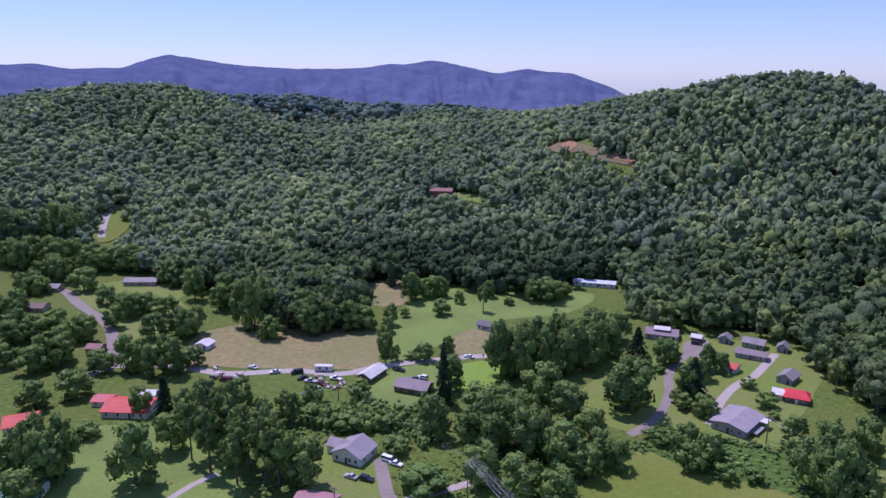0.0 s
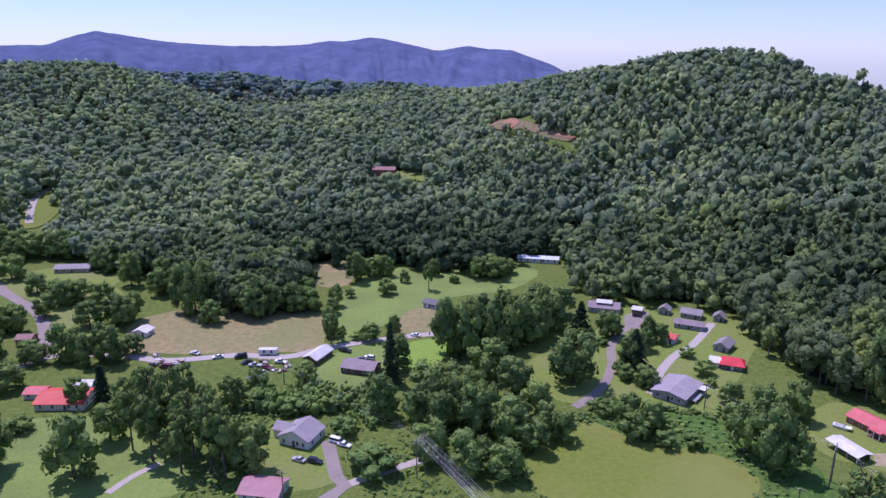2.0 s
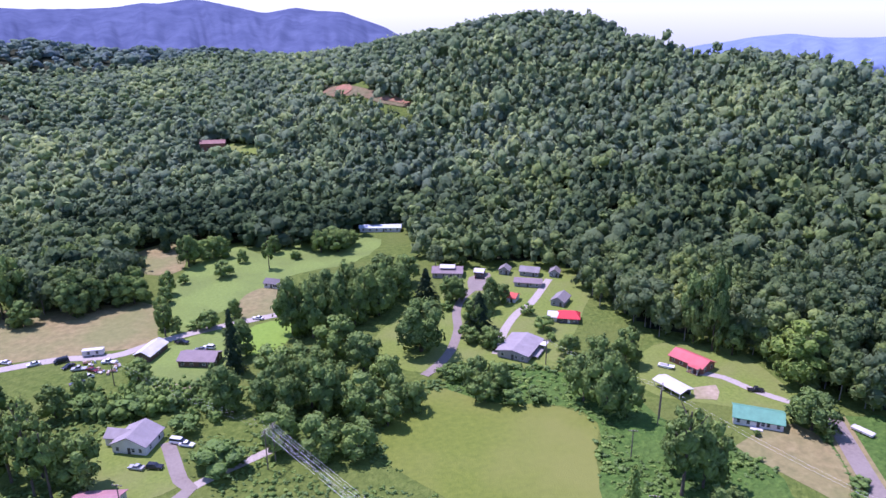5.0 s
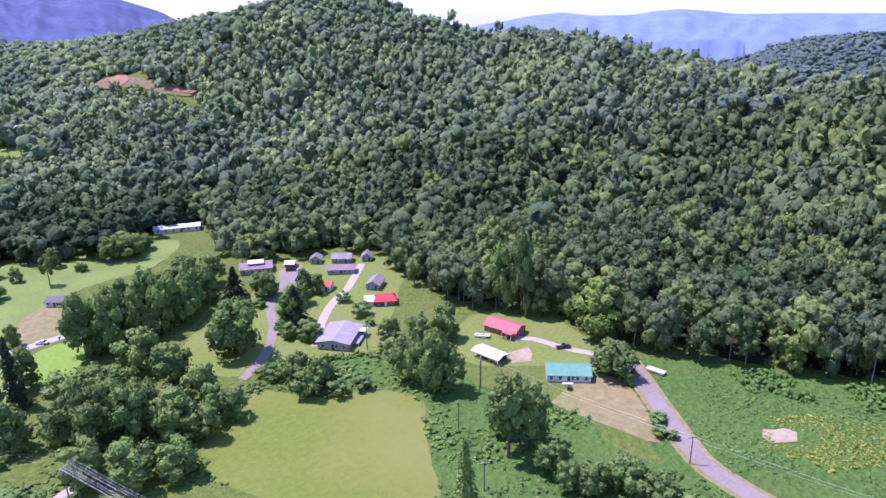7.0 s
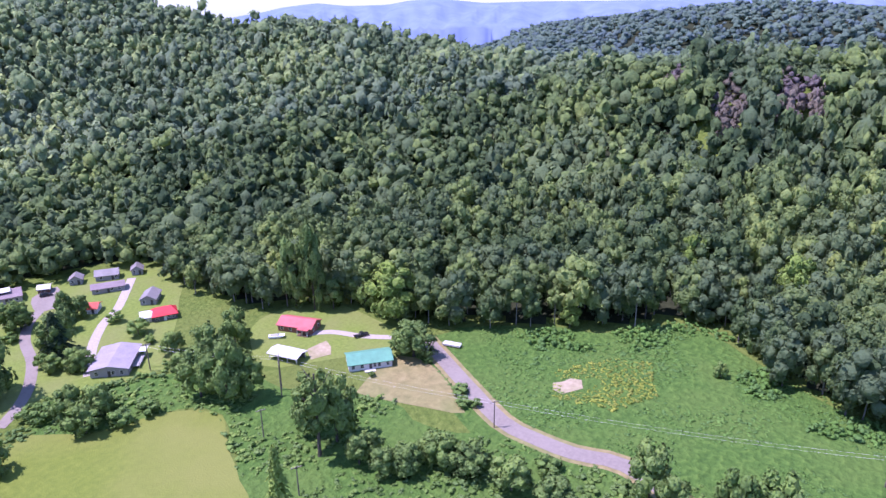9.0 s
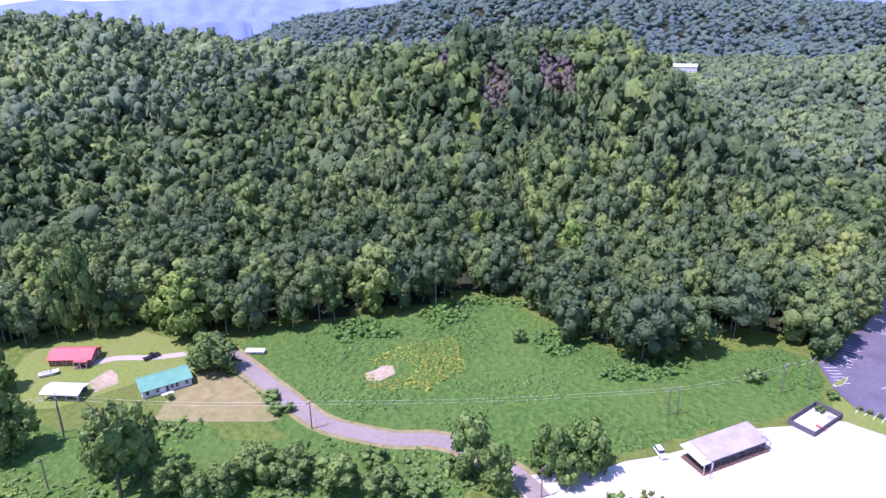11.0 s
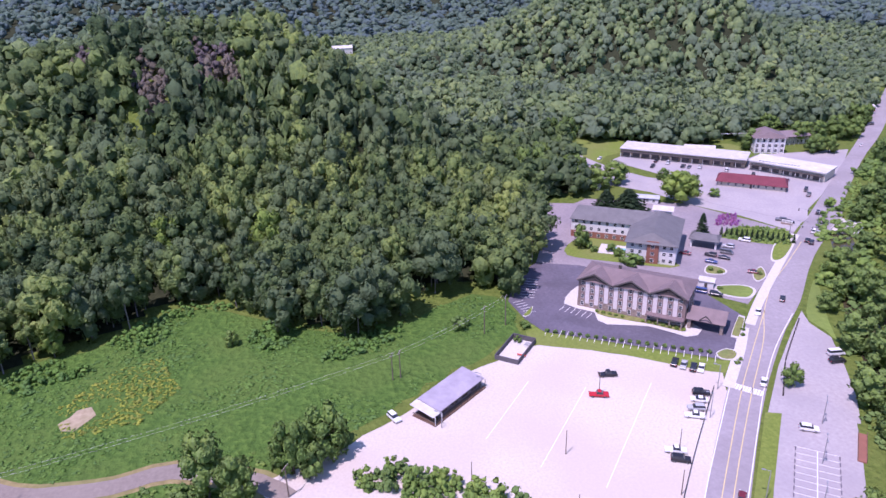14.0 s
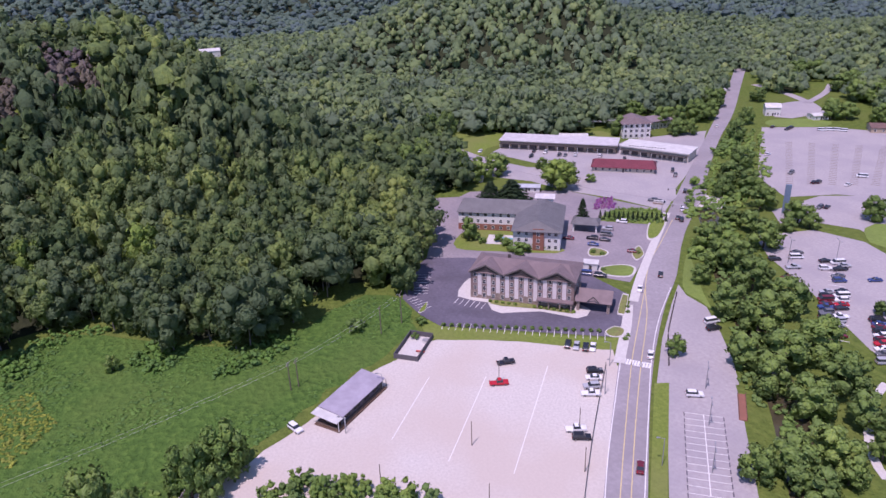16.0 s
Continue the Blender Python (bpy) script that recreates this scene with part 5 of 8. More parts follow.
def prism(bm, outline, x0, x1):
    """An outline in y and z, drawn out along x."""
    a = [bm.verts.new((x0, y, z)) for y, z in outline]
    b = [bm.verts.new((x1, y, z)) for y, z in outline]
    n = len(outline)
    bm.faces.new(a[::-1])
    bm.faces.new(b)
    for i in range(n):
        j = (i + 1) % n
        bm.faces.new((a[i], a[j], b[j], b[i]))
    bmesh.ops.recalc_face_normals(bm, faces=bm.faces)


GLASS = plain("window glass", (0.035, 0.042, 0.05), 0.08, spec=0.6)
FRAME_WHITE = plain("white trim", (0.72, 0.7, 0.68), 0.5)
FRAME_DARK = plain("dark trim", (0.07, 0.06, 0.055), 0.6)
WALLS = {k: surface(k + " wall", [(0.3, tuple(c * 0.85 for c in v)), (0.7, v)], 0.6, 0.85, bump=0.1, bump_scale=5) for k, v in dict(
    white=(0.72, 0.7, 0.67), pale=(0.74, 0.66, 0.63), cream=(0.6, 0.55, 0.46), grey=(0.33, 0.32, 0.32), brick=(0.3, 0.13, 0.09), brown=(0.16, 0.1, 0.07), dark=(0.12, 0.11, 0.12), lilac=(0.4, 0.355, 0.36), tan=(0.45, 0.36, 0.26), mauve=(0.27, 0.19, 0.165)).items()}


def roofing(name, col, ribs=True, metal=0.0, rough=0.6):
    """Sheet metal or shingle: courses across the slope, streaked by weather."""
    mat = surface(name, [(0.3, tuple(c * 0.82 for c in col)), (0.55, col), (0.8, tuple(min(1, c * 1.15) for c in col))], 0.35, rough, metal, second=tuple(c * 0.7 for c in col), second_scale=0.25, second_mix=0.35)
    n, l = mat.node_tree.nodes, mat.node_tree.links
    tc, wave, bn = n.new("ShaderNodeTexCoord"), n.new("ShaderNodeTexWave"), n.new("ShaderNodeBump")
    wave.bands_direction = "X" if ribs else "Y"
    wave.inputs["Scale"].default_value = 0.9 if ribs else 1.6
    bn.inputs["Strength"].default_value, bn.inputs["Distance"].default_value = 0.5, 0.05
    l.new(tc.outputs["Object"], wave.inputs["Vector"])
    l.new(wave.outputs["Fac"], bn.inputs["Height"])
    l.new(bn.outputs["Normal"], n["Principled BSDF"].inputs["Normal"])
    return mat


ROOFS = {k: roofing(k + " roof", v, ribs) for k, v, ribs in (
    ("red metal", (0.62, 0.1, 0.07), True), ("bright red metal", (0.72, 0.05, 0.06), True), ("rose metal", (0.6, 0.14, 0.14), True), ("faded rose metal", (0.42, 0.21, 0.22), True), ("teal metal", (0.12, 0.33, 0.22), True),
    ("white metal", (0.64, 0.62, 0.59), True), ("pale lilac shingle", (0.34, 0.3, 0.31), False), ("grey shingle", (0.27, 0.245, 0.24), False), ("dark shingle", (0.14, 0.125, 0.13), False),
    ("mauve shingle", (0.225, 0.168, 0.165), False), ("green-grey shingle", (0.165, 0.16, 0.16), False), ("galvanised", (0.5, 0.52, 0.56), True), ("weathered lilac metal", (0.4, 0.36, 0.42), True), ("blue-white metal", (0.6, 0.66, 0.75), True),
    ("brown shingle", (0.2, 0.12, 0.1), False), ("violet shingle", (0.27, 0.21, 0.215), False), ("pale flat", (0.6, 0.57, 0.57), False), ("dark red tile", (0.2, 0.045, 0.06), False), ("brick red", (0.27, 0.13, 0.115), True))}

_win = {}


def window(parent, x, y, z, turn, w=1.0, h=1.3, frame_mat=FRAME_WHITE):
    """A framed window set on a wall whose outside faces local -y before the turn: frame, pane, sill."""
    key = (w, h, frame_mat.name)
    if key not in _win:
        t = 0.09
        bm = boxes((-w / 2 - t, -0.08, -h / 2 - t, -w / 2, 0.04, h / 2 + t), (w / 2, -0.08, -h / 2 - t, w / 2 + t, 0.04, h / 2 + t), (-w / 2, -0.08, h / 2, w / 2, 0.04, h / 2 + t), (-w / 2, -0.08, -h / 2 - t, w / 2, 0.04, -h / 2), (-w / 2, -0.05, -0.04, w / 2, 0.02, 0.04))
        fr = bpy.data.meshes.new("window")
        bm.to_mesh(fr)
        bm.free()
        fr.materials.append(frame_mat)
        bm = boxes((-w / 2, -0.03, -h / 2, w / 2, 0.02, h / 2))
        pn = bpy.data.meshes.new("pane")
        bm.to_mesh(pn)
        bm.free()
        pn.materials.append(GLASS)
        _win[key] = (fr, pn)
    fr, pn = _win[key]
    ob = shared("window", fr, parent, pose(x, y, z, 0, 0, turn))
    shared("pane", pn, ob, Matrix.Identity(4))
    return ob


def gable_roof(L, D, z, rise, over, along_x=True, thick=0.22, hip=0.0):
    """Two or four slopes with a thick edge."""
    bm = bmesh.new()
    a, b = (L / 2 + over, D / 2 + over) if along_x else (D / 2 + over, L / 2 + over)
    drop = rise * over / (b if b else 1)
    e = a - hip * a
    top = [(-a, -b, z - drop), (a, -b, z - drop), (a, b, z - drop), (-a, b, z - drop), (-e, 0, z + rise), (e, 0, z + rise)]
    lo = [(x, y, q - thick) for x, y, q in top]
    if not along_x:
        top = [(-y, x, q) for x, y, q in top]
        lo = [(-y, x, q) for x, y, q in lo]
    t = [bm.verts.new(p) for p in top]
    u = [bm.verts.new(p) for p in lo]
    for f in ((0, 1, 5, 4), (2, 3, 4, 5)):
        bm.faces.new([t[i] for i in f])
        bm.faces.new([u[i] for i in reversed(f)])
    if hip:
        for f in ((1, 2, 5), (3, 0, 4)):
            bm.faces.new([t[i] for i in f])
            bm.faces.new([u[i] for i in reversed(f)])
        edge = (0, 1, 2, 3)
        for i in range(4):
            p, q = edge[i], edge[(i + 1) % 4]
            bm.faces.new((t[p], u[p], u[q], t[q]))
    else:
        for p, q in ((0, 1), (1, 5), (5, 2), (2, 3), (3, 4), (4, 0)):
            bm.faces.new((t[p], u[p], u[q], t[q]))
    bmesh.ops.recalc_face_normals(bm, faces=bm.faces)
    return bm


def walls_of(L, D, wall_h, rise=0.0, along_x=True, deep=1.0):
    """Outer walls with gable ends up to the ridge."""
    bm = bmesh.new()
    if along_x:
        prism(bm, [(-D / 2, -deep), (D / 2, -deep), (D / 2, wall_h), (0, wall_h + rise), (-D / 2, wall_h)], -L / 2, L / 2)
    else:
        prism(bm, [(-L / 2, -deep), (L / 2, -deep), (L / 2, wall_h), (0, wall_h + rise), (-L / 2, wall_h)], -D / 2, D / 2)
        bmesh.ops.rotate(bm, verts=bm.verts, matrix=Matrix.Rotation(radians(90), 3, "Z"))
    return bm


def house(name, pos, yaw, L, D, label, wall="white", roof="grey shingle", wall_h=2.7, rise=1.6, along_x=True, over=0.5, hip=0.0, front=3, side=1, door=True, chimney=False, category="house", group=""):
    h = thing(name, pose(pos[0], pos[1], height(*pos), 0, 0, yaw), label, category, group)
    part("wall", walls_of(L, D, wall_h, 0 if hip else rise * 0.97, along_x), WALLS[wall], h)
    part("roof", gable_roof(L, D, wall_h + 0.05, rise, over, along_x, hip=hip), ROOFS[roof], h)
    for k in range(front):
        x = -L / 2 + L * (k + 0.5) / front
        if door and k == front // 2:
            d = part("door", boxes((x - 0.48, -D / 2 - 0.07, 0.1, x + 0.48, -D / 2 + 0.04, 2.15)), FRAME_DARK if wall != "dark" else FRAME_WHITE, h)
            part("handle", boxes((x + 0.32, -D / 2 - 0.13, 1.0, x + 0.38, -D / 2 - 0.05, 1.12)), FRAME_WHITE, d)
            if L > 7:
                window(h, x + 1.35, -D / 2, 1.5, 0)
        else:
            window(h, x, -D / 2, 1.5, 0)
        if k != front // 2:
            window(h, x, D / 2, 1.5, 180)
    for k in range(side):
        y = -D / 2 + D * (k + 0.5) / side
        window(h, L / 2, y, 1.5, 90)
        window(h, -L / 2, y, 1.5, -90)
    if chimney:
        part("chimney", boxes((L * 0.2, -0.4, wall_h, L * 0.2 + 0.8, 0.4, wall_h + rise + 0.9)), WALLS["brick"], h)
    return h


def porch(h, x0, x1, y0, y1, z, roof, posts=3):
    part("porch_roof", boxes((x0, y0, z, x1, y1, z + 0.18)), ROOFS[roof], h)
    part("porch_deck", boxes((x0, y0, -0.4, x1, y1, 0.25)), WALLS["brown"], h)
    for k in range(posts):
        x = x0 + 0.2 + (x1 - x0 - 0.4) * k / (posts - 1)
        part("post", boxes((x - 0.08, y0 + 0.1, 0.25, x + 0.08, y0 + 0.26, z)), FRAME_WHITE, h)


# ---- single trees ----
TREE_LEAF = foliage("garden tree foliage", [(0.1, (0.093, 0.159, 0.050)), (0.4, (0.165, 0.263, 0.072)), (0.7, (0.245, 0.362, 0.088)), (1.0, (0.338, 0.456, 0.110))], back=0.22, patch=0.03)
YELLOW_LEAF = foliage("bright young foliage", [(0.1, (0.16, 0.26, 0.055)), (0.9, (0.3, 0.42, 0.085))], back=0.22, patch=0.05)


def crown_mesh(name, shape, mat, size, lift):
    v, f, puff = shape
    me = mesh_of(name, [(p[0] * size[0], p[1] * size[0], p[2] * size[1] + lift) for p in v], f, mat)
    at = me.attributes.new("tint", "FLOAT", "POINT")
    hue = np.array([0.5 + 0.35 * noise.noise((p[0] * 5, p[1] * 5, p[2] * 5)) for p in v], np.float32)
    at.data.foreach_set("value", hue)
    at = me.attributes.new("puff", "FLOAT_VECTOR", "POINT")
    at.data.foreach_set("vector", np.asarray(puff, np.float32).ravel())
    return me


def trunk_mesh(name, seed, top, r, limbs):
    rng = random.Random(seed)
    bm = bmesh.new()
    tube(bm, (0, 0, -0.4), (rng.uniform(-0.3, 0.3), rng.uniform(-0.3, 0.3), top), r, r * 0.4)
    for k in range(limbs):
        a, z = rng.uniform(0, 6.28), top * rng.uniform(0.45, 0.9)
        d = rng.uniform(1.6, 2.9)
        tube(bm, (0, 0, z), (d * math.cos(a), d * math.sin(a), z + rng.uniform(1.0, 2.2)), r * 0.4, r * 0.12, 5)
    me = bpy.data.meshes.new(name)
    bm.to_mesh(me)
    bm.free()
    me.materials.append(BARK)
    return me


def conifer_shape(seed, leaves, leaf):
    """Whorls of drooping sprays on a tall cone."""
    rng = np.random.default_rng(seed)
    v, f, puff = [], [], []
    for i in range(leaves):
        u = rng.uniform(0, 1) ** 1.35
        a = rng.uniform(0, 2 * math.pi)
        rad = 0.5 * (1 - u) * rng.uniform(0.45, 1.05) * (0.8 + 0.25 * math.sin(u * 40)) + 0.02
        c = np.array((rad * math.cos(a), rad * math.sin(a), u - 0.5))
        out = np.array((math.cos(a), math.sin(a), -0.55))
        s = np.cross(out, (0, 0, 1.0))
        s /= np.linalg.norm(s)
        n = np.cross(s, out)
        s, out = s * leaf * rng.uniform(0.5, 1), out * leaf * rng.uniform(0.8, 1.5)
        k = len(v)
        v += [tuple(c - s), tuple(c - out * 0.6), tuple(c + s), tuple(c + out + n * 0.02)]
        f.append((k, k + 1, k + 2, k + 3))
        way = np.array((math.cos(a), math.sin(a), 0.55)) + rng.normal(size=3) * 0.25
        puff += [way / np.linalg.norm(way)] * 4
    return np.array(v), f, np.array(puff)


# unit trees are 10 m wide and 10 m high, and are scaled to each place
PROTO = {}
def proto(kind, label, crown, mat, size, lift, top, r, limbs, seed, category="tree"):
    t = thing("tree" if category == "tree" else "shrub", pose(0, 0, -500), label, category)
    tr = new("trunk", trunk_mesh("trunk", seed, top, r, limbs))
    tr.parent = t
    cr = new("crown", crown_mesh("crown", crown, mat, size, lift))
    cr.parent = t
    PROTO.setdefault(kind, []).append(t)


for _i in range(5):
    proto("b", "full-crowned green broadleaf tree", crown_shape(100 + _i, 480, 0.042, 14, 1.05), TREE_LEAF, (11.0, 9.8), 5.0, 6.0, 0.32, 6, _i)
for _i in range(2):
    proto("r", "large round dense green tree on the lawn", crown_shape(130 + _i, 900, 0.036, 22, 1.0, 1, 1.15), TREE_LEAF, (11.0, 9.8), 4.8, 5.0, 0.4, 7, 20 + _i)
    proto("y", "bright yellow-green broadleaf tree", crown_shape(140 + _i, 600, 0.04, 17, 1.05), YELLOW_LEAF, (10.8, 9.0), 5.3, 6.0, 0.3, 6, 30 + _i)
    proto("c", "dark green conifer with drooping boughs", conifer_shape(150 + _i, 620, 0.075), CONIFER, (10.0, 9.6), 5.1, 9.0, 0.3, 0, 40 + _i)
    proto("p", "tall pointed light green tree", conifer_shape(160 + _i, 520, 0.11), YELLOW_LEAF, (10.0, 9.8), 5.1, 8.0, 0.3, 0, 50 + _i)
    proto("v", "tree smothered in hanging vines", crown_shape(170 + _i, 640, 0.04, 16, 1.5, 1, 0.95, 1.2), SHRUB, (10.0, 7.2), 5.0, 6.0, 0.3, 5, 60 + _i)
for _i in range(4):
    proto("t", "tall slender tree with an open ragged crown", crown_shape(190 + _i, 460, 0.046, 15, 1.25, 1, 0.72), TREE_LEAF, (10.0, 6.0), 6.2, 9.0, 0.34, 9, 80 + _i)
for _i in range(4):
    proto("s", "rounded leafy green shrub", crown_shape(180 + _i, 190, 0.055, 9, 1.0), SHRUB, (10.5, 9.0), 4.6, 4.0, 0.25, 4, 70 + _i, "shrub")
_tr = random.Random(8)


def plant(kind, x, y, w, h, group=""):
    src = _tr.choice(PROTO[kind])
    ob = copy_thing(src, pose(x, y, height(x, y), 0, 0, _tr.uniform(0, 360)) @ Matrix.Diagonal((w / 10, w / 10, h / 10, 1)))
    if group:
        tagged(ob, group=group)
    return ob


_kerb = smooth_line(HWY_R)
for _grp, _row in (("trees on the west lawns", TREES_WEST), ("trees on the farm", TREES_FARM), ("trees of the middle wood", TREES_CLUMP), ("trees of the copse", TREES_COPSE), ("trees round the western houses", TREES_VILLAGE_W + TREES_VILLAGE_W2), ("trees below the meadow", TREES_MIDDLE), ("village garden trees", TREES_VILLAGE), ("trees along the lane", TREES_LANE), ("riverside trees", TREES_RIVER + TREES_RIVER_B), ("town trees", TREES_TOWN + TREES_STRIP)):
    for _x, _y, _w, _h2, _k in _row:
        if min(math.hypot(_x - q[0], _y - q[1]) for q in _kerb) < _w * 0.62:
            continue  # no crown over the highway
        if _grp == "riverside trees":
            _w, _h2 = _w * 1.05, _h2 * 0.95
        if _k == "b" and _h2 > 2.0 * _w:
            plant("t", _x, _y, _w * 1.25, _h2, _grp)
        elif _k == "b" and _w > 16.2:  # a clump of three
            _a = _tr.uniform(0, 6.28)
            for _j in range(3):
                plant("b", _x + _w * 0.27 * math.cos(_a + 2.1 * _j), _y + _w * 0.27 * math.sin(_a + 2.1 * _j), _w * _tr.uniform(0.58, 0.76), _h2 * _tr.uniform(0.82, 1.08), _grp)
        elif _k == "b":
            plant(_k, _x, _y, _w * 1.05, max(_h2, _w * 0.9), _grp)
        else:
            plant(_k, _x, _y, _w * 1.12, max(_h2, _w * 0.6), _grp)
for _k in range(20):
    _f = _k / 19
    plant("s", 175.5 + (151.0 - 175.5) * _f, -26.6 + (-70.3 + 26.6) * _f, 1.7, 1.6, "hedge shrubs along the hotel car park")
for _k in range(15):
    _f = _k / 14
    plant("c", 236.3 + (221.4 - 236.3) * _f, -125.5 + (-149.5 + 125.5) * _f, 2.3, 4.2, "row of clipped evergreens")

# low growth over the rough ground
def rough_growth(name, poly, step, size, seed, label, mat=SHRUB, gap=0.45, flat=1.0):
    rng = np.random.default_rng(seed)
    px, py = [p[0] for p in poly], [p[1] for p in poly]
    gx, gy = np.meshgrid(np.arange(min(px), max(px), step), np.arange(min(py), max(py), step))
    gx, gy = gx.ravel() + rng.uniform(-0.5, 0.5, gx.size) * step, gy.ravel() + rng.uniform(-0.5, 0.5, gy.size) * step
    ok = inside(poly, gx, gy)
    for p in KEPT_CLEAR:
        ok &= ~inside(p, gx, gy)
    for line, w in KEPT_LINES:
        pts = smooth_line(line, 3.0)
        for qx, qy in pts:
            ok &= np.hypot(gx - qx, gy - qy) > w
    x, y = gx[ok], gy[ok]
    dens = np.array([noise.noise((a * 0.045, b * 0.045, seed)) for a, b in zip(x, y)])
    ok = dens > (gap - 0.5) * 0.9
    x, y, dens = x[ok], y[ok], dens[ok]
    w = size * rng.uniform(0.5, 1.3, len(x)) * (0.8 + dens)
    t = w * rng.uniform(0.5, 0.95, len(x)) * flat
    ob = many_crowns(name, BUSHES, x, y, heights(x, y) + t * 0.25, w, t, rng.uniform(0, 1, len(x)), mat)
    return tagged(ob, label, "undergrowth", kind="stuff")


BUSHES = [crown_shape(200 + i, 10, 0.11, 2, 0.9, 1, 1.25, 0.8, 0.9) for i in range(6)]
KEPT_CLEAR = [LOT, MEADOW_A, HAYFIELD, BRIGHT_LAWN, VILLAGE_LAWN, YARD_TAN, RED_YARD, WEST_LAWN, HOUSE_YARD, RANCH_LAWN, TAN_YARD, HOTEL_LOT, VERGE, BARE_A, PASTURE]
KEPT_LINES = [(LANE, 4.5), (FARM_LANE, 4), (HOUSE_DRIVE, 4), (HOUSE_LANE, 3), (VILLAGE_DRIVE, 4)]
BELT = [(-80, 190), (60, 130), (110, 75), (135, 60), (135, 90), (122, 125), (140, 150), (110, 175), (108, 215), (90, 232), (60, 245), (40, 240), (10, 255), (-40, 275), (-70, 275), (-80, 240)]
KUDZU = [(120, 118), (150, 165), (180, 160), (205, 112), (222, 90), (205, 62), (190, 30), (208, -8), (200, -20), (184, -19), (172, -12), (160, 8), (145, 30), (132, 50), (125, 75)]
FLATS = [(54, 231), (64, 219), (84, 208), (89.5, 195), (76, 172), (63, 152.5), (80, 128), (112, 76), (128, 82), (124, 120), (119, 140), (124, 165), (112, 185), (110, 214), (92, 231), (62, 245)]
area("field", FLATS, VINES, "bright green vines and weeds over the flats", lift=0.03, ragged=1.2)
rough_growth("undergrowth", BELT, 2.5, 2.9, 3, "tangled green brush and brambles on the flats", gap=0.28, flat=0.8)
area("field", KUDZU, VINES, "green vine-covered slope below the forest", lift=0.02, ragged=1.5)
rough_growth("undergrowth", KUDZU, 1.9, 2.0, 4, "low green vines covering the slope", KUDZU_LEAF, gap=0.45, flat=0.3)
WEED = foliage("yellowing weeds", [(0.1, (0.215, 0.298, 0.055)), (0.5, (0.322, 0.375, 0.065)), (0.9, (0.451, 0.486, 0.089))], back=0.22)
rough_growth("undergrowth", YELLOW_A, 1.35, 1.9, 6, "yellowing weeds on the slope", WEED, gap=0.33, flat=0.6)
EDGE_B = [(182, 145), (193, 135), (205, 113), (225, 96), (223, 80), (208, 63), (193, 55), (187, 39), (193, 19), (180, 22), (174, 42), (182, 62), (196, 72), (207, 84), (206, 94), (190, 106), (180, 128), (168, 140)]
rough_growth("undergrowth", EDGE_B, 2.3, 3.8, 9, "vine-draped brush along the forest edge", KUDZU_LEAF, gap=0.42, flat=1.2)
EDGE = [(60, 245), (90, 232), (108, 215), (112, 225), (95, 240), (75, 252), (62, 256)]
rough_growth("undergrowth", EDGE, 2.0, 3.6, 7, "brushy hedge below the grey house", gap=0.1)
RIVERBANK = [(238, -172), (262, -200), (340, -290), (325, -300), (250, -235), (225, -195), (195, -165), (150, -130), (120, -110), (85, -95), (75, -75), (105, -88), (150, -118), (190, -135)]
rough_growth("undergrowth", RIVERBANK, 4.0, 6.5, 9, "dense riverside thicket beside the highway", gap=0.1)

# ---- the village ----
_h = house("house", (137.7, 176.6), -41.9, 14.5, 8.5, "white house with a teal metal roof and front step", "white", "teal metal", 2.7, 1.7, front=5, side=2)
part("step", boxes((-2.2, -6.2, -0.4, 1.4, -4.2, 0.3)), CONCRETE, _h)
_h = house("house", (144.0, 215.0), -73.5, 13.6, 8.0, "brick house with a rose-red metal roof", "brick", "rose metal", 2.7, 1.7, front=4, side=2)
porch(_h, 2.0, 6.4, -6.2, -4.05, 2.5, "rose metal")
_h = thing("carport", pose(125.2, 202.4, 0, 0, 0, -79.1), "open carport with a long white metal roof", "carport")
part("roof", gable_roof(11.5, 6, 2.6, 0.7, 0.4), ROOFS["white metal"], _h)
for _x in (-5.4, -1.8, 1.8, 5.4):
    for _y in (-2.7, 2.7):
        part("post", boxes((_x - 0.09, _y - 0.09, -0.5, _x + 0.09, _y + 0.09, 2.7)), FRAME_WHITE, _h)
part("back_wall", boxes((-5.5, 2.5, -0.5, 5.5, 2.65, 2.5)), WALLS["dark"], _h)
_h = house("house", (90.5, 248.5), -48.1, 12.0, 16.0, "large grey house with a low hipped lilac-grey roof", "lilac", "pale lilac shingle", 3.0, 1.2, False, 0.7, front=3, side=4)
part("side_deck", boxes((6.1, -4.0, 1.0, 8.6, 4.5, 1.2)), WALLS["grey"], _h)
part("awning", boxes((6.0, 3.0, 2.7, 9.2, 7.0, 2.85)), ROOFS["white metal"], _h)
for _y in (-3.8, 0.2, 4.2):
    part("post", boxes((8.4, _y, -0.6, 8.55, _y + 0.15, 2.0)), FRAME_WHITE, _h)
_h = house("house", (122.9, 266.4), -30.9, 8.7, 7.0, "small dark cottage with a bright red hipped roof", "dark", "bright red metal", 2.5, 2.0, hip=0.45, front=3)
house("annexe", (118.2, 269.6), -32.0, 5.5, 6.0, "small annexe with a white metal roof", "white", "white metal", 2.3, 0.7, front=2, category="shed")
house("cabin", (110.4, 295.7), -47.6, 6.2, 6.0, "small cabin with a pale red and white roof", "white", "red metal", 2.4, 1.2, front=2, category="cabin")
house("shed", (126.4, 308.8), -32.9, 12.6, 6.0, "long grey outbuilding with a dark roof", "grey", "violet shingle", 2.4, 1.2, front=3, category="shed")
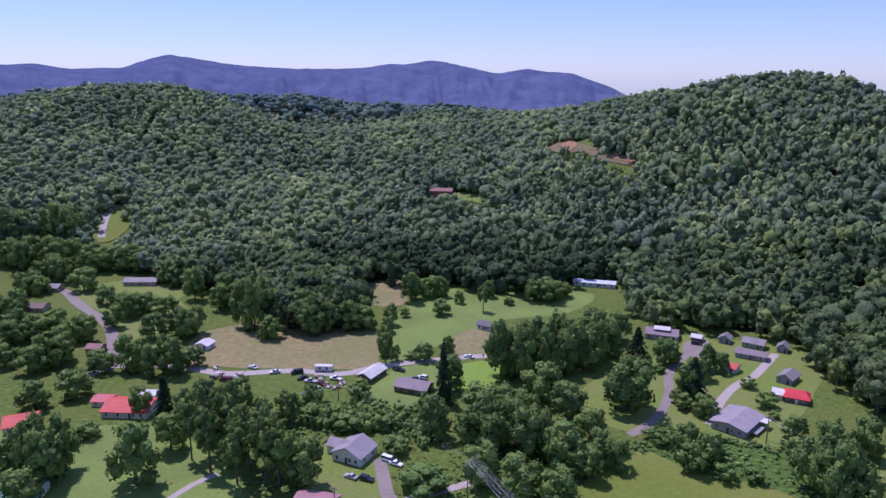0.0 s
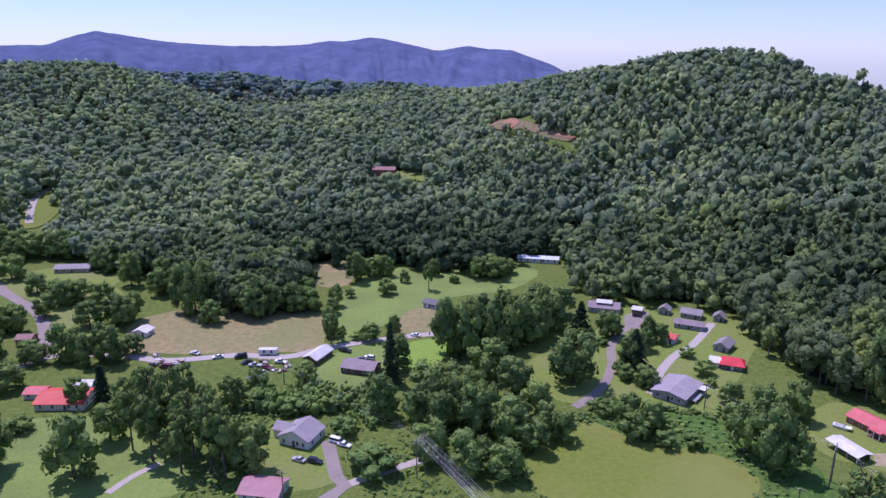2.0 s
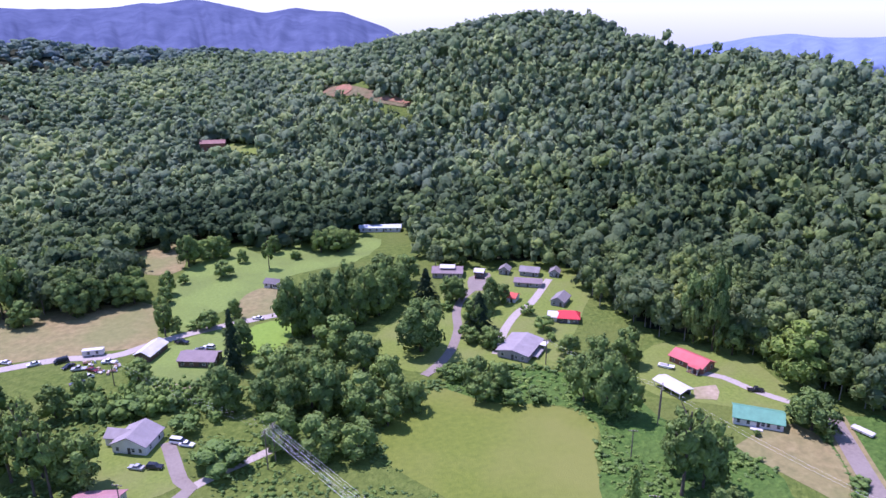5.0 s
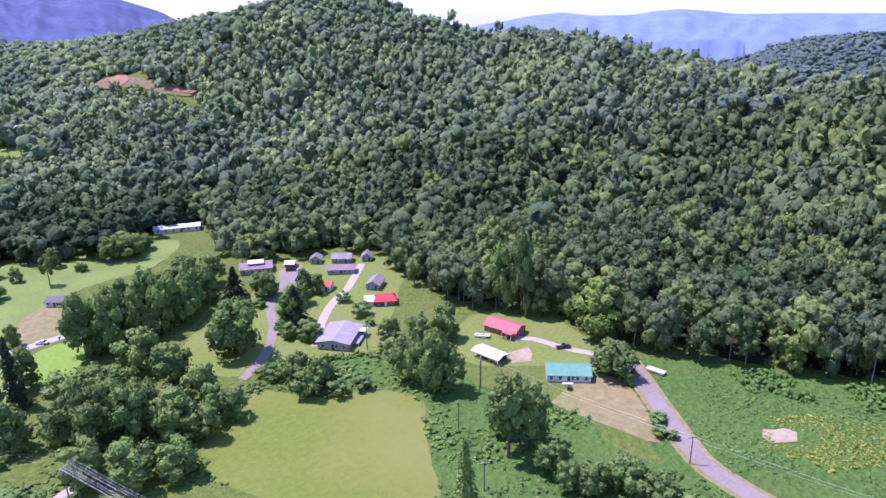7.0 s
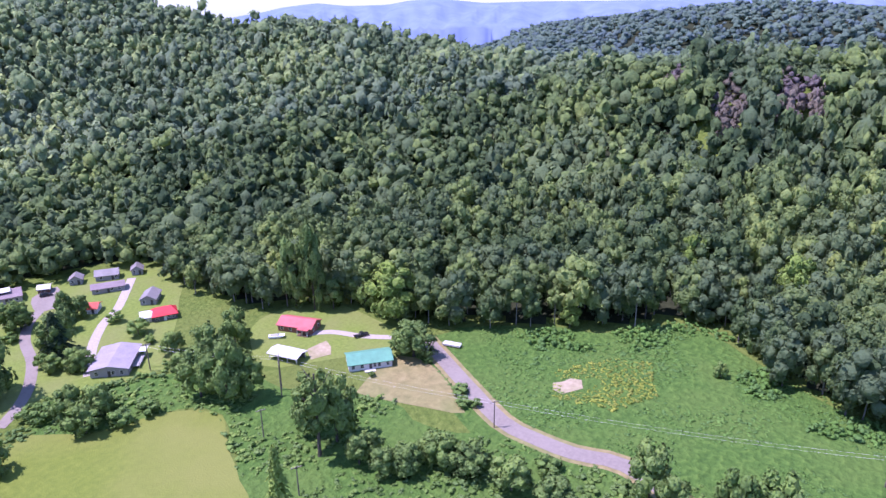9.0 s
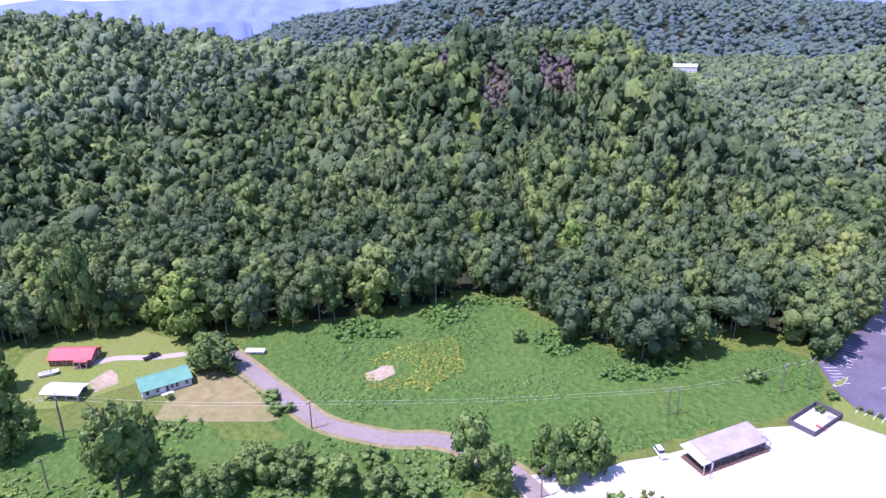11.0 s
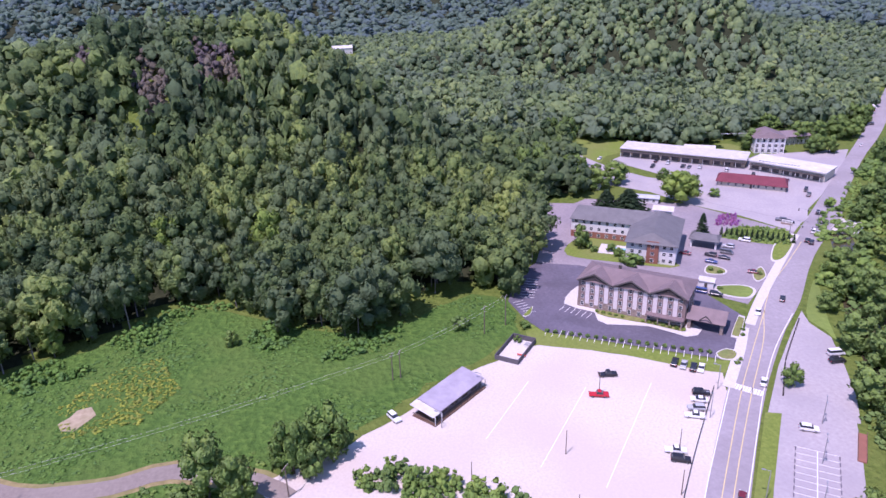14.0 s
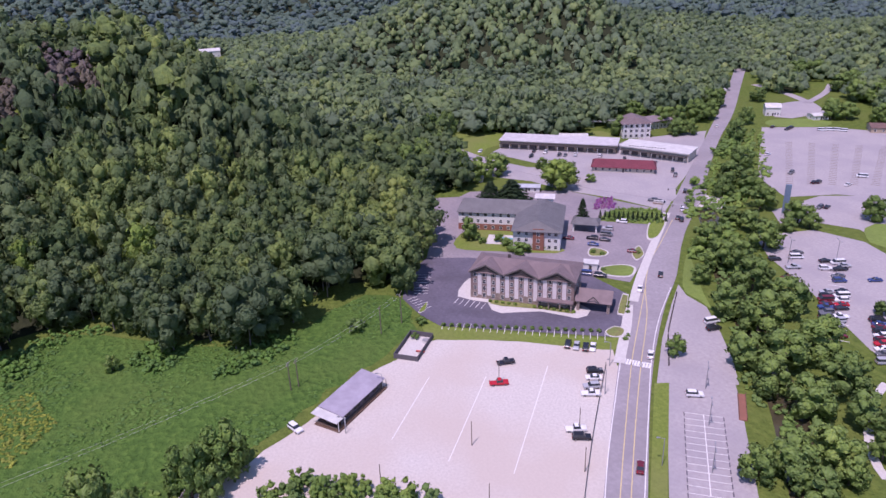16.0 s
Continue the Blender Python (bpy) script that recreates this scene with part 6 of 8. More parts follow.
for _p, _y, _l, _d, _t in (((133.9, 321.1), -37.9, 9.2, 6.0, "grey cottage with a dark gabled roof"), ((123.3, 327.5), -37.9, 5.0, 5.0, "small grey cottage at the wood's edge"), ((144.5, 315.0), -37.9, 4.6, 5.0, "tiny grey cottage beside the drive"), ((129.4, 284.1), -48.6, 6.0, 9.0, "narrow grey cottage with a steep roof")):
    house("cottage", _p, _y, _l, _d, _t, "grey", "grey shingle", 2.6, 1.7, _l > _d, front=2, category="cottage", group="grey rental cottages")
_h = house("house", (96.0, 336.0), -24.4, 14.5, 10.0, "lilac-grey house with white raised roof sections", "lilac", "violet shingle", 2.8, 1.5, front=4, side=2)
part("roof_cap", gable_roof(7.0, 5.0, 4.6, 0.8, 0.3), ROOFS["white metal"], _h)
house("shed", (110.9, 330.3), -37.9, 4.4, 5.0, "small shed with a pale roof", "brown", "white metal", 2.3, 0.9, front=1, category="shed")
house("mobile_home", (87.2, 420.6), -20.0, 24.0, 7.0, "long mobile home with a blue-white metal roof", "white", "blue-white metal", 2.7, 0.8, front=6, category="mobile home")
house("house", (13.9, 352.8), -37.5, 7.5, 6.0, "small house with dark and white roof", "white", "dark shingle", 2.5, 1.4, front=3)
house("house", (188.6, 229.7), -37.9, 9.6, 9.0, "brown house half hidden in the woods", "tan", "brown shingle", 4.6, 1.9, front=3)
# ---- the farm and the western houses ----
_h = house("house", (-45.1, 236.2), -30.1, 10.8, 10.0, "white house with a pale lilac gabled roof", "white", "pale lilac shingle", 3.2, 2.6, False, front=3, side=2)
part("wing_roof", gable_roof(6.5, 5.0, 3.1, 1.8, 0.4), ROOFS["pale lilac shingle"], _h).matrix_basis = pose(-6.2, 0.5, 0)
part("wing", walls_of(6.5, 5.0, 3.0, 1.7), WALLS["white"], _h).matrix_basis = pose(-6.2, 0.5, 0)
_h = house("house", (-24.0, 285.2), -25.5, 13.4, 8.5, "brown ranch house with a mauve shingle roof", "brown", "violet shingle", 2.6, 1.6, front=4, side=2)
house("barn", (-41.0, 298.6), -32.0, 6.5, 12.0, "open barn with a white and brown metal roof", "brown", "white metal", 2.6, 1.6, False, front=1, category="barn")
house("house", (-129.2, 273.9), -7.5, 17.0, 12.0, "house with a wide orange-red metal roof", "cream", "red metal", 2.7, 1.9, front=4, side=2)
house("annexe", (-141.5, 281.0), -7.2, 7.0, 6.0, "small annexe with a faded red roof", "cream", "rose metal", 2.3, 1.0, front=2, category="shed")
house("annexe", (-127.0, 284.2), -7.2, 8.0, 5.0, "low white-roofed annexe behind the red house", "white", "white metal", 2.5, 0.7, front=2, category="shed")
house("house", (-54.7, 208.0), -18.0, 11.5, 9.0, "house with a faded rose metal roof", "cream", "faded rose metal", 2.6, 1.8, front=3, side=2)
house("shed", (-117.8, 335.8), -20.0, 6.5, 6.0, "small white-roofed farm shed at the field's edge", "white", "white metal", 2.4, 1.2, False, front=2, category="shed")
house("house", (-165.4, 334.5), -7.2, 6.5, 6.0, "small red and white roadside house", "brick", "brick red", 2.5, 1.2, front=2)
house("house", (-180.0, 440.3), -2.0, 18.8, 9.0, "long grey-roofed house among trees", "tan", "grey shingle", 2.6, 1.4, front=5, side=2)
house("house", (-133.6, 449.0), -12.0, 14.1, 9.0, "low dark-roofed house at the wood's edge", "tan", "dark shingle", 2.6, 1.5, front=4)
house("house", (-163.8, 264.7), 18.0, 10.5, 10.0, "house with a red metal roof behind trees", "cream", "red metal", 2.6, 1.9, front=3)
house("house", (-141.1, 219.6), 1.9, 10.0, 9.0, "house with a pale teal metal roof", "white", "teal metal", 2.6, 1.7, front=3)
house("house", (-243.5, 515.4), 11.0, 11.2, 9.0, "grey house far up the valley", "grey", "grey shingle", 2.6, 1.5, front=3)
house("house", (-228.9, 430.7), -4.1, 13.5, 8.0, "tan-roofed house among valley trees", "tan", "grey shingle", 2.6, 1.4, front=3)
house("house", (-221.0, 395.0), -4.1, 14.2, 8.0, "low brown-roofed house among valley trees", "tan", "brown shingle", 2.6, 1.4, front=3)
house("house", (10.2, 621.4), -12.0, 18.8, 9.0, "red-brown house high on the wooded hillside", "brick", "brick red", 5.5, 2.0, front=5)
house("house", (-238.8, 606.4), 13.0, 10.0, 7.0, "white house at the top of the hill drive", "white", "white metal", 4.0, 1.4, front=3)

# ---- the hotel ----
HL, HD, HZ = 36.2, 16.0, 10.6
hotel = thing("hotel", pose(185.2, -62.0, 0, 0, 0, -130.0), "four-storey brown hotel with white pilasters and three gables", "hotel")
part("wall", boxes((-HL / 2, -HD / 2, -0.5, HL / 2, HD / 2, HZ)), WALLS["mauve"], hotel)
STONE = surface("stone facing", [(0.3, (0.2, 0.15, 0.12)), (0.7, (0.4, 0.31, 0.26))], 1.6, 0.9, bump=0.5, bump_scale=3)
part("stone_base", boxes((-HL / 2 - 0.12, -HD / 2 - 0.12, -0.5, HL / 2 + 0.12, -HD / 2 + 0.3, 3.0), (HL / 2 - 0.3, -HD / 2 + 0.3, -0.5, HL / 2 + 0.12, HD / 2, 3.0), (-HL / 2 - 0.12, -HD / 2 + 0.3, -0.5, -HL / 2 + 0.3, HD / 2, 3.0)), STONE, hotel, "rough stone facing")
part("roof", gable_roof(HL, HD, HZ, 2.4, 0.7, hip=0.22), ROOFS["mauve shingle"], hotel)
for _g in (-12.4, 0.0, 12.4):
    bm = bmesh.new()
    _w, _pk = 5.9, 2.9
    v = [bm.verts.new(p) for p in ((_g - _w, -HD / 2 - 1.0, HZ - 0.2), (_g + _w, -HD / 2 - 1.0, HZ - 0.2), (_g, -HD / 2 - 1.0, HZ + _pk), (_g, -0.4, HZ + _pk - 0.6), (_g - _w, -HD / 2 + 1.5, HZ - 0.1), (_g + _w, -HD / 2 + 1.5, HZ - 0.1))]
    for f in ((0, 2, 3, 4), (2, 1, 5, 3)):
        bm.faces.new([v[i] for i in f])
    r = bmesh.ops.extrude_face_region(bm, geom=list(bm.faces))
    bmesh.ops.translate(bm, verts=[q for q in r["geom"] if isinstance(q, bmesh.types.BMVert)], vec=(0, 0, 0.25))
    bmesh.ops.recalc_face_normals(bm, faces=bm.faces)
    part("gable_roof", bm, ROOFS["mauve shingle"], hotel)
    bm = bmesh.new()
    prism(bm, [(_g - _w + 0.9, HZ - 0.2), (_g + _w - 0.9, HZ - 0.2), (_g, HZ + _pk - 0.4)], -0.12, 0.12)
    bmesh.ops.rotate(bm, verts=bm.verts, matrix=Matrix.Rotation(radians(90), 3, "Z"))
    for q in bm.verts:
        q.co = Vector((-q.co.x, q.co.y - HD / 2 - 0.1, q.co.z))
    bmesh.ops.recalc_face_normals(bm, faces=bm.faces)
    part("gable", bm, WALLS["mauve"], hotel)
    bm = bmesh.new()
    for s in (-1, 1):
        tube(bm, (_g + s * (_w - 0.1), -HD / 2 - 0.9, HZ - 0.25), (_g, -HD / 2 - 0.9, HZ + _pk - 0.1), 0.36, 0.36, 4)
        tube(bm, (_g + s * (_w - 2.0), -HD / 2 - 0.6, HZ + 0.1), (_g, -HD / 2 - 0.6, HZ + _pk - 1.3), 0.24, 0.24, 4)
    part("gable_timber", bm, FRAME_DARK, hotel, "dark timber truss")
NW = 11
for _k in range(NW):
    _x = -HL / 2 + HL * (_k + 0.5) / NW
    for _s in range(4):
        window(hotel, _x, -HD / 2 - (0.14 if _s == 0 else 0.0), 1.6 + 2.6 * _s, 0, 0.95, 1.4)
        window(hotel, _x, HD / 2, 1.6 + 2.6 * _s, 180, 0.95, 1.4)
    if _k:
        _x = -HL / 2 + HL * _k / NW
        part("pilaster", boxes((_x - 0.7, -HD / 2 - 0.22, 1.6 if _k % 3 else 3.0, _x + 0.7, -HD / 2 + 0.05, HZ - 0.2)), WALLS["pale"], hotel, "pale pinkish stucco pilaster" if _k == 1 else "")
for _k in range(4):
    for _s in range(4):
        for _e in (-1, 1):
            window(hotel, _e * HL / 2, -HD / 2 + HD * (_k + 0.5) / 4, 1.6 + 2.6 * _s, 90 * _e, 0.95, 1.4)
part("entry_canopy", boxes((5.8, -HD / 2 - 2.6, 3.0, HL / 2, -HD / 2 - 0.1, 3.35)), ROOFS["mauve shingle"], hotel)
for _x in (6.0, 9.8, 13.6, 17.4):
    part("canopy_post", boxes((_x, -HD / 2 - 2.4, -0.2, _x + 0.4, -HD / 2 - 2.0, 3.0)), STONE, hotel)
part("roof_vent", boxes((-7, 1.0, HZ + 1.8, -6, 1.8, HZ + 3.2)), FRAME_DARK, hotel)
_h = thing("porte_cochere", pose(166.6, -78.5, 0, 0, 0, -130.0), "hotel drive-through canopy with a mauve gabled roof", "canopy")
part("roof", gable_roof(11, 9, 4.2, 2.4, 0.6), ROOFS["mauve shingle"], _h)
part("beam", boxes((-5.4, -4.4, 3.7, 5.4, -4.0, 4.2), (-5.4, 4.0, 3.7, 5.4, 4.4, 4.2)), FRAME_DARK, _h)
for _x in (-5.0, 5.0):
    for _y in (-4.0, 4.0):
        part("pillar", boxes((_x - 0.5, _y - 0.5, -0.2, _x + 0.5, _y + 0.5, 3.7)), STONE, _h)
bm = bmesh.new()
for s in (-1, 1):
    tube(bm, (s * 1.9, -5.2, 4.2), (0, -5.2, 6.0), 0.2, 0.2, 4)
part("gable_timber", bm, FRAME_DARK, _h)

# ---- the inn ----
inn = thing("inn", pose(239.5, -81.5, 0, 0, 0, -123.0), "three-storey L-shaped white inn with grey-green shingle roof", "hotel")
part("long_wall", boxes((-22, 2, -0.5, 14, 17, 8.6)), WALLS["white"], inn)
part("long_roof", gable_roof(36, 15, 8.6, 3.4, 0.8, hip=0.12), ROOFS["green-grey shingle"], inn).matrix_basis = pose(-4, 9.5, 0)
part("front_wall", boxes((4, -17, -0.5, 23, 12, 8.6)), WALLS["white"], inn)
part("front_roof", gable_roof(19, 31, 8.6, 3.6, 0.8, False, hip=0.2), ROOFS["green-grey shingle"], inn).matrix_basis = pose(13.5, -2, 0)
part("brick_bay", boxes((12, -17.7, -0.5, 16.5, -16.9, 9.4)), WALLS["brick"], inn, "red brick entrance bay")
part("brick_base", boxes((-22.1, 1.85, -0.5, 4, 2.3, 2.9)), WALLS["brick"], inn, "red brick ground floor")
for _s in range(3):
    for _k in range(8):
        window(inn, -20 + 3.3 * _k, 1.85 if _s == 0 else 2.0, 1.5 + 2.8 * _s, 0, 1.2, 1.3)
        window(inn, -20 + 3.3 * _k, 17.0, 1.5 + 2.8 * _s, 180, 1.2, 1.3)
    for _x in (6.4, 9.4, 18.6, 21.2):
        window(inn, _x, -17.0, 1.5 + 2.8 * _s, 0, 1.2, 1.3)
    window(inn, 14.2, -17.7, 1.5 + 2.8 * _s, 0, 1.2, 1.3)
    for _k in range(6):
        window(inn, 23.0, -14 + 4 * _k, 1.5 + 2.8 * _s, 90, 1.2, 1.3)
part("roof_tower", boxes((11, 13, 8.0, 18, 17.6, 12.0)), WALLS["white"], inn)
part("tower_roof", gable_roof(8, 5, 12.0, 1.2, 0.4), ROOFS["pale flat"], inn).matrix_basis = pose(14.5, 15.3, 0)
_h = thing("portico", pose(228.5, -113.2, 0, 0, 0, -128.8), "inn drive-through portico with grey-green roof", "canopy")
part("roof", gable_roof(11, 8, 4.0, 1.4, 0.5, hip=0.3), ROOFS["green-grey shingle"], _h)
for _x in (-4.8, 4.8):
    for _y in (-3.4, 3.4):
        part("pillar", boxes((_x - 0.35, _y - 0.35, -0.2, _x + 0.35, _y + 0.35, 3.9)), WALLS["white"], _h)
POOL = plain("pool water", (0.2, 0.5, 0.55), 0.05)
_h = thing("swimming_pool", pose(232.0, -78.0, 0.1, 0, 0, -123), "small pale blue swimming pool with concrete deck", "pool")
part("deck", boxes((-9, -5, -0.2, 7, 5, 0.06)), CONCRETE, _h)
part("water", boxes((-5, -2.4, 0.0, 4, 2.4, 0.09)), POOL, _h)

# ---- shops along the highway ----
_h = thing("shopping_strip", pose(349.8, -169.4, 0, 0, 0, -128.9), "long low row of shops with a pale flat roof", "shops")
part("wall", boxes((-34.5, -8, -0.5, 34.5, 9, 4.6)), WALLS["tan"], _h)
part("roof", boxes((-35.2, -8.6, 4.6, 35.2, 9.6, 5.1)), ROOFS["pale flat"], _h)
part("awning", boxes((-34.5, -10.4, 3.2, 34.5, -8.0, 3.6)), FRAME_DARK, _h, "long dark shop awning")
for _k in range(12):
    part("shop_window", boxes((-33 + 5.6 * _k, -8.06, 0.5, -29 + 5.6 * _k, -7.98, 2.8)), GLASS, _h)
    part("awning_post", boxes((-34 + 5.8 * _k, -10.3, -0.2, -33.8 + 5.8 * _k, -10.1, 3.2)), FRAME_WHITE, _h)
_h = thing("shop", pose(308.4, -209.9, 0, 0, 0, -145.8), "white flat-roofed shop with a dark porch", "shops")
part("wall", boxes((-19.5, -7, -0.5, 19.5, 8, 4.6)), WALLS["cream"], _h)
part("roof", boxes((-20.2, -7.8, 4.6, 20.2, 8.8, 5.3)), ROOFS["white metal"], _h)
part("porch", boxes((-19, -9.6, 3.2, 19, -7.1, 3.5)), FRAME_DARK, _h)
for _k in range(7):
    part("shop_window", boxes((-18 + 5.3 * _k, -7.08, 0.5, -14.2 + 5.3 * _k, -6.98, 2.8)), GLASS, _h)
    part("post", boxes((-18.8 + 6.1 * _k, -9.5, -0.2, -18.6 + 6.1 * _k, -9.3, 3.2)), FRAME_WHITE, _h)
part("roof_lettering", boxes(*[(-15 + 1.6 * k, -6.5 + 0.2 * k, 5.3, -14 + 1.6 * k, -5.3 + 0.2 * k, 5.36) for k in range(13)]), FRAME_DARK, _h, "dark bars of roof lettering")
_h = house("restaurant", (294.8, -177.8), -126.2, 32.0, 13.0, "low restaurant with a dark red roof", "cream", "dark red tile", 3.0, 2.4, over=1.0, hip=0.12, front=9, side=2, category="restaurant")
_h = thing("motel", pose(353.3, -224.8, 0, 0, 0, -110.0), "white three-storey motel with a mauve hipped roof", "motel")
part("wall", boxes((-8.5, -8, -0.5, 8.5, 8, 9.5)), WALLS["white"], _h)
part("roof", gable_roof(17, 16, 9.5, 3.2, 1.0, False, hip=0.25), ROOFS["mauve shingle"], _h)
for _s in range(3):
    for _k in range(5):
        window(_h, -7 + 3.5 * _k, -8, 1.6 + 3 * _s, 0, 1.6, 1.6)
        window(_h, -8.5, -6.4 + 3.2 * _k, 1.6 + 3 * _s, -90, 1.6, 1.6)
for _k in range(6):
    part("column", boxes((-8.2 + 3.2 * _k, -9.4, -0.2, -7.9 + 3.2 * _k, -9.1, 9.2)), FRAME_WHITE, _h)
_h = thing("motel", pose(363.6, -252.5, 0, 0, 0, -90.0), "two-storey motel wing with an open gallery", "motel")
part("wall", boxes((-11, -4, -0.5, 11, 5, 6.0)), WALLS["cream"], _h)
part("roof", gable_roof(22, 10, 6.0, 2.0, 1.6), ROOFS["violet shingle"], _h)
for _k in range(8):
    part("column", boxes((-10.8 + 3.05 * _k, -5.4, -0.2, -10.5 + 3.05 * _k, -5.1, 6.0)), FRAME_WHITE, _h)
    window(_h, -9.5 + 2.7 * _k, -4, 1.5, 0, 1.2, 1.4)
    window(_h, -9.5 + 2.7 * _k, -4, 4.5, 0, 1.2, 1.4)
for _p, _l, _d, _t in (((314.1, -97.3), 11.0, 7.0, "low grey-roofed shed among the trees behind the inn"), ((286.0, -114.5), 13.0, 5.0, "long low grey outbuilding behind the inn")):
    house("shed", _p, -120.0, _l, _d, _t, "white", "galvanised", 2.8, 0.5, front=3, category="shed")
house("store_room", (359.8, -185.4), -120.0, 17.0, 8.0, "low building with a white roof behind the shops", "white", "white metal", 3.4, 0.6, front=4, category="shop")
house("house", (354.6, -338.0), -123.6, 9.5, 9.0, "white two-storey house by the big parking lot", "white", "white metal", 6.0, 2.0, front=3, side=2)
house("shop", (331.1, -354.5), -104.1, 10.3, 8.0, "low shop with a pale roof", "white", "white metal", 3.0, 1.0, front=3, category="shop")
house("shop", (288.0, -362.8), -127.7, 18.0, 12.0, "wide low building with a tan roof", "tan", "brown shingle", 3.4, 1.6, front=4, category="shop")
house("shop", (430.2, -353.0), -106.4, 15.8, 12.0, "low red-walled building beside the highway", "brick", "pale flat", 3.2, 1.4, front=3, category="shop")
_h = house("lodge", (902.1, 1.0), -89.2, 44.0, 14.0, "long lodge with white and orange-red roofs on the far slope", "white", "white metal", 7.0, 2.5, front=9, category="lodge")
part("wing_roof", gable_roof(16, 15, 7.6, 3.0, 1.0), ROOFS["red metal"], _h).matrix_basis = pose(-15, 0, 0)

# ---- the gravel lot ----
_h = thing("market_shed", pose(145.2, 12.6, 0, 0, 0, -50.2), "long grey-roofed open market shed on the gravel lot", "shed")
bm = bmesh.new()
prism(bm, [(-4.0, 3.0), (4.0, 3.9), (4.0, 4.05), (-4.0, 3.15)], -8.6, 11.5)
part("roof", bm, ROOFS["weathered lilac metal"], _h)
bm = bmesh.new()
prism(bm, [(-4.1, 2.75), (4.2, 3.6), (4.2, 3.72), (-4.1, 2.87)], -11.6, -8.5)
part("awning", bm, ROOFS["white metal"], _h, "white metal end awning")
part("wall", boxes((-8.5, -3.2, -0.3, 11.2, -3.05, 2.9), (-8.5, 3.3, -0.3, 11.2, 3.45, 3.7), (11.1, -3.05, -0.3, 11.25, 3.3, 3.0)), WALLS["dark"], _h)
part("floor", boxes((-11.4, -4.6, -0.3, 11.3, 3.6, 0.35)), WALLS["brown"], _h)
for _k in range(9):
    _x = -11.3 + 2.8 * _k
    part("post", boxes((_x, -4.5, 0.35, _x + 0.14, -4.36, 3.0)), FRAME_WHITE if _k < 2 else FRAME_DARK, _h)
part("railing", boxes((-11.3, -4.5, 1.2, 11.2, -4.4, 1.32), (-11.4, -4.5, 1.2, -11.3, 3.5, 1.32)), FRAME_DARK, _h)
for _k in range(4):
    part("hatch", boxes((-7 + 4.4 * _k, -3.28, 1.2, -4.6 + 4.4 * _k, -3.18, 2.5)), GLASS, _h)
_h = thing("fenced_pen", pose(166.6, -13.2, 0, 0, 0, -129.1), "dark-walled pen round a concrete pad", "enclosure")
part("pad", boxes((-3.6, -7, -0.2, 3.6, 7, 0.12)), CONCRETE, _h)
for _d in ((-3.9, -7.4, -0.2, 3.9, -7.2, 1.7), (-3.9, 7.2, -0.2, 3.9, 7.4, 1.7), (-3.9, -7.2, -0.2, -3.7, 7.2, 1.7), (3.7, -7.2, -0.2, 3.9, 7.2, 1.7)):
    part("fence_panel", boxes(_d), WALLS["dark"], _h)
_b5 = thing("storage_box", pose(167.5, -17.5, 0.12, 0, 0, -129), "white storage box on the pad", "box")
part("body", boxes((-0.9, -0.7, 0, 0.9, 0.7, 1.2)), WALLS["white"], _b5)
part("lid", boxes((-1.0, -0.8, 1.2, 1.0, 0.8, 1.3)), WALLS["grey"], _b5)
_b5 = thing("bench", pose(163.0, -14.0, 0.12, 0, 0, -129), "low red bench inside the pen", "bench")
part("seat", boxes((-1.4, -0.3, 0.4, 1.4, 0.3, 0.5)), ROOFS["red metal"], _b5)
for _x in (-1.2, 1.1):
    part("leg", boxes((_x, -0.25, 0, _x + 0.1, 0.25, 0.4)), FRAME_DARK, _b5)
_h = thing("footbridge", pose(101.7, -82.8, 0, 0, 0, 140), "narrow brown wooden walkway at the river lot", "walkway")
part("deck", boxes((-6, -1, 0, 6, 1, 0.3)), WALLS["brick"], _h)
for _y in (-1.0, 0.9):
    part("rail", boxes((-6, _y, 1.0, 6, _y + 0.1, 1.1)), WALLS["brown"], _h)
    for _k in range(5):
        part("post", boxes((-5.9 + 2.9 * _k, _y, 0.3, -5.8 + 2.9 * _k, _y + 0.1, 1.0)), WALLS["brown"], _h)
_h = thing("river_bridge", pose(231.0, -183.5, 0, 0, 0, -52), "short concrete bridge over the river beside the highway", "bridge")
part("deck", boxes((-9, -5, 0.0, 9, 5, 0.25)), CONCRETE, _h)
for _y in (-5.2, 5.0):
    part("parapet", boxes((-9, _y, 0.25, 9, _y + 0.25, 1.1)), CONCRETE, _h)
_h = thing("pylon_sign", pose(203.0, -198.0, 0, 0, 0, -130), "tall grey-blue roadside sign", "sign")
part("panel", boxes((-1.2, -0.4, 2.0, 1.2, 0.4, 15.0)), plain("sign blue-grey", (0.16, 0.22, 0.3)), _h)
part("base", boxes((-0.8, -0.3, -0.2, 0.8, 0.3, 2.0)), CONCRETE, _h)

# ---- cars ----
PAINT = {k: plain("car paint " + k, v, 0.25, spec=0.6, wear=0.04) for k, v in dict(white=(0.78, 0.78, 0.78), black=(0.02, 0.02, 0.025), silver=(0.42, 0.43, 0.45), red=(0.5, 0.02, 0.03), wine=(0.16, 0.02, 0.03), blue=(0.04, 0.07, 0.2), grey=(0.14, 0.14, 0.15), yellow=(0.55, 0.5, 0.05)).items()}
TYRE = plain("tyre rubber", (0.02, 0.02, 0.02), 0.85)
RIM = plain("wheel rim", (0.4, 0.4, 0.42), 0.35, 0.8)
LAMP_RED = plain("tail lamp", (0.4, 0.02, 0.02), 0.2)
LAMP_CLEAR = plain("head lamp", (0.75, 0.75, 0.75), 0.1)
bm = bmesh.new()
tube(bm, (0, -0.11, 0), (0, 0.11, 0), 0.34, 0.34, 12)
_wheel = bpy.data.meshes.new("wheel")
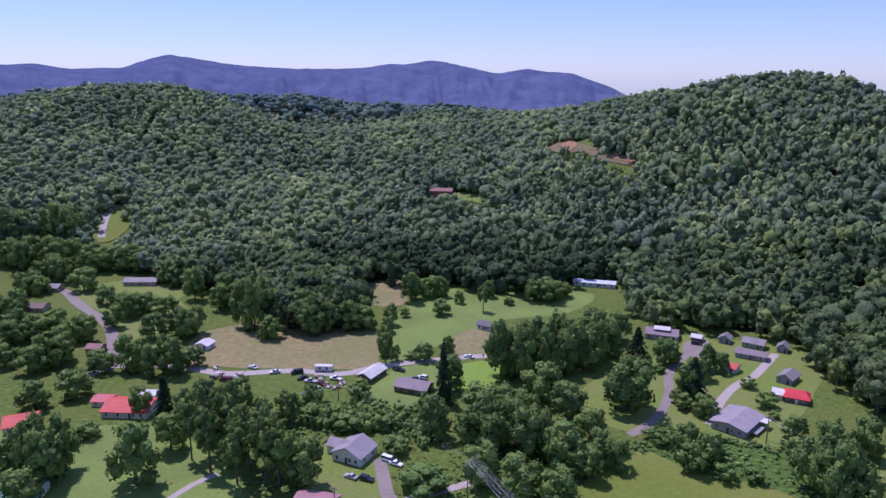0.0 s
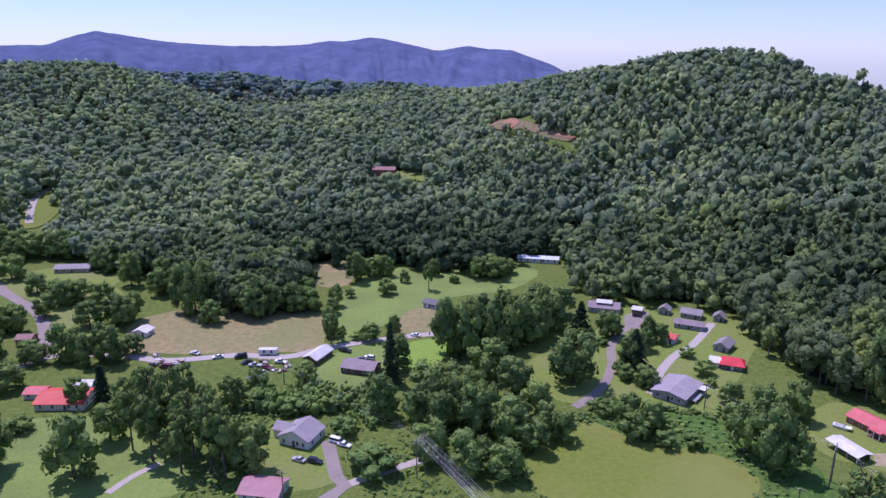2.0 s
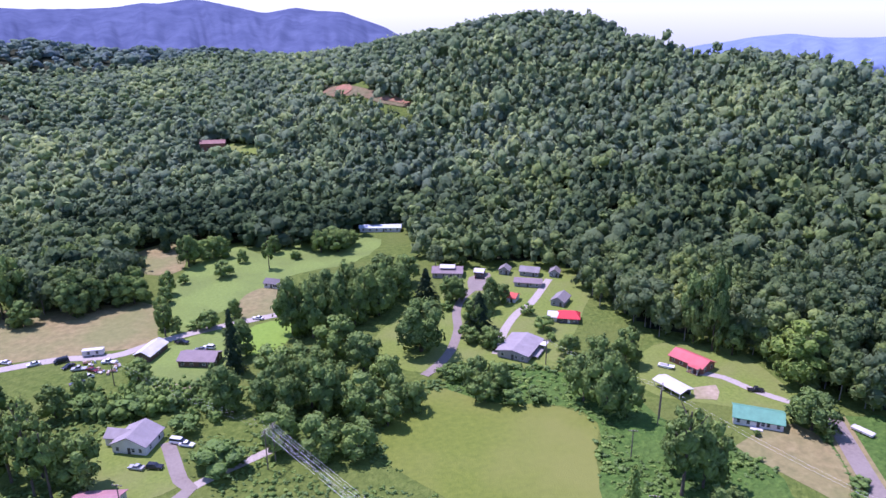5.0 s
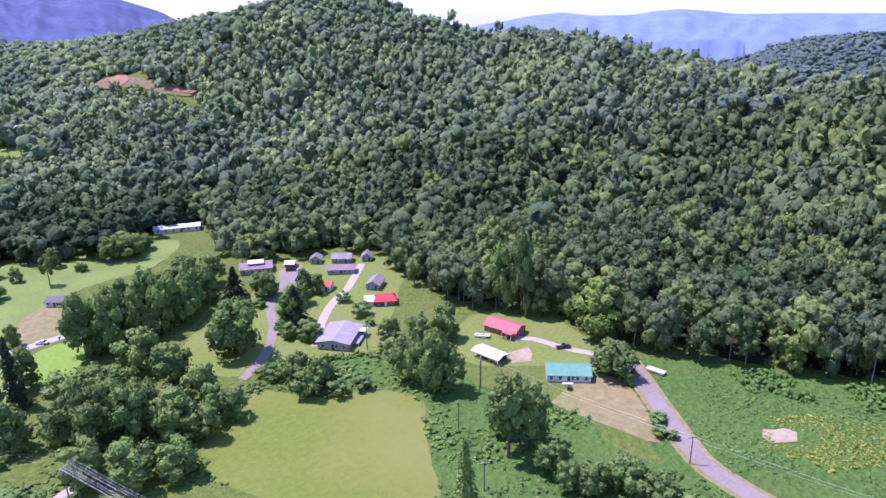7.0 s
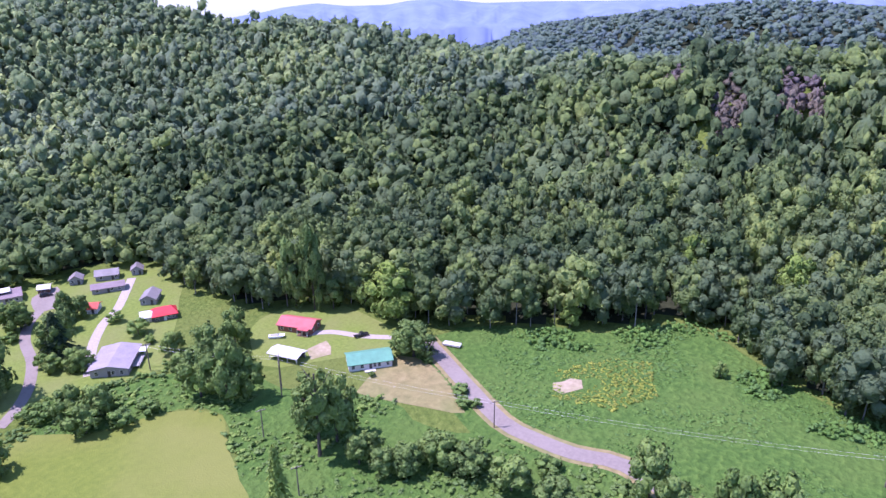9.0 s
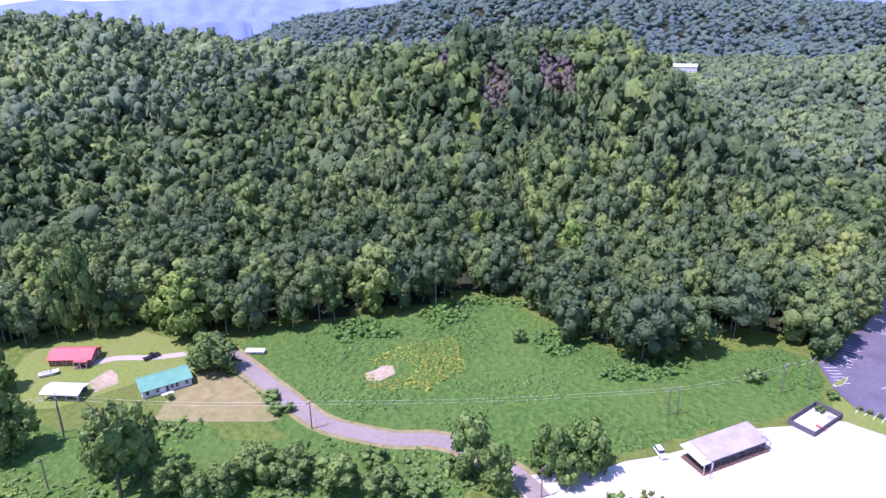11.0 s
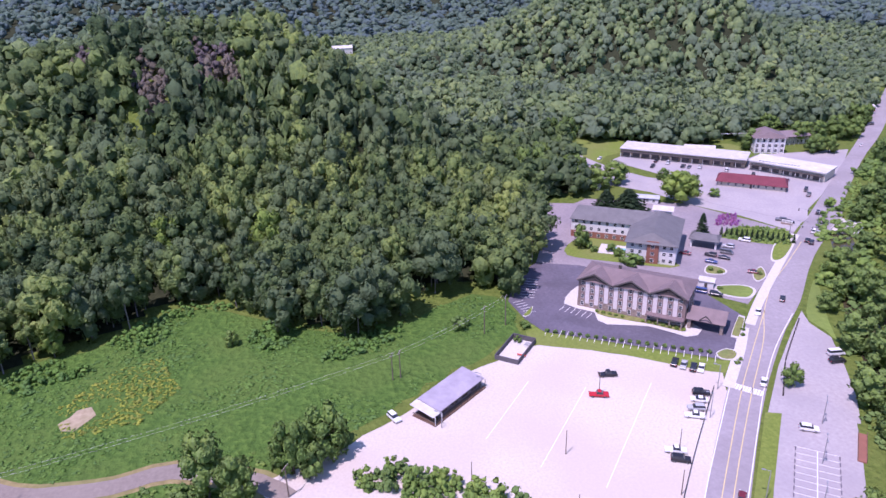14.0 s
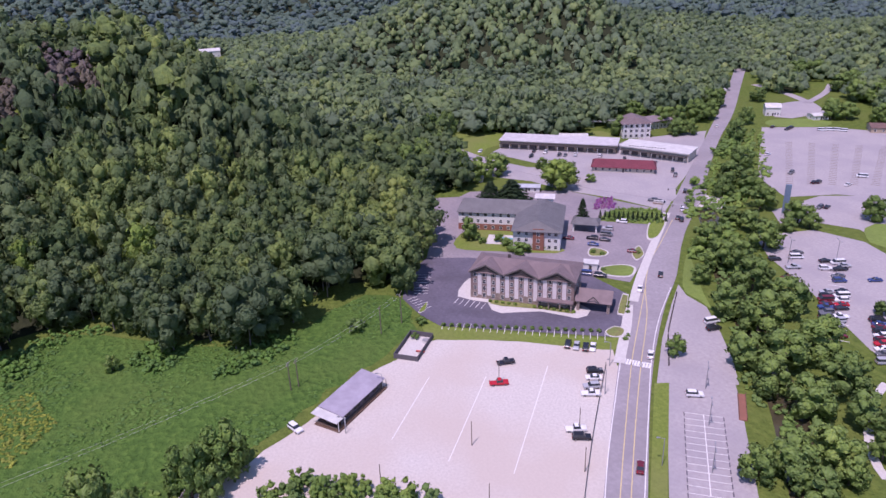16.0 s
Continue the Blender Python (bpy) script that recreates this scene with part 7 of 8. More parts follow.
bm.to_mesh(_wheel)
bm.free()
_wheel.materials.append(TYRE)
bm = bmesh.new()
tube(bm, (0, -0.13, 0), (0, 0.13, 0), 0.2, 0.2, 8)
_rim = bpy.data.meshes.new("rim")
bm.to_mesh(_rim)
bm.free()
_rim.materials.append(RIM)
SHAPE = dict(  # length, width, lower outline, cabin outline
    sedan=(4.7, 1.8, [(-2.35, 0.35), (2.3, 0.3), (2.35, 0.65), (2.2, 0.8), (1.0, 0.95), (-1.5, 0.98), (-2.3, 0.95)], [(1.05, 0.93), (0.35, 1.42), (-0.9, 1.45), (-1.65, 0.96)]),
    suv=(4.8, 1.9, [(-2.4, 0.4), (2.35, 0.35), (2.4, 0.8), (2.25, 1.0), (1.0, 1.1), (-2.35, 1.1)], [(1.05, 1.08), (0.45, 1.7), (-2.0, 1.74), (-2.35, 1.1)]),
    van=(5.2, 1.95, [(-2.6, 0.4), (2.55, 0.35), (2.6, 0.85), (2.2, 1.1), (-2.55, 1.15)], [(2.1, 1.1), (1.3, 1.9), (-2.45, 1.95), (-2.57, 1.13)]),
    pickup=(5.5, 1.95, [(-2.75, 0.45), (2.7, 0.4), (2.75, 0.85), (2.5, 1.05), (1.2, 1.12), (-0.75, 1.12), (-0.76, 0.75), (-2.6, 0.75), (-2.62, 1.1), (-2.75, 1.1)], [(1.25, 1.1), (0.7, 1.78), (-0.45, 1.8), (-0.72, 1.1)]))
_cars = {}


def side_prism(outline, w, taper=1.0):
    """A side outline (forward, up) given width; the top is narrower."""
    bm = bmesh.new()
    zmin, zmax = min(p[1] for p in outline), max(p[1] for p in outline)
    def half(z):
        return w / 2 * (1 - (1 - taper) * (z - zmin) / (zmax - zmin))
    a = [bm.verts.new((x, -half(z), z)) for x, z in outline]
    b = [bm.verts.new((x, half(z), z)) for x, z in outline]
    n = len(outline)
    bm.faces.new(a)
    bm.faces.new(b[::-1])
    for i in range(n):
        j = (i + 1) % n
        bm.faces.new((a[j], a[i], b[i], b[j]))
    bmesh.ops.recalc_face_normals(bm, faces=bm.faces)
    bmesh.ops.bevel(bm, geom=[e for e in bm.edges if e.calc_length() > 0.6], offset=0.06, segments=1, affect="EDGES")
    return bm


def car(kind, colour, x, y, yaw, label, group=""):
    key = (kind, colour)
    m = pose(x, y, height(x, y) + 0.07, 0, 0, yaw)
    if key in _cars:
        ob = copy_thing(_cars[key], m)
    else:
        L, w, low, cab = SHAPE[kind]
        ob = thing(kind if kind != "sedan" else "car", m, label, "car")
        part("body", side_prism(low, w, 0.96), PAINT[colour], ob)
        g = part("cabin", side_prism(cab, w * 0.94, 0.8), GLASS, ob, "dark glass cabin")
        (x0, z0), (x1, z1) = cab[1], cab[2]
        part("roof", boxes((x1 + 0.06, -w * 0.38, z0 - 0.02, x0 - 0.06, w * 0.38, z1 + 0.035)), PAINT[colour], g)
        for sx in (-L * 0.31, L * 0.31):
            for sy in (-w * 0.45, w * 0.45):
                wh = shared("wheel", _wheel, ob, pose(sx, sy, 0.3))
                shared("rim", _rim, wh, Matrix.Identity(4))
        for sy in (-w * 0.36, w * 0.36):
            part("headlight", boxes((L / 2 - 0.12, sy - 0.17, 0.62, L / 2 + 0.02, sy + 0.17, 0.78)), LAMP_CLEAR, ob)
            part("taillight", boxes((-L / 2 - 0.02, sy - 0.14, 0.7, -L / 2 + 0.1, sy + 0.14, 0.92)), LAMP_RED, ob)
        _cars[key] = ob
    tagged(ob, label, "car", group)
    return ob


NAMES = dict(sedan="car", suv="sport utility car", van="van", pickup="pickup truck")


def row(places, kinds, colours, yaw, where, group="", spread=4):
    rng = random.Random(len(places) * 7 + int(yaw))
    for i, (x, y) in enumerate(places):
        k, c = kinds[i % len(kinds)], colours[i % len(colours)]
        word = "dark red" if c == "wine" else c
        car(k, c, x, y, yaw + rng.uniform(-spread, spread) + (180 if rng.random() < 0.4 else 0), f"{word} {NAMES[k]} parked {where}", group)


LOTW = "on the gravel lot"
car("pickup", "black", 146.6, -35.2, -100, "black pickup truck parked " + LOTW)
car("pickup", "red", 137.6, -28.7, -108, "bright red pickup truck parked " + LOTW)
row([(147.9, -57.1), (146.0, -59.0), (144.1, -61.1), (143.2, -63.1)], ("suv", "sedan", "suv", "sedan"), ("black", "silver", "black", "white"), -38, LOTW, "cars at the lot's end")
row([(131.8, -56.5), (129.0, -54.4), (125.6, -51.6), (122.7, -49.5)], ("suv", "sedan", "suv", "pickup"), ("black", "white", "silver", "white"), -112, LOTW, "cars by the lot fence")
car("pickup", "white", 110.9, -37.7, -112, "white pickup truck parked " + LOTW)
car("suv", "black", 107.5, -37.3, -115, "black sport utility car parked " + LOTW)
car("suv", "white", 140.4, 28.7, 205, "white car parked beside the market shed")
for _c in (("sedan", "wine", 92.3, -44.0, -38, "dark red car driving on the highway"), ("sedan", "white", 132.5, -76.4, -40, "white car on the highway by the crosswalk"), ("sedan", "white", 170.3, -99.5, 142, "white car on the highway"), ("sedan", "black", 176.9, -113.3, -40, "black car on the highway"), ("suv", "black", 249.0, -181.8, -42, "dark car at the junction"), ("suv", "grey", 388.4, -328.2, -42, "grey car far along the highway"), ("sedan", "white", 344.8, -283.2, -42, "white car far along the highway"), ("suv", "white", 110.9, -74.8, -118, "white sport utility car in the river lot"), ("van", "white", 141.2, -106.3, -95, "white van parked by the river trees"), ("suv", "black", 137.4, -103.8, -95, "black car parked by the river trees")):
    car(*_c)
row([(221.4, -155.9), (218.9, -156.0), (227.1, -165.3), (229.6, -164.8)], ("sedan", "suv"), ("black", "black", "silver", "white"), -42, "in the queue at the lights", "cars waiting at the junction")
row([(222.1, -101.0), (217.6, -109.7), (211.9, -106.6), (223.8, -121.2), (218.4, -117.1), (213.9, -113.4), (228.2, -131.4), (198.9, -116.7), (185.5, -92.9), (189.4, -88.8), (232.8, -119.0), (245.3, -160.3), (242.2, -162.2)], ("sedan", "suv", "sedan", "suv", "van"), ("wine", "black", "blue", "silver", "grey", "black", "white"), -130, "at the inn", "cars at the inn")
row([(347.4, -151.3), (342.1, -156.0), (333.6, -160.6), (331.4, -163.1), (320.6, -179.7), (309.2, -188.3), (295.8, -199.3), (279.0, -197.7), (272.2, -194.2), (362.5, -123.2), (338.3, -144.7), (329.4, -168.6)], ("sedan", "suv", "pickup"), ("black", "silver", "black", "grey", "white"), -40, "outside the shops", "cars at the shops")
row([(169.8, -160.2), (171.0, -172.6), (167.7, -168.8), (161.4, -160.9), (155.3, -152.3), (151.9, -149.1), (160.5, -175.7), (157.3, -178.4), (152.9, -174.4), (149.0, -169.2), (155.6, -170.4), (141.4, -155.5), (137.3, -150.6), (133.1, -146.4), (139.6, -160.2), (134.7, -154.7), (130.6, -150.1), (128.2, -141.1), (126.6, -145.0), (122.9, -139.6), (117.7, -134.7)], ("suv", "sedan", "van", "pickup", "sedan"), ("black", "grey", "white", "silver", "wine", "blue", "black", "white"), -112, "in the town lot", "cars in the town lot")
row([(154.5, -178.5), (146.0, -166.5), (139.0, -152.8), (135.0, -148.4), (137.0, -157.4), (132.4, -152.2), (130.6, -143.6), (124.8, -142.4), (141.1, -177.9), (120.1, -153.6), (116.5, -150.3), (112.3, -146.2), (109.0, -142.2), (105.0, -137.9), (101.6, -134.4), (118.0, -152.0), (114.4, -148.2), (110.6, -144.2), (107.0, -140.0)], ("sedan", "suv", "suv", "sedan", "van"), ("silver", "blue", "black", "wine", "white", "red", "grey"), -112, "in the town lot", "cars in the town lot")
row([(326.1, -311.4), (317.7, -315.1), (280.2, -263.1), (248.6, -248.3), (232.0, -246.0), (231.2, -248.1), (221.9, -257.1), (204.4, -220.1), (203.2, -223.2), (319.4, -320.1)], ("sedan", "suv"), ("black", "black", "white", "grey"), -70, "in the big lot", "cars in the big lot")
row([(306.0, -331.1), (304.2, -335.7), (302.1, -338.5), (298.9, -340.9), (228.4, -274.0)], ("van",), ("white",), -130, "in the big lot", "white vans in the big lot")
row([(151.2, 191.1), (1.3, 316.4), (108.4, 325.0), (-45.6, 223.3), (-40.7, 221.6), (-33.9, 232.3), (-31.6, 229.9), (-29.8, 303.9), (-23.3, 294.7), (-20.2, 295.3)], ("pickup", "sedan", "suv", "sedan", "suv", "van", "sedan"), ("black", "white", "black", "silver", "black", "white", "white", "black", "grey", "white"), -30, "beside a village house")
row([(-91.6, 310.6), (-106.2, 300.0), (-100.4, 298.2), (-81.6, 305.2), (-69.4, 298.4), (-65.6, 294.9), (-62.6, 286.1), (-65.6, 283.3), (-61.0, 292.1), (-55.7, 296.7), (-72.3, 304.0)], ("sedan", "pickup", "van", "sedan"), ("white", "grey", "wine", "white", "black", "silver"), 10, "among the farm clutter", "old cars at the farm", 60)


def scrap_pile(x, y, seed):
    """Old boards, a drum and a crate in a heap."""
    rng = random.Random(seed)
    t = thing("scrap_pile", pose(x, y, height(x, y), 0, 0, rng.uniform(0, 360)), "heap of old boards, drums and crates by the farm lane", "scrap pile", "scrap heaps at the farm")
    for k in range(3):
        part("board", boxes((-1.6, -0.5, 0, 1.6, 0.5, 0.09)), WALLS[("grey", "white", "brown")[k]], t).matrix_basis = pose(rng.uniform(-1.2, 1.2), rng.uniform(-1.2, 1.2), 0.25 + 0.22 * k, rng.uniform(-14, 14), rng.uniform(-14, 14), rng.uniform(0, 180))
    bm = bmesh.new()
    tube(bm, (0, 0, 0), (0, 0, 0.9), 0.32, 0.32, 10)
    part("drum", bm, ROOFS["galvanised"], t).matrix_basis = pose(1.9, 0.4, 0)
    part("crate", boxes((-0.6, -0.5, 0, 0.6, 0.5, 0.9)), WALLS["tan"], t).matrix_basis = pose(-1.9, 0.6, 0, 0, 0, 25)
    return t


for _i, (_x, _y) in enumerate(((-58.5, 291.0), (-54.0, 288.5), (-62.5, 299.0), (-52.5, 293.5), (-104.0, 305.0), (-97.0, 302.5), (-107.5, 311.0))):
    scrap_pile(_x, _y, _i)
# camper trailers and a boat
for _p, _y, _l, _t in (((162.8, 159.2), -78, 6.5, "small white flat trailer by the lane"), ((-61.4, 306.0), -7, 7.5, "white camper trailer beside the farm lane")):
    _h = thing("trailer", pose(_p[0], _p[1], height(*_p) + 0.05, 0, 0, _y), _t, "trailer")
    part("body", boxes((-_l / 2, -1.2, 0.5, _l / 2, 1.2, 2.5 if _l > 7 else 1.0)), WALLS["white"], _h)
    part("roof", boxes((-_l / 2 - 0.05, -1.25, 2.5 if _l > 7 else 1.0, _l / 2 + 0.05, 1.25, 2.6 if _l > 7 else 1.08)), ROOFS["white metal"], _h)
    part("drawbar", boxes((_l / 2, -0.08, 0.45, _l / 2 + 1.2, 0.08, 0.55)), FRAME_DARK, _h)
    for _s in (-1.15, 1.15):
        shared("wheel", _wheel, _h, pose(0, _s, 0.3))
    if _l > 7:
        window(_h, -1.5, -1.2, 1.7, 0)
        window(_h, 1.5, -1.2, 1.7, 0)
_h = thing("boat", pose(133.8, 216.6, 0.6, 0, 0, -50), "white motor boat on a trailer in the yard", "boat")
part("hull", side_prism([(-2.8, 0.5), (-2.8, -0.2), (1.2, -0.3), (3.0, 0.6)], 2.1, 1.0), PAINT["white"], _h)
part("cockpit", boxes((-2.2, -0.7, 0.45, 0.8, 0.7, 0.56)), WALLS["grey"], _h)
part("windscreen", boxes((0.7, -0.75, 0.5, 0.85, 0.75, 1.0)), GLASS, _h)
for _s in (-0.9, 0.9):
    shared("wheel", _wheel, _h, pose(-0.5, _s, -0.3))

# ---- poles, lamps and wires ----
POLE_WOOD = surface("weathered pole timber", [(0.3, (0.12, 0.09, 0.07)), (0.7, (0.24, 0.19, 0.15))], 4.0, 0.9)
STEEL = plain("galvanised steel", (0.4, 0.4, 0.42), 0.5, 0.6)


def utility_pole(x, y, h, yaw=0, arms=1, label="weathered wooden utility pole with a crossarm"):
    t = thing("utility_pole", pose(x, y, height(x, y), 0, 0, yaw), label, "pole", "utility poles")
    bm = bmesh.new()
    tube(bm, (0, 0, -0.5), (0, 0, h), 0.2, 0.13, 8)
    part("pole", bm, POLE_WOOD, t)
    for k in range(arms):
        a = part("crossarm", boxes((-1.4, -0.08, h - 0.5 - 0.9 * k, 1.4, 0.08, h - 0.32 - 0.9 * k)), POLE_WOOD, t)
        for s in (-1.2, -0.4, 0.4, 1.2):
            bm = bmesh.new()
            tube(bm, (s, 0, h - 0.32 - 0.9 * k), (s, 0, h - 0.08 - 0.9 * k), 0.07, 0.05, 6)
            part("insulator", bm, FRAME_WHITE, a)
    return t


def lamp_pole(x, y, h, yaw=0, heads=0, label="thin grey lot light pole"):
    t = thing("light_pole", pose(x, y, 0, 0, 0, yaw), label, "lamp post", "light poles")
    bm = bmesh.new()
    tube(bm, (0, 0, -0.3), (0, 0, h), 0.13, 0.09, 8)
    part("pole", bm, STEEL if heads else POLE_WOOD, t)
    for k in range(heads):
        s = (-1) ** k
        bm = bmesh.new()
        tube(bm, (0, 0, h - 0.1), (s * 1.5, 0, h + 0.15), 0.06, 0.05, 6)
        arm = part("arm", bm, STEEL, t)
        part("lamp_head", boxes((s * 1.5 - 0.4, -0.16, h + 0.05, s * 1.5 + 0.4, 0.16, h + 0.22)), STEEL, arm)
    return t


for _x, _y in ((116.3, -11.1), (138.4, -29.1), (110.5, -38.5), (96.8, -31.7), (94.7, -6.0), (110.4, 14.3)):
    lamp_pole(_x, _y, 7.2, label="thin wooden light pole on the gravel lot")
for _x, _y in ((149.1, 2.3), (133.7, 16.9)):
    lamp_pole(_x, _y, 5.0, 60, 1, "light pole beside the market shed")
for _x, _y in ((112.5, -79.9), (99.0, -69.6), (84.6, -58.4)):
    lamp_pole(_x, _y, 7.5, -37, 2, "two-headed steel lamp post in the river lot")
for _x, _y in ((165.6, -162.6), (157.0, -176.9)):
    lamp_pole(_x, _y, 10.0, -20, 2, "tall pale two-headed lamp post in the town lot")
for _x, _y in ((91.3, -49.4), (133.0, -62.3), (121.4, -53.2)):
    lamp_pole(_x, _y, 8.0, 60, 1, "steel street lamp beside the highway")
for _x, _y, _hh in ((159.3, 26.5, 9), (179.4, -6.4, 10), (183.4, -14.7, 11), (128.3, 122.5, 9), (88.1, 174.5, 10), (160.1, 24.1, 9), (116.5, 56.6, 9), (94.3, 235.2, 10), (-53.3, 278.0, 9), (-49.1, 204.4, 9), (76.4, 149.4, 9), (95.7, 237.6, 9)):
    utility_pole(_x, _y, _hh, -30)
for _x, _y in ((397.2, -164.2), (378.0, -178.1), (367.8, -192.5), (359.3, -219.8)):
    utility_pole(_x, _y, 10, 30, 1, "wooden utility pole on the bank behind the shops")
for _x, _y in ((-9.4, 210.5), (108.3, 188.0)):
    for _s in (-1.3, 1.3):
        utility_pole(_x + _s, _y + _s, 13, 45, 2, "tall wooden power line pole, one of a pair")
WIRE = plain("bare wire", (0.8, 0.8, 0.8), 0.5)


def wires(points, offsets, label, sag=2.0, r=0.013):
    cu = bpy.data.curves.new("power_line", "CURVE")
    cu.dimensions, cu.bevel_depth, cu.bevel_resolution = "3D", r, 0
    for off in offsets:
        for (ax, ay, az), (bx, by, bz) in zip(points, points[1:]):
            d = Vector((bx - ax, by - ay, 0)).normalized()
            sp = cu.splines.new("POLY")
            sp.points.add(14)
            for i, p in enumerate(sp.points):
                t = i / 14
                p.co = (ax + (bx - ax) * t - d.y * off, ay + (by - ay) * t + d.x * off, az + (bz - az) * t - sag * 4 * t * (1 - t), 1)
    cu.materials.append(WIRE)
    return tagged(new("power_line", cu), label, "power line", kind="stuff")


wires([(-53.3, 278.0, 9), (-9.4, 210.5, 12.8)], (-1.2, 0.0, 1.2), "thin wires from the farm to the power line pole", 1.2, 0.008)
wires([(-9.4, 210.5, 12.8), (30.0, 112.0, 12.5), (55.0, 40.0, 12)], (-2.0, -1.2, -0.5, 0.5, 1.2, 2.0), "bundle of sagging power line wires", 1.2, 0.022)
wires([(-9.4, 210.5, 11.8), (30.0, 112.0, 11.5), (55.0, 40.0, 11)], (-1.2, 0.0, 1.2), "lower set of power line wires", 1.4, 0.018)
wires([(94.3, 235.2, 9.6), (108.3, 188.0, 12.6), (128.3, 122.5, 8.6), (159.3, 26.5, 8.6), (183.4, -14.7, 10.6)], (-0.8, 0.8), "thin overhead wires along the lane", 1.2, 0.018)

wires([(397.2, -164.2, 9.6), (378.0, -178.1, 9.6), (367.8, -192.5, 9.6), (359.3, -219.8, 9.6)], (-0.8, 0.0, 0.8), "thin wires along the bank behind the shops", 0.8, 0.03)

# ---- hotel surrounds and lot edges ----
MAGENTA = foliage("magenta blossom", [(0.1, (0.28, 0.1, 0.24)), (0.9, (0.42, 0.17, 0.36))])


def island(pts, label, mat=MULCH):
    """A kerbed bed: concrete rim and planting inside it."""
    cx, cy = sum(p[0] for p in pts) / len(pts), sum(p[1] for p in pts) / len(pts)
    t = thing("planting_island", pose(cx, cy, 0.0), label, "planter", "kerbed islands of the car parks")
    line = smooth_line([(x - cx, y - cy) for x, y in pts], 1.2, True)
    for nm, k, z, m in (("kerb", 1.0, 0.24, CONCRETE), ("bed", 0.86, 0.3, mat)):
        bm = bmesh.new()
        lo = [bm.verts.new((x * k, y * k, 0.0)) for x, y in line]
        hi = [bm.verts.new((x * k, y * k, z)) for x, y in line]
        bm.faces.new(hi)
        for i in range(len(line)):
            j = (i + 1) % len(line)
            bm.faces.new((lo[i], lo[j], hi[j], hi[i]))
        bmesh.ops.recalc_face_normals(bm, faces=bm.faces)
        part(nm, bm, m, t)
    return t


for _p, _t, _m in ((ISLAND_A, "kerbed island with yellow shrubs at the car park mouth", MULCH), (ISLAND_B, "kerbed bed of mulch and shrubs beside the canopy", MULCH), (ISLAND_D, "kerbed grass corner of the car park", LAWN), (ISLAND_E, "kerbed island with pale shrubs in the inn car park", MULCH),
                   (ISLAND_F, "kerbed lawn island between the hotels", GREEN_LAWN), (ISLAND_G, "kerbed lawn beside the inn entrance", LAWN), (ISLAND_H, "kerbed island with small shrubs by the inn", MULCH)):
    island(_p, _t, _m)
area("lawn", HEDGE_BED, GREEN_LAWN, "clipped green bed before the inn hedge", lift=0.09)
area("lawn", TOWN_GREEN, GREEN_LAWN, "grass strip behind the big parking lot", lift=0.09)
area("lawn", GARDEN_R, GREEN_LAWN, "small lawn beside the pale lane", lift=0.12)
area("far_lot", FAR_LOT, ASPHALT_OLD, "small asphalt lot by the white house", lift=0.1, category="parking lot")
strip("lane", FAR_ROAD, 7.0, ASPHALT_OLD, "pale lane curving behind the parking lot", 0.12)
strip("lane", FAR_DRIVE, 5.0, ASPHALT_OLD, "pale drive climbing to the wooded hill", 0.4)
# clump of bushes at the gravel lot's near edge, and the blossom bed by the inn
stand("bushes", LOT_BUSH, 2.6, 4.6, SHAPES_MID, SHRUB, "clump of green bushes at the gravel lot's edge", 31, (1.2, 2.2))
BRUSH = [(-64, 264), (-40, 270), (-18, 263), (-12, 250), (-22, 240), (-32, 247), (-48, 251), (-62, 253)]
stand("bushes", BRUSH, 4.0, 6.0, SHAPES_MID, SHRUB, "thick brush behind the white house", 34, (1.5, 3.0))
stand("flower_bed", FLOWERS, 1.3, 2.2, BUSHES, MAGENTA, "bed of magenta blossom before the inn", 32, (0.1, 0.2))
stand("bushes", HEDGE_BED, 1.8, 2.6, BUSHES, SHRUB, "low green plants in the bed before the inn", 33, (0.5, 0.8))


def fence(pts, high, label, gap=3.0):
    """Posts with three thin rails along a line."""
    line = smooth_line(pts, gap)
    t = thing("wire_fence", pose(line[0][0], line[0][1], 0), label, "fence")
    x0, y0 = line[0]
    for i, (x, y) in enumerate(line):
        bm = bmesh.new()
        tube(bm, (x - x0, y - y0, -0.3), (x - x0, y - y0, high), 0.06, 0.06, 6)
        part("post", bm, FRAME_DARK, t)
    bm = bmesh.new()
    for a, b in zip(line, line[1:]):
        for z in (high - 0.08, high * 0.55, 0.3):
            tube(bm, (a[0] - x0, a[1] - y0, z), (b[0] - x0, b[1] - y0, z), 0.035, 0.035, 4)
    part("rails", bm, FRAME_DARK, t)
    return t


fence(FENCE_LOT, 1.3, "dark low post and rail fence along the gravel lot")
for _i, (_x, _y) in enumerate(smooth_line(BOLLARDS, 2.0)):
    _h = thing("bollard", pose(_x, _y, 0.08), "short black bollard beside the highway", "bollard", "bollards along the pull-off")
    bm = bmesh.new()
    tube(bm, (0, 0, -0.1), (0, 0, 0.95), 0.22, 0.19, 8)
    part("post", bm, FRAME_DARK, _h)
    bm = bmesh.new()
    tube(bm, (0, 0, 0.95), (0, 0, 1.08), 0.24, 0.12, 8)
    part("cap", bm, FRAME_DARK, _h)
_h = thing("utility_box", pose(193.5, -93.8, 0, 0, 0, -127), "small white equipment shelter beside the hotel", "shelter")
part("body", boxes((-2.6, -1.9, -0.2, 2.6, 1.9, 2.6)), WALLS["white"], _h)
part("roof", boxes((-2.9, -2.2, 2.6, 2.9, 2.2, 2.85)), ROOFS["white metal"], _h)
part("door", boxes((-0.5, -1.98, 0.0, 0.5, -1.88, 2.0)), FRAME_DARK, _h)
_h = thing("entrance_sign", pose(240.8, -160.1, 0, 0, 0, -135), "low white roadside sign on a stone base", "sign")
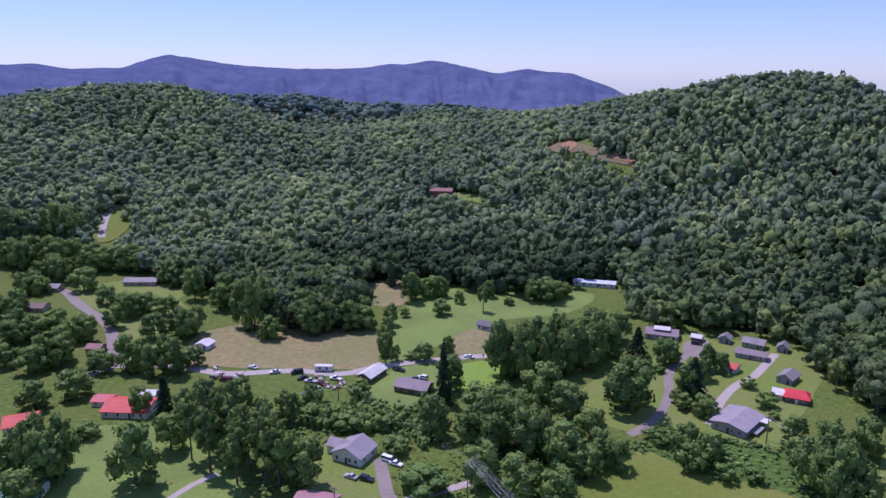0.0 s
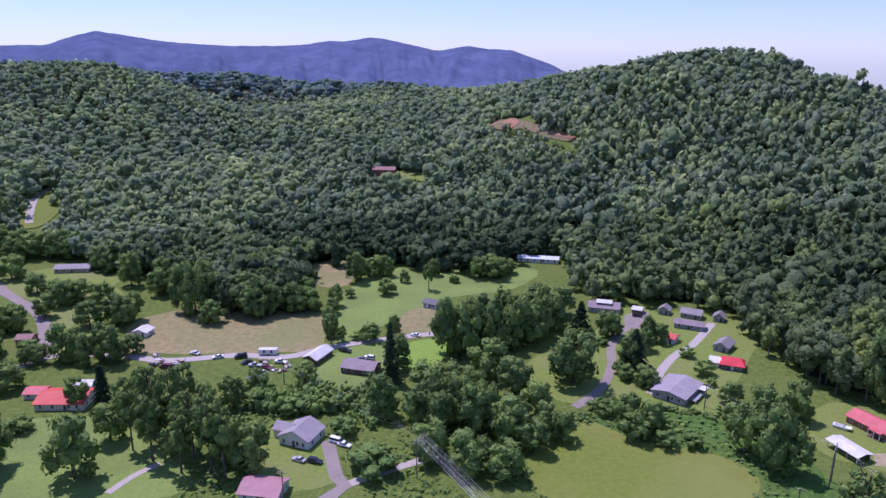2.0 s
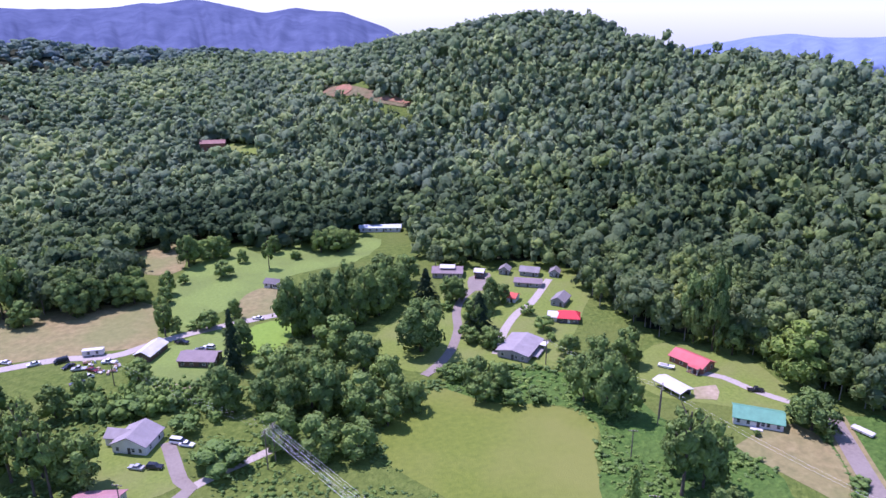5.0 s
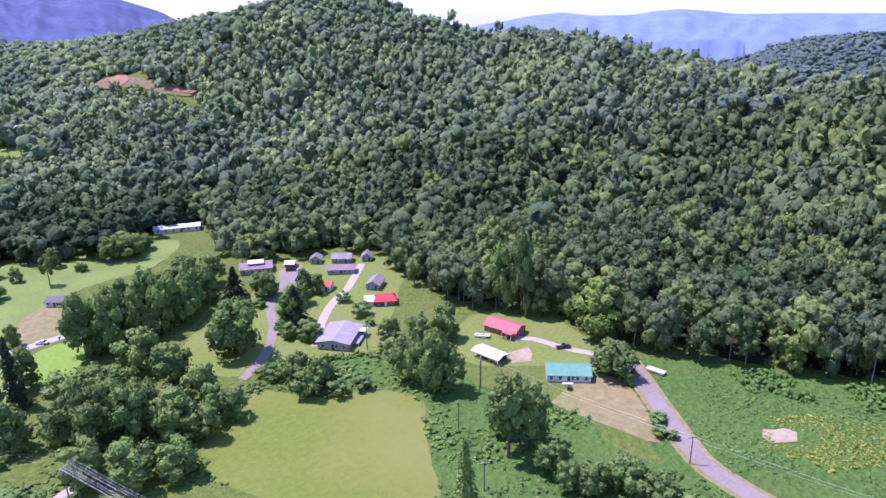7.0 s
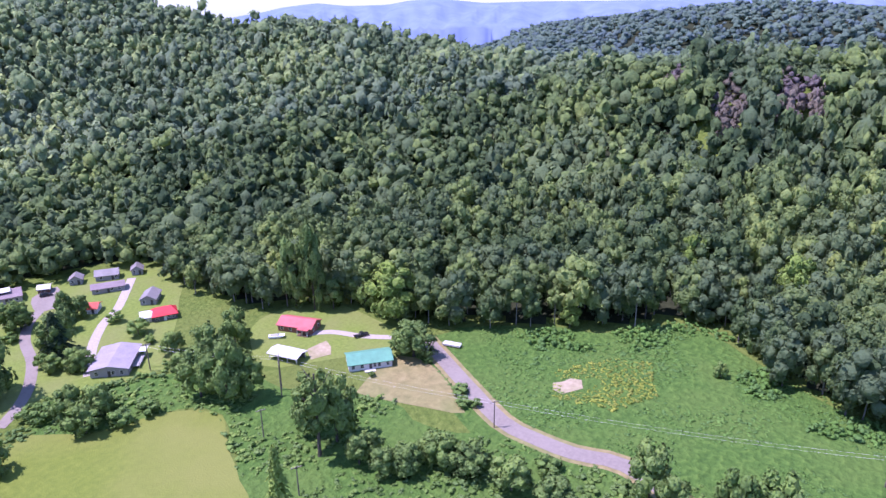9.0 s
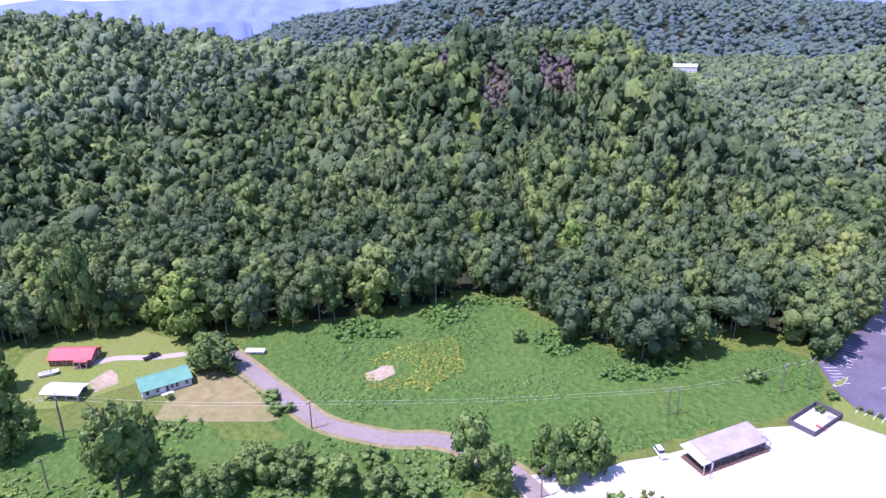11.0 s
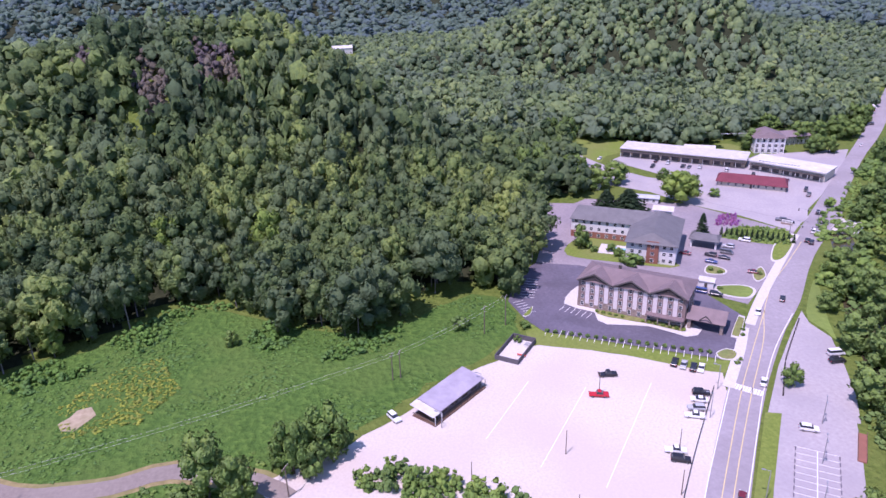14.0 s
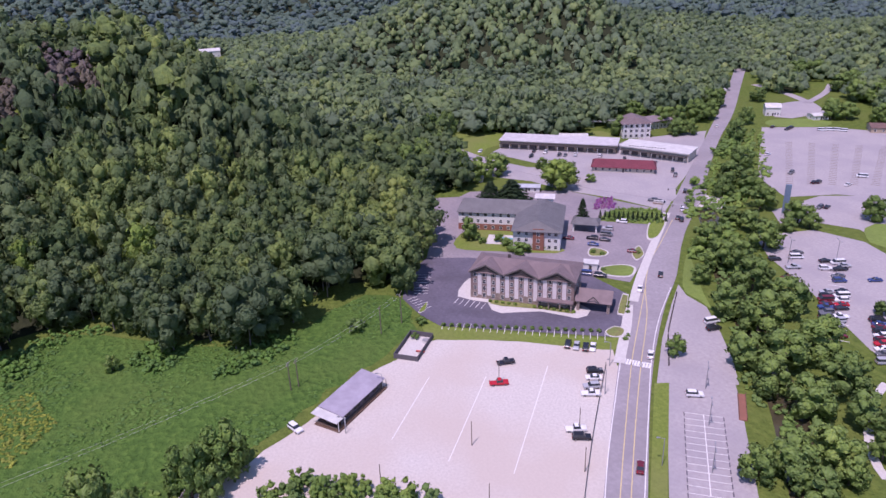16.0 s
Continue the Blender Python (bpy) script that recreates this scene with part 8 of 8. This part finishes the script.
part("base", boxes((-2.4, -0.5, -0.2, 2.4, 0.5, 0.8)), STONE, _h)
part("panel", boxes((-2.2, -0.2, 0.8, 2.2, 0.2, 2.0)), WALLS["white"], _h)
part("lettering", boxes(*[(-1.8 + 0.62 * k, -0.26, 1.2, -1.4 + 0.62 * k, -0.2, 1.6) for k in range(6)]), FRAME_DARK, _h, "dark bars of lettering")
for _x, _y, _w, _hh, _k in ((143.5, -75.0, 1.8, 1.6, "s"), (145.0, -77.0, 1.6, 1.4, "s"), (158.0, -86.0, 1.7, 1.3, "s"), (161.0, -88.0, 1.6, 1.4, "s"), (205.4, -102.5, 2.6, 2.0, "s"), (202.3, -104.5, 2.4, 1.8, "s"), (197.5, -118.0, 2.6, 1.6, "s"), (190.0, -97.0, 2.2, 1.5, "s")):
    plant(_k, _x, _y, _w, _hh, "small shrubs of the car park islands")
for _k in range(14):
    _f = _k / 13
    if _k not in (5, 6):
        plant("y", 184.5 + (165.4 - 184.5) * _f, -47.6 + (-69.6 + 47.6) * _f, 1.5, 1.1, "low yellow-green shrubs along the hotel front")
for _x, _y, _w, _hh in ((229.1, -75.6, 4.0, 3.2), (225.6, -77.6, 4.6, 3.8), (222.1, -79.7, 4.2, 3.0), (219.5, -83.0, 4.0, 3.2), (217.0, -87.5, 3.2, 2.2), (243.7, -66.5, 4.4, 6.0), (238.5, -66.0, 3.8, 4.5), (234.0, -66.8, 3.4, 3.2), (250.5, -67.5, 3.2, 4.0), (232.0, -73.5, 4.6, 4.4), (227.2, -74.2, 3.8, 3.6), (224.0, -76.0, 3.6, 3.0), (220.5, -85.5, 3.4, 2.6)):
    plant("s", _x, _y, _w, _hh, "garden shrubs round the inn pool")
plant("t", 345.0, 611.0, 7.5, 18.0)  # one tree stands clear of the crest
# traffic lights on their masts at the crossing
for _x, _y, _yaw in ((226.0, -150.5, -40), (236.5, -172.0, 140)):
    _h = thing("traffic_light", pose(_x, _y, 0, 0, 0, _yaw), "grey mast arm with dark traffic lights", "traffic light", "traffic lights at the junction")
    bm = bmesh.new()
    tube(bm, (0, 0, -0.3), (0, 0, 7.0), 0.16, 0.12, 8)
    part("pole", bm, STEEL, _h)
    bm = bmesh.new()
    tube(bm, (0, 0, 6.4), (0, -9.0, 6.8), 0.1, 0.07, 6)
    _a = part("arm", bm, STEEL, _h)
    for _q in (-4.5, -8.2):
        part("signal_head", boxes((-0.2, _q - 0.2, 5.6, 0.2, _q + 0.2, 6.6)), FRAME_DARK, _a)

# the pattern trees are done with
for _t in [t for row_ in PROTO.values() for t in row_]:
    for _o in (*_t.children_recursive, _t):
        bpy.data.objects.remove(_o)
